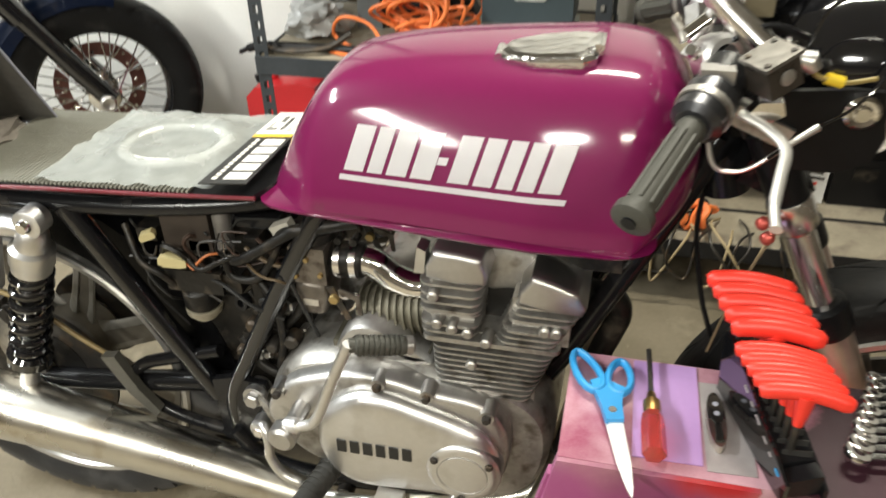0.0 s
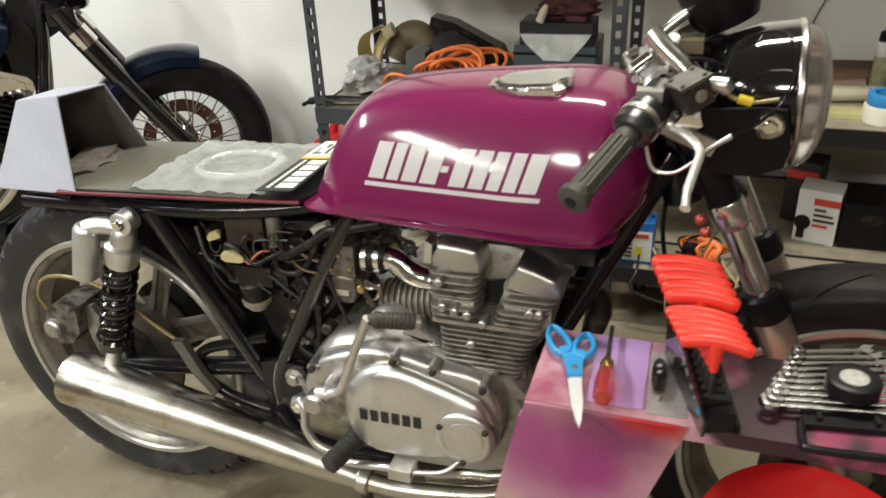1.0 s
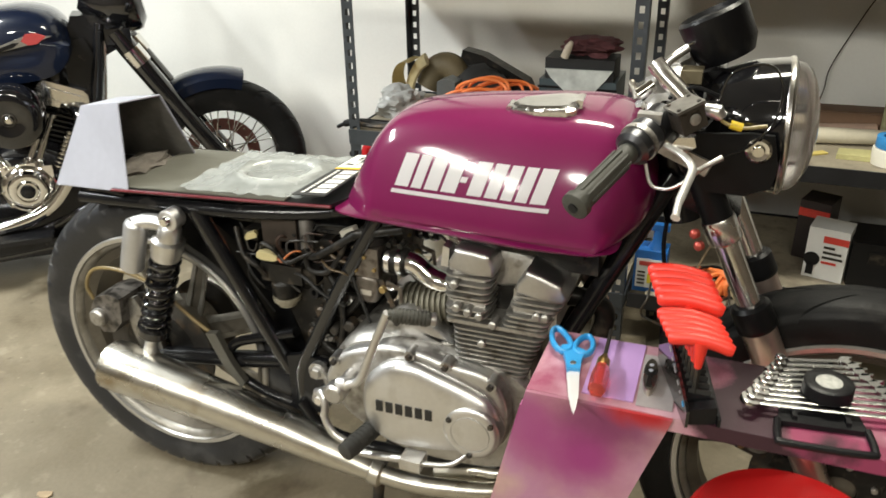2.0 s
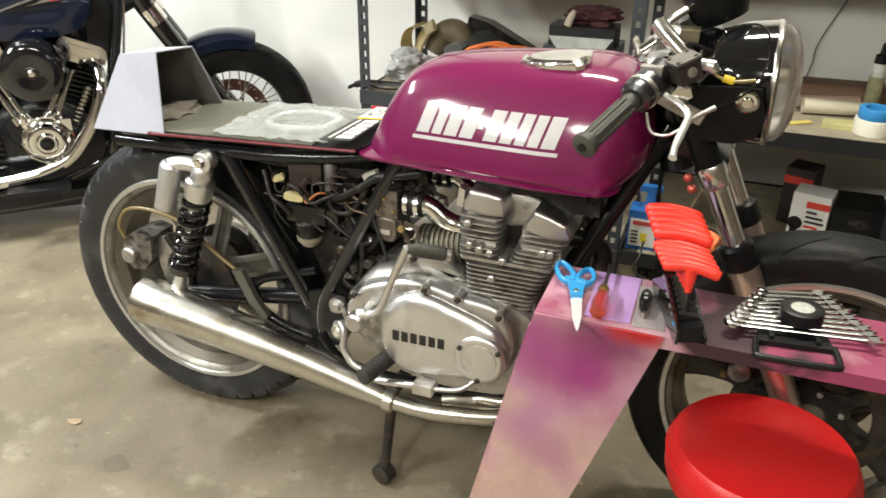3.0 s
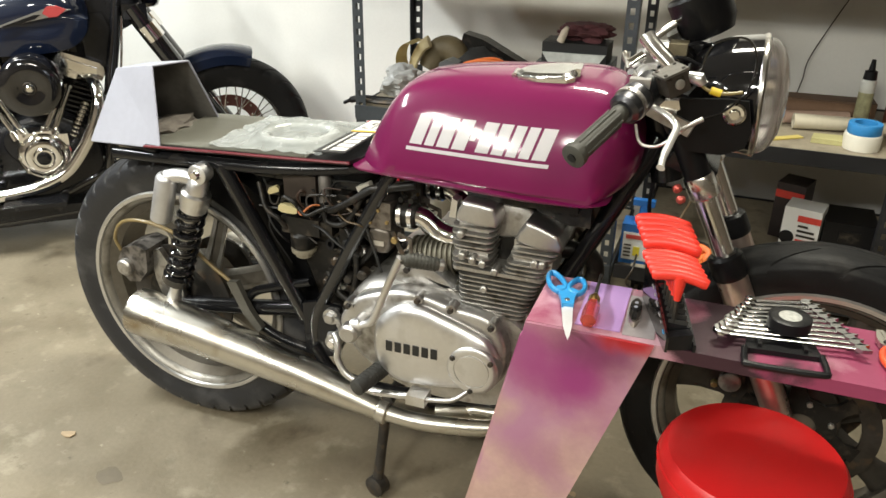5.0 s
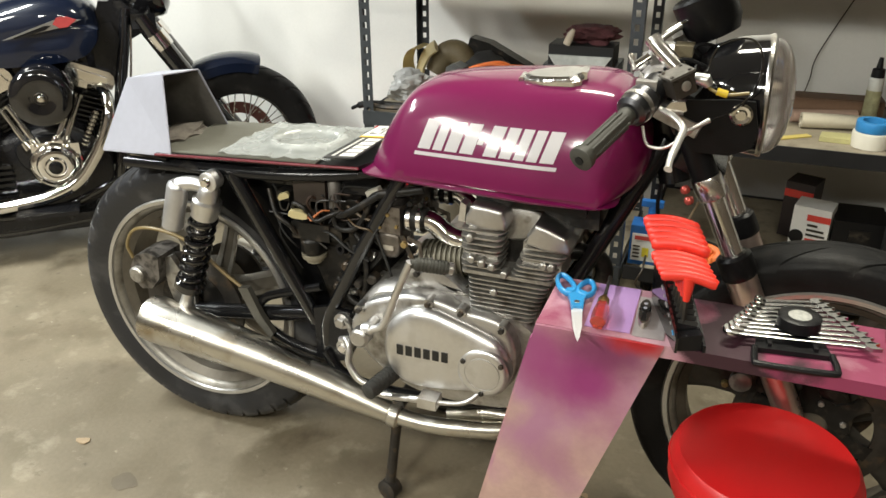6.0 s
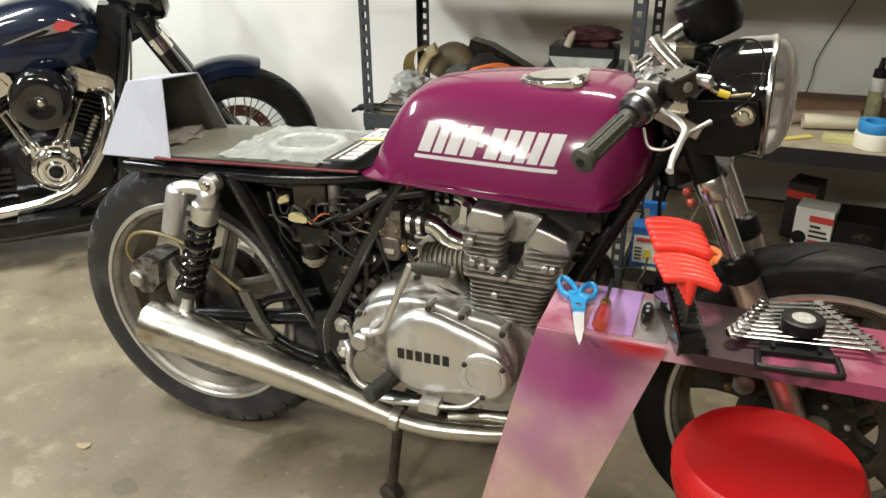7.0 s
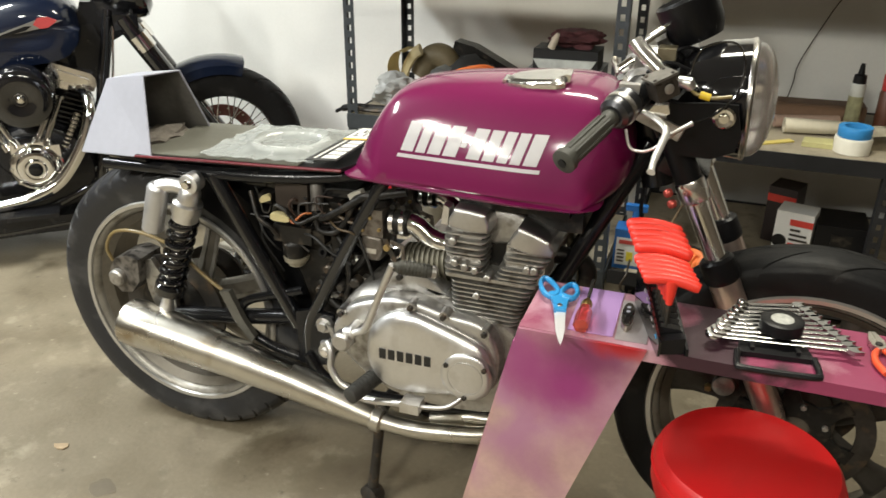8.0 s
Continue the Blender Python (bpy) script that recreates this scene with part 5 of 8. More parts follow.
def master_cylinder():
    m = pose(1.050, -0.165, 0.990, 0, -22, 35)
    part("fluid_reservoir", moved(box((-0.018, -0.017, -0.026), (0.018, 0.017, 0.006)), m), mat("grimy_reservoir", (0.05, 0.042, 0.035), 0.3, 0.4, var=0.4, scale=40, bump=0.3), BIKE, "grimy brake fluid reservoir", bevel=0.01)
    part("reservoir_lid", moved(box((-0.021, -0.0195, 0.007), (0.021, 0.0195, 0.011)), m), mat("grimy_lid", (0.19, 0.18, 0.165), 0.42, 0.7, var=0.35, scale=40, bump=0.3), BIKE, "scratched grey reservoir lid", bevel=0.003)
    part("sight_glass", moved(lathe([(0, 0.008), (0.0015, 0.008), (0.0022, 0.006), (0.0022, 0)], (0.002, -0.0168, -0.010), (0, -1, 0), 16), m), ALU_DULL, BIKE)
    for u, v in ((-0.015, -0.0135), (0.015, -0.0135), (-0.015, 0.0135), (0.015, 0.0135)):
        part("lid_screw", moved(lathe([(0.011, 0.003), (0.0125, 0.0028), (0.0125, 0)], (u, v, 0), (0, 0, 1), 10), m), IRON, BIKE)
    tube("chrome_riser", [(1.075, -0.12, 0.968), (1.045, -0.10, 0.990), (1.012, -0.08, 1.014), (0.995, -0.07, 1.03)], 0.0135, WORN_CHROME, "thick chrome bar section")
    for k, pts in enumerate(([(1.082, -0.10, 0.975), (1.088, -0.115, 0.992), (1.102, -0.12, 1.034), (1.145, -0.12, 1.047), (1.166, -0.12, 1.021), (1.163, -0.125, 0.974), (1.135, -0.14, 0.940), (1.098, -0.165, 0.926), (1.06, -0.19, 0.905)],
                             [(1.005, -0.165, 0.91), (1.013, -0.17, 0.886), (1.026, -0.17, 0.878), (1.05, -0.17, 0.884), (1.09, -0.17, 0.922)],
                             [(1.085, -0.13, 0.985), (1.10, -0.13, 0.968), (1.125, -0.128, 0.962), (1.155, -0.12, 0.965)],
                             [(1.0, -0.06, 0.96), (1.02, -0.03, 0.90), (1.034, -0.01, 0.82), (1.030, 0, 0.756), (1.031, 0, 0.697), (1.051, 0, 0.602), (1.071, 0, 0.542), (1.09, 0.01, 0.48)],
                             [(1.118, -0.11, 0.81), (1.106, -0.10, 0.775), (1.087, -0.10, 0.722), (1.07, -0.095, 0.65), (1.06, -0.08, 0.57)])):
        tube("control_cable", pts, (0.0018, 0.0026, 0.0026, 0.0036, 0.0018)[k], (BLACK_GLOSS, ALU, mat("ochre_cable", (0.25, 0.19, 0.06), 0.4), BLACK_PLASTIC, mat("tan_cable", (0.2, 0.15, 0.09), 0.5))[k], seg=8)
    part("cable_sleeve", rod((1.108, -0.129, 0.966), (1.124, -0.128, 0.962), 0.006, 10), mat("yellow_sleeve", (0.7, 0.5, 0.03), 0.4), BIKE, "yellow cable sleeve")
    part("cable_ferrule", rod((1.104, -0.161, 0.928), (1.072, -0.182, 0.912), 0.0042, 12, r2=0.003), ALU_POL, BIKE, "bright cable ferrule")
    part("hose_banjo", sweep([(1.072, -0.13, 0.985), (1.09, -0.13, 0.982), (1.096, -0.13, 0.974)], [0.008, 0.011, 0.007], 10), ALU_POL, BIKE)
    rng = random.Random(11)
    for i in range(12):
        c = V(rng.uniform(0.99, 1.08), rng.uniform(-0.09, 0.09), rng.uniform(0.93, 1.03))
        part("clamp_piece", moved(box((-0.012, -0.016, -0.009), (0.012, 0.016, 0.009)), Matrix.Translation(c) @ pose(0, 0, 0, rng.uniform(0, 90), rng.uniform(0, 90), rng.uniform(0, 90))), rng.choice((BLACK_PLASTIC, ALU_DULL, CHROME, IRON)), BIKE, bevel=0.003)


master_cylinder()


def clamp_cluster():
    """Bar clamps, adjusters and levers at the steering head."""
    for y in (-0.085, 0.085):
        part("bar_clamp", lathe([(-0.018, 0.020), (-0.014, 0.025), (0.014, 0.025), (0.018, 0.020), (0.018, 0.014), (-0.018, 0.014)], (1.01, y, 0.965), (0.42, -0.86 if y < 0 else 0.86, 0.3), 22, closed=True), ALU_POL, BIKE)
        part("fork_cap", lathe([(0, 0.020), (0.012, 0.020), (0.020, 0.013), (0.020, 0)], (1.062, y, 0.915), (-0.42, 0, 0.9), 6), CHROME, BIKE, smooth=False)
    tube("bright_rod", [(0.985, -0.075, 0.985), (1.01, -0.04, 1.03), (1.05, 0.0, 1.055), (1.075, 0.02, 1.06)], 0.0035, CHROME)
    tube("bright_rod", [(0.99, -0.085, 0.99), (1.005, -0.06, 1.022), (1.035, -0.03, 1.045)], 0.005, ALU)
    part("adjuster", rod((0.975, -0.085, 0.985), (0.995, -0.075, 1.0), 0.009, 12), CHROME, BIKE)
    part("ignition_switch", lathe([(0, 0.021), (0.03, 0.021), (0.034, 0.017), (0.034, 0.008), (0.03, 0.006), (0.03, 0)], (1.035, 0.0, 0.93), (-0.4, 0, 0.9), 22), ALU_DULL, BIKE)
    part("indicator_plate", box((1.03, -0.055, 1.0), (1.06, -0.015, 1.018)), mat("khaki_plate", (0.2, 0.17, 0.11), 0.4, 0.4), BIKE, bevel=0.004)
    part("tangle_plate", box((0.99, -0.075, 0.93), (1.05, 0.06, 0.955)), GREASE, BIKE, bevel=0.008)
    rng = random.Random(31)
    for i in range(9):
        a = V(rng.uniform(0.99, 1.05), rng.uniform(-0.10, -0.04), rng.uniform(0.92, 0.99))
        b = a + V(rng.uniform(0.02, 0.08), rng.uniform(-0.01, 0.04), rng.uniform(-0.08, 0.05))
        part("loom_wire", sweep(spline([a, (a + b) / 2 + V(0, -0.01, 0.02), b], 5), 0.003, 6), BLACK_PLASTIC if i % 3 else IRON, BIKE)
    chrome_bits = ((0.985, -0.095, 0.972, 0.008, 0.024), (0.968, -0.075, 0.99, 0.006, 0.03), (1.022, -0.09, 1.012, 0.006, 0.02), (1.03, -0.115, 0.965, 0.006, 0.022))
    for i, (x, y, zz, r, h) in enumerate(chrome_bits):
        ax = V(rng.uniform(-1, 1), rng.uniform(-1, 0.3), rng.uniform(-0.3, 1)).normalized()
        part("clamp_screw", lathe([(-h / 2, 0.0), (-h / 2, r * 0.7), (-h / 2 + 0.004, r), (0.0, r), (0.002, r * 0.75), (h / 2, r * 0.75), (h / 2, 0)], (x, y, zz), ax, 12), (CHROME, ALU_DULL)[i % 2], BIKE)
    # front caliper behind the fork leg
    cal = part("front_caliper", prism([(1.180, 0.445), (1.195, 0.470), (1.240, 0.462), (1.252, 0.408), (1.225, 0.382), (1.188, 0.395)], "y", -0.075, -0.02), IRON, BIKE, "dark front brake caliper", bevel=0.008)
    part("caliper_piston", lathe([(0, 0.02), (0.012, 0.02), (0.016, 0.014), (0.016, 0)], (1.222, -0.075, 0.420), (0, -1, 0), 18), ALU_DULL, cal)
    for z in (0.450, 0.408):
        bolt("caliper_bolt", (1.196, -0.075, z), (0, -1, 0), 0.007, 0.012, cal, mat("brass_bolt", (0.5, 0.38, 0.16), 0.35, 0.9))


clamp_cluster()


# ---- the tool bench beside the motorcycle ----
def sprayed(name, base, layers):
    """Board with soft clouds of colour, both caught paint and painted-in shade; layers: (colour, cloud scale, low,
    high, axis, centre, reach, pull).
    """
    m = mat(name, base, 0.55, var=0.16, scale=9, bump=0.12, bscale=120)
    n, l = m.node_tree.nodes, m.node_tree.links
    b = n["Principled BSDF"]
    out = b.inputs["Base Color"].links[0].from_socket
    tc, sep = n.new("ShaderNodeTexCoord"), n.new("ShaderNodeSeparateXYZ")
    l.new(tc.outputs["Object"], sep.inputs[0])
    speck = n.new("ShaderNodeTexNoise")
    speck.inputs["Scale"].default_value, speck.inputs["Detail"].default_value = 420, 2
    l.new(tc.outputs["Object"], speck.inputs["Vector"])
    for k, (col, scale, lo, hi, axis, centre, reach, pull) in enumerate(layers):
        cl, shift = n.new("ShaderNodeTexNoise"), n.new("ShaderNodeMapping")
        shift.inputs[1].default_value = (3.1 * k + 0.7, 1.3 * k, 2.2 * k)
        cl.inputs["Scale"].default_value, cl.inputs["Detail"].default_value, cl.inputs["Distortion"].default_value = scale, 3.5, 0.6
        l.new(tc.outputs["Object"], shift.inputs[0])
        l.new(shift.outputs[0], cl.inputs["Vector"])
        off, size, near = n.new("ShaderNodeMath"), n.new("ShaderNodeMath"), n.new("ShaderNodeMapRange")
        off.operation, size.operation = "SUBTRACT", "ABSOLUTE"
        l.new(sep.outputs[axis], off.inputs[0])
        off.inputs[1].default_value = centre
        l.new(off.outputs[0], size.inputs[0])
        l.new(size.outputs[0], near.inputs[0])
        near.inputs[1].default_value, near.inputs[2].default_value = 0.0, reach
        near.inputs[3].default_value, near.inputs[4].default_value = pull, -pull
        add, grit, edge = n.new("ShaderNodeMath"), n.new("ShaderNodeMath"), n.new("ShaderNodeMapRange")
        l.new(cl.outputs[0], add.inputs[0])
        l.new(near.outputs[0], add.inputs[1])
        grit.operation = "MULTIPLY_ADD"
        l.new(speck.outputs[0], grit.inputs[0])
        grit.inputs[1].default_value = 0.09
        l.new(add.outputs[0], grit.inputs[2])
        edge.inputs[1].default_value, edge.inputs[2].default_value = lo + 0.045, hi + 0.045
        l.new(grit.outputs[0], edge.inputs[0])
        mix = n.new("ShaderNodeMix")
        mix.data_type = "RGBA"
        l.new(edge.outputs[0], mix.inputs[0])
        l.new(out, mix.inputs[6])
        mix.inputs[7].default_value = (*col, 1)
        out = mix.outputs[2]
    l.new(out, b.inputs["Base Color"])
    return m


def spray_clouds(m, clouds):
    """Soft round bursts of spray on an upright board; clouds: (colour, (x, z), (reach in x, z), raggedness, cover)."""
    n, l = m.node_tree.nodes, m.node_tree.links
    b = n["Principled BSDF"]
    out = b.inputs["Base Color"].links[0].from_socket
    tc = n.new("ShaderNodeTexCoord")
    for col, (x, z), (rx, rz), scale, cover in clouds:
        at, dist, no, add, edge, mix = n.new("ShaderNodeMapping"), n.new("ShaderNodeVectorMath"), n.new("ShaderNodeTexNoise"), n.new("ShaderNodeMath"), n.new("ShaderNodeMapRange"), n.new("ShaderNodeMix")
        at.inputs["Location"].default_value, at.inputs["Scale"].default_value = (-x / rx, 0, -z / rz), (1 / rx, 0, 1 / rz)
        dist.operation = "LENGTH"
        no.inputs["Scale"].default_value, no.inputs["Detail"].default_value = scale, 5
        add.operation = "MULTIPLY_ADD"
        add.inputs[1].default_value = 1.6
        edge.interpolation_type = "SMOOTHSTEP"
        edge.inputs[1].default_value, edge.inputs[2].default_value, edge.inputs[3].default_value, edge.inputs[4].default_value = 0.9, 2.3, cover, 0.0
        mix.data_type = "RGBA"
        l.new(tc.outputs["Object"], at.inputs[0])
        l.new(tc.outputs["Object"], no.inputs["Vector"])
        l.new(at.outputs[0], dist.inputs[0])
        l.new(no.outputs[0], add.inputs[0])
        l.new(dist.outputs["Value"], add.inputs[2])
        l.new(add.outputs[0], edge.inputs[0])
        l.new(edge.outputs[0], mix.inputs[0])
        l.new(out, mix.inputs[6])
        mix.inputs[7].default_value = (*col, 1)
        out = mix.outputs[2]
    l.new(out, b.inputs["Base Color"])


BOARD = sprayed("oversprayed_board", (0.47, 0.31, 0.27), [((0.40, 0.20, 0.29), 8.0, 0.42, 0.7, 2, 0.5, 0.3, 0.14)])
BOARD_SPRAYS = (((0.25, 0.024, 0.145), (0.985, 0.54), (0.085, 0.09), 9.0, 0.95), ((0.26, 0.03, 0.15), (0.905, 0.575), (0.06, 0.075), 12.0, 0.8), ((0.15, 0.02, 0.08), (1.03, 0.605), (0.08, 0.05), 14.0, 0.85), ((0.34, 0.008, 0.012), (1.055, 0.632), (0.055, 0.022), 22.0, 1.0), ((0.24, 0.05, 0.15), (0.93, 0.38), (0.07, 0.06), 9.0, 0.35))
spray_clouds(BOARD, BOARD_SPRAYS)
# last layer: black overspray together with the tools' shade, painted into the board
TOP_BOARD = sprayed("oversprayed_shaded_top", (0.50, 0.29, 0.34), [((0.25, 0.035, 0.09), 11.0, 0.24, 0.56, 0, 1.40, 0.32, 0.18), ((0.035, 0.010, 0.018), 12.0, 0.44, 0.62, 0, 1.19, 0.15, 0.22)])
BT = 0.63


def tool_bench():
    b = thing("tool_bench", pose(0, 0, 0), "low board bench covered in purple paint overspray", "bench")
    part("bench_top", box((0.893, -0.352, BT - 0.022), (1.515, -0.185, BT)), TOP_BOARD, b, bevel=0.002)
    for x0, x1, x2, x3, y in ((0.893, 1.092, 0.764, 0.885, -0.354), (1.50, 1.66, 1.66, 1.78, -0.354)):
        bm = bmesh.new()
        v = []
        for dy in (0.0, 0.016):
            v += [bm.verts.new(p) for p in ((x2, y - 0.03 + dy, 0.0), (x3, y - 0.03 + dy, 0.0), (x1, y - 0.004 + dy, BT - 0.001), (x0, y - 0.004 + dy, BT - 0.001))]
        for f in ((0, 1, 2, 3), (7, 6, 5, 4), (0, 4, 5, 1), (1, 5, 6, 2), (2, 6, 7, 3), (3, 7, 4, 0)):
            bm.faces.new([v[i] for i in f])
        part("leg_panel", bm, BOARD, b, "tapered leg board, pink with purple spray", smooth=False, bevel=0.0015)
    part("leg_backing", prism([(0.772, 0.10), (0.90, 0.10), (1.08, BT - 0.03), (0.884, BT - 0.03)], "y", -0.352, -0.338), BOARD, b, smooth=False)
    part("back_leg", prism([(0.80, 0.0), (0.89, 0.0), (1.05, BT - 0.023), (0.93, BT - 0.023)], "y", -0.206, -0.19), BOARD, b, smooth=False)
    part("back_leg", prism([(1.68, 0.0), (1.75, 0.0), (1.60, BT - 0.03), (1.50, BT - 0.03)], "y", -0.206, -0.19), BOARD, b, smooth=False)


tool_bench()


def bench_things():
    card = mat("lilac_card", (0.42, 0.25, 0.52), 0.6, var=0.08, scale=8, bump=0.05)
    solo("purple_card", moved(box((-0.035, -0.074, 0), (0.035, 0.074, 0.0015)), pose(1.001, -0.263, BT + 0.0006, 0, 0, 1)), card, "plain lilac card sheet on the bench", "card", smooth=False)
    # scissors
    s = thing("scissors", pose(0.944, -0.288, BT + 0.003, 0, 0, 13), "blue-handled scissors lying with blades closed", "scissors")
    blue = mat("blue_handle", (0.03, 0.27, 0.58), 0.35, var=0.06, bump=0.02)
    for k in (-1, 1):
        cx, cy, ra, rb = k * 0.0175, 0.059 - 0.006 * k, 0.0128, 0.030 - 0.0035 * k
        lean = radians(-k * 13)
        loop = []
        for q in range(16):
            a = 2 * math.pi * q / 16
            u, v = ra * math.cos(a) * (1.0 - 0.18 * math.sin(a)) , rb * math.sin(a)
            loop.append((cx + u * math.cos(lean) - v * math.sin(lean), cy + u * math.sin(lean) + v * math.cos(lean), 0.0075))
        part("finger_loop", sweep(loop, 0.0042, 10, closed=True, flat=1.35), blue, s)
        part("blade", prism([(-0.008 * k, 0.012), (0.010 * k, 0.008), (0.007 * k, -0.07), (0.003 * k, -0.10), (0.0, -0.112)], "z", 0.004 + 0.001 * k, 0.0048 + 0.001 * k), mat("blade_steel", (0.8, 0.8, 0.8), 0.35, 0.5, var=0.05), s, "bright steel blade", smooth=False)
    part("shank", prism([(-0.017, 0.046), (-0.006, 0.050), (0.0, 0.040), (0.006, 0.044), (0.019, 0.034), (0.012, 0.010), (0.010, -0.014), (-0.009, -0.014), (-0.011, 0.012)], "z", 0.002, 0.011), blue, s, bevel=0.002)
    part("pivot_screw", lathe([(0.010, 0.005), (0.012, 0.004), (0.012, 0)], (0, 0.0, 0), (0, 0, 1), 12), STEEL, s)
    # screwdriver
    d = thing("screwdriver", pose(0.987, -0.318, BT + 0.0145, 0, 0, 3), "red clear-handled screwdriver lying on purple card", "screwdriver")
    red = clear("red_acetate", (1.0, 0.22, 0.19), 0.15, weight=0.85)
    bm = bmesh.new()
    for r, ys in ((0.0125, (-0.029, -0.026, 0.015, 0.030, 0.034)),):
        sweep([(0, y, 0) for y in ys], [0.008, r, r, r * 0.85, 0.006], 6, bm)
    part("handle", bm, red, d, "translucent red handle", bevel=0.001)
    part("ferrule", sweep([(0, 0.030, 0), (0, 0.035, 0), (0, 0.048, 0), (0, 0.051, 0), (0, 0.062, 0)], [0.008, 0.0095, 0.0095, 0.0065, 0.0045], 16), mat("brass", (0.6, 0.42, 0.15), 0.3, 1.0), d)
    part("shaft", rod((0, 0.058, 0), (0, 0.135, 0), 0.003, 10), IRON, d)
    # folding knife on grey foil
    solo("grey_foil", moved(box((-0.024, -0.066, 0), (0.024, 0.064, 0.001)), pose(1.063, -0.275, BT + 0.0006, 0, 0, 2)), mat("grey_foil", (0.36, 0.33, 0.33), 0.45, 0.3, var=0.2, scale=14), "crumpled grey foil sheet on the bench", "foil", smooth=False)
    kn = thing("pocket_tool", pose(1.052, -0.280, BT + 0.002, 0, 0, 3), "small dark folding pocket tool", "pocket tool")
    oval = [(w * math.cos(a), 0.003 + 0.034 * math.sin(a) + 0.006 * (1 if math.sin(a) > 0 else -1)) for w, a in [(0.0095, 2 * math.pi * q / 20 + 0.157) for q in range(20)]]
    part("body", prism(oval, "z", 0.0, 0.010), STEEL, kn, bevel=0.002)
    part("scale", prism([(x * 0.78, 0.016 + (y - 0.003) * 0.52) for x, y in oval], "z", 0.0101, 0.0125), GREASE, kn, "dark inset scale", bevel=0.001)
    for y in (0.008, 0.022):
        part("rivet", lathe([(0.0125, 0.0032), (0.0135, 0.003), (0.0135, 0)], (0, y, 0), (0, 0, 1), 12), ALU_SHEET, kn)
    part("clip", prism([(-0.004, -0.030), (0.004, -0.030), (0.003, -0.006), (-0.003, -0.006)], "z", 0.0101, 0.0125), GREASE, kn, bevel=0.001)
    # T-handle keys in their stand
    st = thing("key_stand", pose(1.100, -0.281, BT, 0, 0, 20), "black plastic stand for hex keys", "tool stand")
    part("base", box((-0.019, -0.078, 0), (0.019, 0.075, 0.010)), BLACK_PLASTIC, st, bevel=0.003)
    part("front_block", prism([(-0.018, 0.010), (0.018, 0.010), (0.018, 0.028), (-0.018, 0.024)], "y", -0.080, -0.062), BLACK_PLASTIC, st, bevel=0.003)
    for x, drop in ((-0.0225, 0.0), (0.0195, 0.012)):
        part("side_rail", prism([(-0.084, 0.0), (-0.07, 0.0), (0.068, 0.008), (0.078, 0.082 - drop), (0.070, 0.088 - drop), (-0.072, 0.030 - drop), (-0.084, 0.024 - drop)], "x", x, x + 0.004), BLACK_GLOSS if drop == 0 else BLACK_PLASTIC, st, bevel=0.001)
    part("comb_block", prism([(-0.060, 0.010), (0.068, 0.010), (0.068, 0.076), (0.060, 0.078), (-0.060, 0.029)], "x", -0.018, 0.019), BLACK_PLASTIC, st, bevel=0.002)
    tooth = mat("worn_tooth", (0.05, 0.048, 0.046), 0.35, 0.4, var=0.2)
    for k in range(11):
        y = -0.054 + 0.0103 * k
        part("comb_tooth", moved(box((-0.013, -0.0007, -0.003), (0.016, 0.0007, 0.0045)), pose(0, y, 0.0335 + (y + 0.054) * 0.41, 0, 0, -14)), tooth, st, smooth=False)
    for k, (y, w) in enumerate(((-0.070, 0.008), (-0.052, 0.005), (-0.040, 0.008), (-0.022, 0.011), (-0.004, 0.006), (0.010, 0.009))):
        part("size_mark", moved(box((-0.0004, 0, -0.0012), (0.0004, w, 0.0012)), pose(-0.0231, y, 0.023 + (y + 0.07) * 0.41, 22, 0, 0)), bpy.data.materials["blue_handle"] if k == 0 else bpy.data.materials["grey_foil"], st, smooth=False)
    part("key_bridge", moved(box((-0.019, -0.005, -0.006), (0.019, 0.005, 0.006)), pose(0, 0.02, 0.058)), BLACK_PLASTIC, st, bevel=0.002)
    part("label_strip", prism([(-0.015, 0.064), (0.015, 0.064), (0.015, 0.05), (-0.015, 0.05)], "y", 0.0125, 0.0135), mat("dark_red_strip", (0.16, 0.012, 0.015), 0.5), st)
    red = mat("red_grip", (0.72, 0.035, 0.02), 0.42, var=0.06, bump=0.06)
    for i in range(10):
        up = i < 5
        y = (-0.198 - 0.0160 * i) if up else (-0.285 - 0.0112 * (i - 5))
        z = (0.767 - 0.0025 * i) if up else (0.748 - 0.002 * (i - 5))
        half = 0.043 if up else 0.040
        cx = (1.070 + 0.0055 * i) if up else (1.093 + 0.005 * (i - 5))
        k = thing("hex_key", pose(cx, y, z, 0, 0, -4), "T-handled hex key with bright red grip", "hex key", "hex keys in the stand")
        part("grip", sweep(spline([(-half, 0, -0.006), (-half * 0.5, 0, -0.001), (0, 0, 0.001), (half * 0.5, 0, -0.001), (half, 0, -0.006)], 4), [0.006] + [0.0092 if up else 0.0078] * 15 + [0.006], 12, flat=1.15), red, k)
        part("stem", sweep([(0, 0, 0.0), (0, 0, -0.02), (0, 0, -0.04)], [0.010, 0.008, 0.005], 10), red, k)
        part("shaft", rod((0, 0, -0.035), (0, 0, 0.632 + 0.014 - z), 0.0022 + 0.0002 * i, 6), IRON, k)
    # ring and open-ended spanners in a rack
    rk = thing("spanner_rack", pose(1.264, -0.255, BT, 0, 0, 6), "black plastic spanner rack with carrying loop", "tool rack")
    part("tray", prism([(-0.052, -0.062), (0.055, -0.062), (0.030, 0.095), (-0.03, 0.095)], "z", 0.0, 0.008), BLACK_PLASTIC, rk, bevel=0.002)
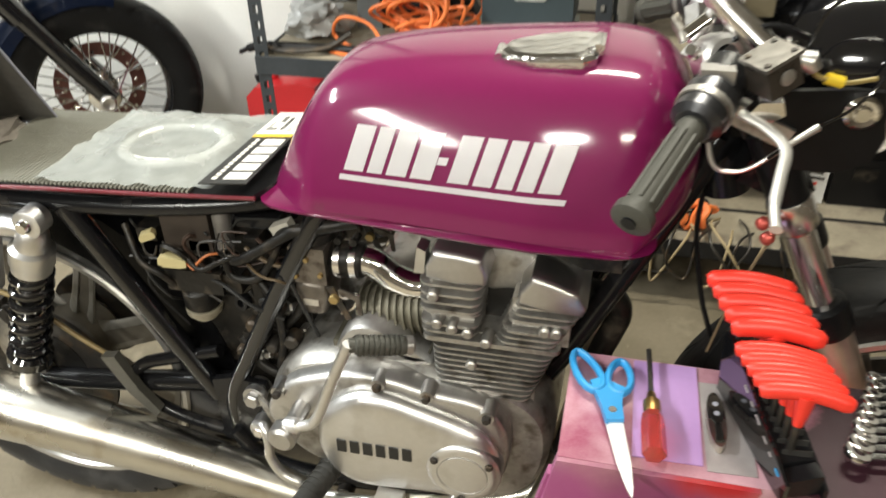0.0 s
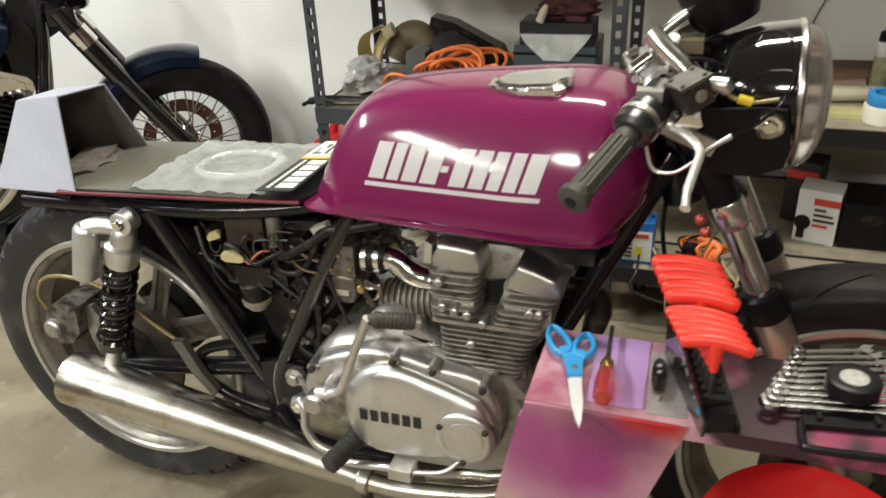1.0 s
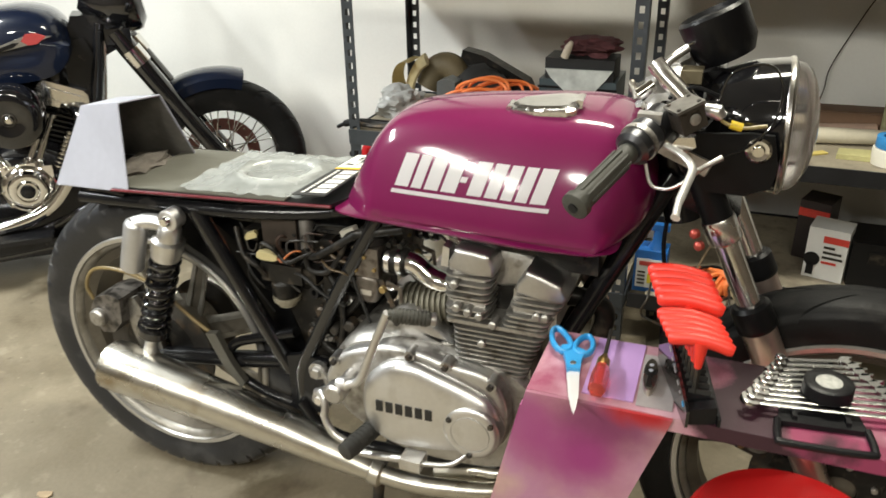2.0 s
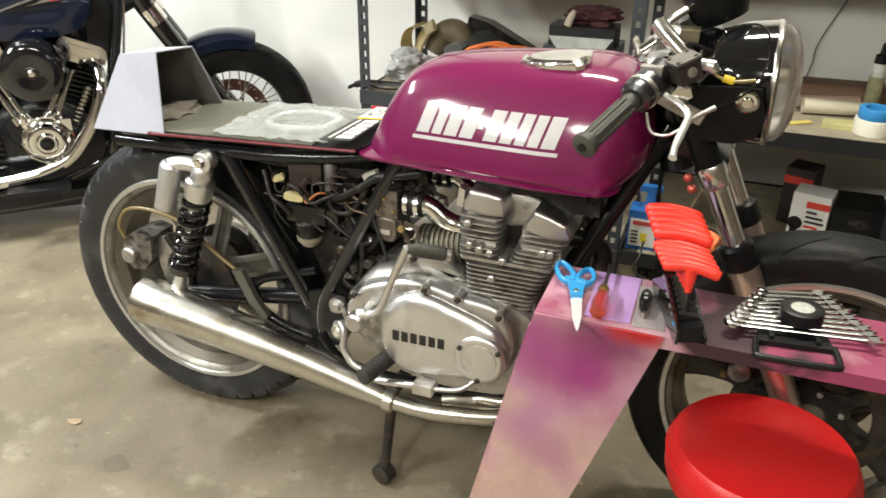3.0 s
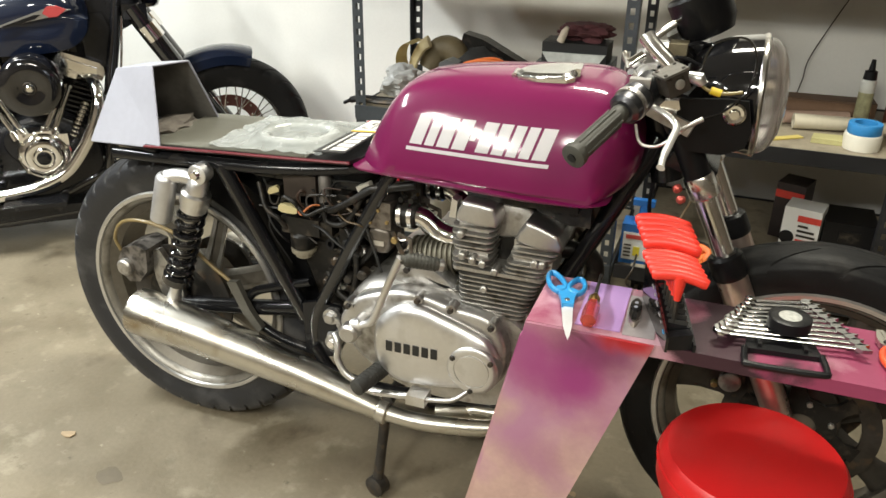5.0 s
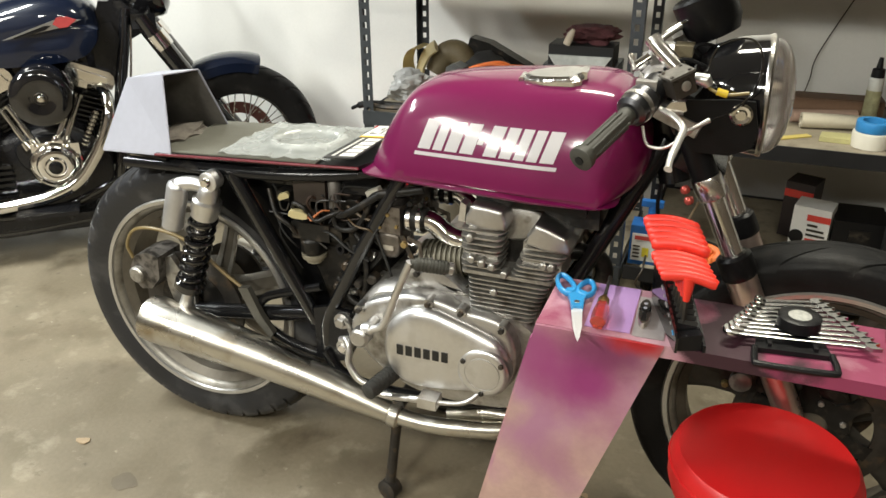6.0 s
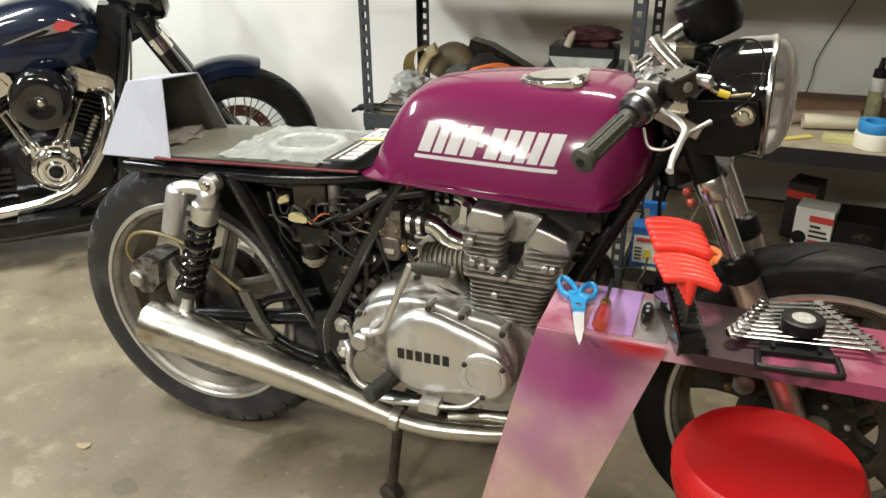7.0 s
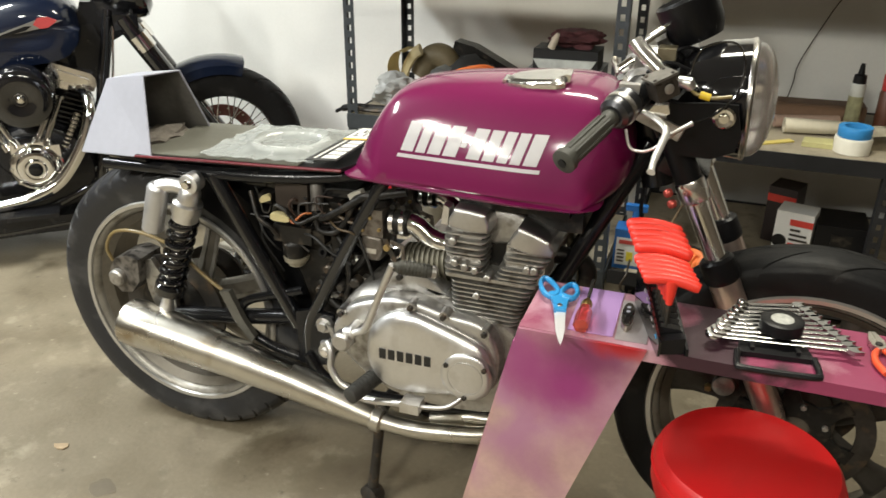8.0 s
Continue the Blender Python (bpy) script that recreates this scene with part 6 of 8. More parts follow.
    for x in (-0.034, 0.030):
        part("slot_bar", prism([(-0.055, 0.008), (0.088, 0.008), (0.088, 0.0135), (-0.055, 0.0135)], "x", x, x + 0.006), BLACK_PLASTIC, rk, bevel=0.001)
    part("carry_loop", sweep(spline([(-0.052, -0.058, 0.006), (-0.055, -0.095, 0.006), (-0.045, -0.104, 0.006), (0.045, -0.106, 0.006), (0.056, -0.096, 0.006), (0.055, -0.058, 0.006)], 5), 0.005, 8), BLACK_PLASTIC, rk)
    for i in range(10):
        half = 0.100 - 0.0060 * i
        y = -0.040 + 0.0132 * i
        w = thing("spanner", pose(1.276, -0.250, BT + 0.0155, 0, 0, 8) @ pose(0.0015 * (i % 3), y, 0, 0, 0, 0.9 * i), "chromed combination spanner held in the rack", "spanner", "spanners in the rack")
        part("shank", sweep([(-half + 0.01, 0, 0), (half - 0.01, 0, 0)], 0.0037, 8, flat=0.6), mat("satin_spanner_steel", (0.36, 0.36, 0.355), 0.24, 1.0, var=0.1, scale=40) if i == 0 else bpy.data.materials["satin_spanner_steel"], w)
        part("ring_end", lathe([(-0.0045, 0.0125 - 0.0006 * i), (-0.002, 0.0138 - 0.0006 * i), (0.002, 0.0138 - 0.0006 * i), (0.0045, 0.0125 - 0.0006 * i), (0.0045, 0.0065 - 0.0003 * i), (-0.0045, 0.0065 - 0.0003 * i)], (-half, 0, 0.002), (0.32, 0, 1), 20, closed=True), WORN_CHROME, w)
        part("open_end", prism([(half - 0.012, -0.004), (half - 0.004, -0.010), (half + 0.010, -0.008), (half + 0.003, -0.003), (half + 0.002, 0.003), (half + 0.010, 0.008), (half - 0.004, 0.010), (half - 0.012, 0.004)], "z", -0.003, 0.003), bpy.data.materials["satin_spanner_steel"], w, bevel=0.0012)
    # roll of black tape lying on the spanners
    tp = thing("tape_roll", pose(1.277, -0.258, BT + 0.020), "roll of black electrical tape lying flat", "tape roll")
    part("roll", lathe([(0, 0.030), (0.001, 0.0315), (0.018, 0.0315), (0.019, 0.030), (0.019, 0.017), (0, 0.017)], (0, 0, 0), (0, 0, 1), 40, closed=True), BLACK_PLASTIC, tp)
    part("core_label", lathe([(0.0, 0.0165), (0.0192, 0.0165), (0.0194, 0.0)], (0, 0, 0), (0, 0, 1), 32), mat("paper_label", (0.42, 0.42, 0.39), 0.6, var=0.45, scale=120), tp, "white printed label")
    # pliers
    p = thing("pliers", pose(1.418, -0.245, BT + 0.007, 0, 0, 10), "small pliers with orange-red handles", "pliers")
    orange = mat("orange_red_dip", (0.75, 0.09, 0.03), 0.35, var=0.05)
    for k in (-1, 1):
        part("handle", sweep(spline([(k * 0.004, 0.0, 0), (k * 0.012, -0.016, 0), (k * 0.016, -0.038, 0), (k * 0.011, -0.066, 0)], 5), [0.004] * 3 + [0.0052] * 12 + [0.0045], 10), orange, p)
        part("jaw", prism([(0.0, -0.006), (k * 0.010, 0.004), (k * 0.011, 0.022), (k * 0.005, 0.045), (0.0005 * k, 0.046)], "z", -0.004, 0.005), STEEL, p, bevel=0.001)
    part("pivot", lathe([(0.004, 0.006), (0.007, 0.005), (0.007, 0)], (0, 0.008, 0), (0, 0, 1), 12), IRON, p)


bench_things()


def stool():
    s = thing("stool", pose(1.27, -0.274, 0), "round stool with shiny red vinyl seat", "stool")
    red = mat("red_vinyl", (0.50, 0.009, 0.010), 0.38, var=0.06, scale=4, bump=0.12, bscale=300)
    z = 0.375
    part("seat", lathe([(z - 0.045, 0.0), (z - 0.045, 0.135), (z - 0.04, 0.144), (z - 0.02, 0.150), (z + 0.015, 0.150), (z + 0.030, 0.146), (z + 0.040, 0.138), (z + 0.046, 0.10), (z + 0.049, 0.05), (z + 0.050, 0)], (0, 0, 0), (0, 0, 1), 64), red, s, "padded red vinyl seat")
    part("piping", sweep([(0.1495 * math.cos(2 * math.pi * i / 64), 0.1495 * math.sin(2 * math.pi * i / 64), z + 0.012) for i in range(64)], 0.0035, 8, closed=True), red, s)
    part("column", rod((0, 0, 0.07), (0, 0, z - 0.045), 0.022, 20), CHROME, s)
    for i in range(5):
        a = 2 * math.pi * i / 5 + 0.3
        leg = part("foot", sweep([(0.02 * math.cos(a), 0.02 * math.sin(a), 0.085), (0.15 * math.cos(a), 0.15 * math.sin(a), 0.06)], [0.016, 0.011], 10), CHROME, s)
        part("caster", lathe([(-0.009, 0.02), (-0.006, 0.024), (0.006, 0.024), (0.009, 0.02)], (0.15 * math.cos(a), 0.15 * math.sin(a), 0.0245), (-math.sin(a), math.cos(a), 0), 18), BLACK_PLASTIC, leg)


stool()


def seat_parcel():
    """Clear plastic bag with a coiled hose and a printed header card, on the seat."""
    z = 0.7596
    t = thing("parts_bag", pose(0.30, -0.01, z, 0, -2.6, 0), "clear plastic parts bag with coiled hose and header card", "parts bag")
    bm = bmesh.new()
    g = []
    nx, ny = 26, 20
    for i in range(nx + 1):
        col = []
        for j in range(ny + 1):
            x, y = -0.155 + 0.27 * i / nx, -0.118 + 0.232 * j / ny
            x += 0.22 * (y + 0.118) * (0.25 if i else 0.25)
            r = math.hypot((x - 0.0) / 0.085, y / 0.075)
            h = 0.004 + 0.012 * math.exp(-((r - 0.95) / 0.22) ** 2) + 0.006 * noise.noise(Vector((x * 26, y * 26, 1))) + 0.004 * noise.noise(Vector((x * 70, y * 70, 4)))
            col.append(bm.verts.new((x, y, max(0.001, h))))
        g.append(col)
    for i in range(nx):
        for j in range(ny):
            bm.faces.new((g[i][j], g[i + 1][j], g[i + 1][j + 1], g[i][j + 1]))
    film = mat("plastic_film", (0.40, 0.42, 0.405), 0.25, var=0.2, scale=20, bump=0.3, bscale=40)
    film.node_tree.nodes["Principled BSDF"].inputs["Transmission Weight"].default_value = 0.1
    film.node_tree.nodes["Principled BSDF"].inputs["Alpha"].default_value = 0.62
    part("bag_film", bm, film, t, "milky clear plastic film")
    ring = [(0.0 + 0.078 * math.cos(a) + 0.002 * math.sin(5 * a), 0.066 * math.sin(a), 0.005 + 0.0015 * math.sin(3 * a)) for a in [2 * math.pi * i / 40 for i in range(40)]]
    hose = mat("white_hose", (0.72, 0.73, 0.7), 0.3, var=0.05)
    part("coiled_hose", sweep(ring, 0.005, 8, closed=True), hose, t, "white coiled hose")
    part("coiled_hose", sweep([(x * 0.9, y * 0.88, zz + 0.001) for x, y, zz in ring], 0.005, 8, closed=True), hose, t, "white coiled hose")
    # header card in black and white with a yellow band
    c = part("header_card", prism([(0.10, -0.118), (0.165, -0.112), (0.172, 0.112), (0.118, 0.108)], "z", 0.010, 0.0115), mat("card_black", (0.02, 0.02, 0.02), 0.4, var=0.1), t, "black printed header card", smooth=False)

    def on_card(u0, u1, v0, v1, material, name):
        def at(u, v):
            a, b = V(0.10, -0.118, 0).lerp(V(0.118, 0.108, 0), v), V(0.165, -0.112, 0).lerp(V(0.172, 0.112, 0), v)
            p = a.lerp(b, u)
            return p.x, p.y
        part(name, prism([at(u0, v0), at(u1, v0), at(u1, v1), at(u0, v1)], "z", 0.0117, 0.0121), material, c, smooth=False)

    wh = mat("print_white", (0.75, 0.74, 0.7), 0.45, var=0.04)
    ye = mat("print_yellow", (0.75, 0.48, 0.04), 0.45)
    on_card(0.0, 1.0, 0.62, 0.66, ye, "yellow_band")
    on_card(0.0, 1.0, 0.665, 1.0, wh, "white_panel")
    dk = mat("print_black", (0.02, 0.02, 0.02), 0.4)
    for k, (u0, u1, v0, v1) in enumerate(((0.12, 0.42, 0.72, 0.76), (0.12, 0.22, 0.76, 0.86), (0.5, 0.62, 0.72, 0.92), (0.3, 0.45, 0.84, 0.94), (0.72, 0.92, 0.70, 0.82), (0.78, 0.92, 0.86, 0.95))):
        on_card(u0, u1, v0, v1, dk, "printed_shape")
    for k in range(5):
        on_card(0.42, 0.92, 0.05 + 0.112 * k, 0.135 + 0.112 * k, wh, "printed_bar")
    for k in range(12):
        on_card(0.18, 0.28, 0.05 + 0.046 * k, 0.08 + 0.046 * k, wh, "printed_bar")


seat_parcel()


# ---- the shelves along the wall ----
def perforated_post(x, y, h, parent, sx, sy, material=None):
    """A slotted steel angle: two flanges with keyhole slots cut through the front one."""
    bm = bmesh.new()
    w, th, step = 0.034, 0.0025, 0.038
    n = int(h / step)
    xs = [0, 0.0105, 0.0235, w]
    for k in range(n):
        z0, z1, z2, z3 = k * step, k * step + 0.010, k * step + 0.028, (k + 1) * step
        for i in range(3):
            for a, b in ((z0, z1), (z1, z2), (z2, z3)):
                if i == 1 and a == z1:
                    continue
                box((x + sx * xs[i] if sx > 0 else x - xs[i + 1], y - th / 2, a), (x + xs[i + 1] if sx > 0 else x - xs[i], y + th / 2, b), bm)
    box((x - th / 2, min(y, y + sy * w), 0), (x + th / 2, max(y, y + sy * w), n * step), bm)
    bmesh.ops.remove_doubles(bm, verts=bm.verts, dist=0.0002)
    return part("post", bm, material or SHELF_STEEL, parent, "slotted blue-grey steel post", smooth=False)


def shelf_unit(x0, x1, y0, y1, h, decks, label, mats):
    t = thing("shelving_unit", pose(0, 0, 0), label, "shelving")
    for x, sx in ((x0, 1), (x1, -1)):
        for y, sy in ((y0, 1), (y1, -1)):
            perforated_post(x, y, h, t, sx, sy, mats[0])
    for z in decks:
        d = part("deck", box((x0 + 0.006, y0 + 0.006, z - 0.012), (x1 - 0.006, y1 - 0.006, z)), mats[1], t, smooth=False, bevel=0.001)
        for y in (y0 - 0.004, y1 + 0.004):
            part("deck_rail", box((x0, y - 0.003, z - 0.042), (x1, y + 0.003, z + 0.004)), mats[0], d, smooth=False, bevel=0.001)
        for x in (x0 - 0.003, x1 + 0.003):
            part("deck_rail", box((x - 0.002, y0, z - 0.04), (x + 0.002, y1, z)), mats[0], d, smooth=False)
    return t


DECK = mat("dusty_deck", (0.27, 0.235, 0.175), 0.7, var=0.25, scale=10, bump=0.2, dirt=(0.16, 0.13, 0.1))
BENCH_STEEL = mat("black_bench_steel", (0.02, 0.02, 0.022), 0.45, 0.3, var=0.2)
SZ = 0.585
shelf_unit(0.02, 0.872, 0.815, 1.30, 1.86, (0.17, SZ, 1.05), "slotted steel shelving unit stacked with workshop clutter", (SHELF_STEEL, DECK))
# unseen sheet, added and shaped only to throw shade on the wall behind
notched = [(-0.25, 0.856), (0.86, 0.856), (0.86, 1.26), (0.83, 1.26), (0.83, 1.31), (0.86, 1.31), (0.86, 1.45), (-0.25, 1.45), (-0.25, 1.31), (0.06, 1.31), (0.06, 1.26), (-0.25, 1.26)]
solo("shading_sheet", prism(notched, "z", 1.0505, 1.0625), mat("plywood", (0.33, 0.23, 0.13), 0.7, var=0.25, scale=14, bump=0.2), "unseen plywood sheet on the upper shelf, added to shade the wall", "plywood sheet", smooth=False)
# shelf out of view, its depth set to keep the right wall in shade
up = thing("unseen_wall_shelf", pose(0, 0, 0), "unseen dark wall shelf on brackets that shades the wall below", "shelf")
part("board", box((0.885, 1.06, 1.015), (2.4, 1.612, 1.04)), BENCH_STEEL, up, smooth=False, bevel=0.002)
for bx in (1.0, 2.3):
    part("bracket", prism([(1.30, 1.014), (1.615, 1.014), (1.615, 0.90), (1.60, 0.90), (1.595, 0.995), (1.30, 1.006)], "x", bx - 0.012, bx + 0.012), BENCH_STEEL, up, smooth=False)
low = shelf_unit(0.925, 2.35, 1.0, 1.56, 0.60, (0.175, 0.548), "long low black steel bench with a dusty top", (BENCH_STEEL, DECK))
perforated_post(1.60, 0.990, 0.55, low, 1, 1, BENCH_STEEL)
front_deck = part("deck", box((0.931, 0.806, 0.163), (2.344, 0.990, 0.175)), DECK, low, smooth=False, bevel=0.001)
part("deck_rail", box((0.885, 0.799, 0.143), (2.35, 0.805, 0.188)), BENCH_STEEL, front_deck, smooth=False, bevel=0.001)
perforated_post(2.335, 0.806, 0.20, low, 1, 1, BENCH_STEEL)


def shelf_clutter():
    rng = random.Random(21)
    # tangled orange cord
    cord = mat("orange_cord", (0.80, 0.20, 0.05), 0.5, var=0.08, bump=0.1)
    t = thing("extension_cord", pose(0.425, 0.97, SZ), "tangled coil of orange extension cord on the shelf", "extension cord")
    for i in range(15):
        pts, c = [], V(rng.uniform(-0.05, 0.05), rng.uniform(-0.07, 0.07), 0.02 + 0.005 * i)
        a0, w, h = rng.uniform(0, 6.28), rng.uniform(0.05, 0.085), rng.uniform(0.03, 0.075)
        tilt = rng.uniform(-0.5, 0.5)
        for k in range(12):
            a = a0 + 2 * math.pi * k / 12
            pts.append((c.x + w * math.cos(a), c.y + 0.05 * math.cos(a) * tilt + 0.025 * math.sin(2 * a), max(0.006, (c.z + h + h * math.sin(a) * 0.95) * 0.74)))
        part("cord_loop", sweep(spline(pts, 4, True), 0.0048, 7, closed=True), cord, t)
    for pts in ([(-0.06, -0.08, 0.01), (-0.15, -0.09, 0.006), (-0.235, -0.05, 0.03), (-0.2, -0.08, 0.085), (-0.13, -0.08, 0.07), (-0.10, -0.10, 0.02), (-0.17, -0.12, 0.006), (-0.24, -0.1, 0.006)],
                [(0.05, -0.02, 0.10), (0.10, -0.04, 0.11), (0.09, -0.03, 0.06), (0.14, 0.0, 0.02)]):
        part("cord_loop", sweep(spline(pts, 6), 0.0048, 7), cord, t)
    # crumpled grey plastic sheet
    bm = blob((0, 0, 0.045), (0.075, 0.07, 0.05), 9, 0.55, 4)
    solo("crumpled_sheet", bm, mat("grey_film", (0.38, 0.38, 0.37), 0.35, var=0.3, scale=30, bump=0.9, bscale=45), "crumpled grey plastic sheet on the shelf", "plastic sheet", pose(0.115, 1.0, SZ + 0.001))
    # yellow hearing guard and a dark drum
    yel = mat("mustard_plastic", (0.50, 0.40, 0.17), 0.45, var=0.12)
    g = thing("face_guard", pose(0.075, 1.16, SZ), "mustard yellow curved guard standing upright", "guard")
    arc = [(0.045 * math.cos(radians(a)), 0, 0.085 + 0.062 * math.sin(radians(a))) for a in range(70, 260, 14)]
    bm = bmesh.new()
    rows = [[bm.verts.new((p[0], y, p[2])) for y in (-0.05, -0.02, 0.02, 0.05)] for p in arc]
    for p, q in zip(rows, rows[1:]):
        for i in range(3):
            bm.faces.new((p[i], p[i + 1], q[i + 1], q[i]))
    bmesh.ops.solidify(bm, geom=bm.faces[:], thickness=0.006)
    part("shell", bm, yel, g)
    part("clip", box((-0.05, -0.045, 0.0), (-0.03, 0.02, 0.03)), GREASE, g, bevel=0.004)
    d = thing("dust_pipe", pose(0.155, 1.18, SZ), "dark brown curved hose elbow with tan lip", "pipe elbow")
    part("elbow", sweep(spline([(-0.03, 0.02, 0.05), (0.0, 0.03, 0.11), (0.05, 0.03, 0.115), (0.085, 0.03, 0.05)], 6), 0.045, 22), mat("brown_rubber", (0.14, 0.11, 0.06), 0.6, var=0.3), d)
    part("lip", sweep(spline([(-0.085, -0.02, 0.004), (-0.078, -0.02, 0.07), (-0.05, -0.02, 0.125), (-0.02, -0.02, 0.15)], 5), 0.012, 10, flat=2.2), mat("tan_lip", (0.45, 0.37, 0.2), 0.5), d)
    # grey tin, dark bag, long black part
    solo("grey_tin", prism([(-0.035, 0.0), (0.035, 0.0), (0.03, 0.10), (0.0, 0.112), (-0.03, 0.10)], "y", -0.03, 0.03), mat("grey_tin", (0.16, 0.17, 0.17), 0.4, 0.4, var=0.25), "small grey metal tin on the shelf", "tin", pose(0.235, 1.10, SZ), bevel=0.004)
    solo("dark_pouch", blob((0, 0, 0.06), (0.09, 0.07, 0.062), 4, 0.35, 3), mat("black_cloth", (0.02, 0.02, 0.02), 0.85, var=0.4, bump=0.5), "soft black tool pouch on the shelf", "pouch", pose(0.315, 1.17, SZ + 0.008))
    solo("black_bracket", prism([(-0.11, 0.10), (-0.09, 0.175), (-0.02, 0.16), (0.13, 0.085), (0.17, 0.0), (-0.09, 0.0)], "y", -0.03, 0.03), GREASE, "long black steel bracket leaning on the shelf", "bracket", pose(0.33, 1.245, SZ), bevel=0.006)
    solo("black_rod", sweep(spline([(-0.09, -0.02, 0.012), (0.0, -0.05, 0.014), (0.10, -0.03, 0.02), (0.16, 0.0, 0.05)], 6), 0.008, 8), IRON, "bent dark metal rod on the shelf", "rod", pose(0.09, 0.88, SZ))
    solo("wiper_blade", sweep(spline([(-0.115, 0.0, -0.012), (-0.085, 0.0, 0.002), (-0.04, 0.0, 0.012), (0.05, 0.0, 0.014), (0.30, 0.0, 0.014)], 6), [0.001] + [0.006] * 5 + [0.011] * 19, 8), BLACK_PLASTIC, "black curved plastic strip sticking out over the shelf end", "plastic strip", pose(0.06, 0.87, SZ - 0.002))
    # two stacked tool cases with a bag and a cloth on top
    grey = mat("grey_case", (0.28, 0.31, 0.28), 0.5, var=0.1)
    c = thing("tool_case", pose(0.655, 1.02, SZ), "grey-green plastic tool case with latches", "tool case")
    part("body", box((-0.13, -0.10, 0), (0.13, 0.10, 0.05)), grey, c, bevel=0.008)
    part("carry_handle", sweep(spline([(-0.10, -0.105, 0.055), (-0.09, -0.125, 0.06), (0.09, -0.125, 0.06), (0.10, -0.105, 0.055)], 5), 0.008, 10), grey, c)
    for i in range(7):
        part("latch", box((-0.09 + 0.027 * i, -0.106, 0.018), (-0.076 + 0.027 * i, -0.1005, 0.042)), ALU, c, bevel=0.002)
    c2 = thing("tool_box", pose(0.66, 1.10, SZ + 0.051), "dark blue-grey plastic tool box on another case", "tool box")
    part("body", box((-0.11, -0.085, 0), (0.115, 0.085, 0.097)), mat("slate_plastic", (0.055, 0.075, 0.085), 0.45, var=0.1), c2, bevel=0.008)
    part("lid_edge", box((-0.113, -0.088, 0.072), (0.118, -0.084, 0.078)), BLACK_PLASTIC, c2, bevel=0.001)
    b = thing("tool_bag", pose(0.665, 1.07, SZ + 0.149), "black bag with a silver flap", "bag")
    part("bag", moved(box((-0.10, -0.05, 0), (0.10, 0.06, 0.06)), pose(0, 0, 0)), mat("black_nylon", (0.015, 0.015, 0.016), 0.7, var=0.3, bump=0.4), b, bevel=0.015)
    part("flap", prism([(-0.098, 0.030), (0.098, 0.033), (0.080, 0.006), (0.04, -0.040), (-0.03, -0.040), (-0.080, 0.004)], "y", -0.060, -0.052), mat("silver_film", (0.68, 0.71, 0.69), 0.35, 0.3, var=0.25, scale=20, bump=0.6, bscale=40), b, "crinkled silver flap", bevel=0.002)
    bm = blob((0, 0, 0.02), (0.085, 0.06, 0.028), 14, 0.5, 4)
    solo("maroon_rag", bm, mat("maroon_cloth", (0.10, 0.035, 0.04), 0.9, var=0.35, bump=0.7, bscale=70), "crumpled maroon rag draped over a bag", "rag", pose(0.69, 1.09, SZ + 0.215))
    solo("glue_nozzle", sweep([(0, 0, 0), (0.012, -0.004, 0.03), (0.02, -0.006, 0.045)], [0.012, 0.011, 0.006], 12), mat("ivory_plastic", (0.62, 0.55, 0.45), 0.4), "ivory plastic nozzle lying on the rag", "nozzle", pose(0.622, 1.015, SZ + 0.214))
    # jugs and cords on the lower deck
    j = thing("oil_jug", pose(0.935, 0.89, 0.0), "blue plastic jug with white and yellow label", "jug")
    blue = mat("blue_jug", (0.02, 0.13, 0.42), 0.35, var=0.08)
    z = 0.171
    part("body", box((-0.045, -0.035, z), (0.045, 0.035, z + 0.13)), blue, j, bevel=0.01)
    part("neck", sweep([(0.012, 0, z + 0.125), (0.012, 0, z + 0.15), (0.012, 0, z + 0.185)], [0.03, 0.016, 0.014], 14), blue, j)
    part("trigger", moved(box((-0.035, -0.012, 0), (0.03, 0.012, 0.018)), pose(0.012, 0, z + 0.185)), blue, j, bevel=0.005)
    l = part("label", box((-0.038, -0.0372, z + 0.015), (0.04, -0.0355, z + 0.105)), mat("label_white", (0.7, 0.71, 0.7), 0.5, var=0.1, scale=40), j, smooth=False)
    part("label_mark", box((-0.005, -0.0385, z + 0.03), (0.015, -0.0376, z + 0.06)), mat("label_yellow", (0.75, 0.62, 0.05), 0.5), l, smooth=False)
    part("label_mark", box((-0.03, -0.0385, z + 0.085), (0.03, -0.0376, z + 0.098)), mat("label_red", (0.5, 0.06, 0.05), 0.5), l, smooth=False)
    for k in range(4):
        part("label_bar", box((-0.033, -0.0384, z + 0.025 + 0.012 * k), (-0.012, -0.0376, z + 0.030 + 0.012 * k)), IRON, l, smooth=False)
    o = thing("orange_strap", pose(1.11, 0.90, 0.1762), "bundle of orange strap and dark cords on the low shelf", "strap")
    for i in range(8):
        k0, tall = rng.uniform(0, 6.28), rng.uniform(0.04, 0.07)
        loop = [((0.038 + 0.012 * math.sin(3 * a + k0)) * math.cos(a) + 0.006 * (i - 4), 0.03 * math.sin(a + k0), 0.012 + tall * (0.5 + 0.5 * math.sin(a)) + 0.006 * math.cos(2 * a + k0)) for a in [2 * math.pi * k / 10 for k in range(10)]]
        part("strap_loop", sweep(spline(loop, 4, True), 0.0065 if i % 2 else 0.004, 8, closed=True, flat=1.5 if i % 2 else 1.0), cord if i % 2 else BLACK_PLASTIC, o)
    part("strap_ratchet", box((-0.055, -0.02, 0.0), (-0.015, 0.02, 0.05)), BLACK_PLASTIC, o, bevel=0.006)
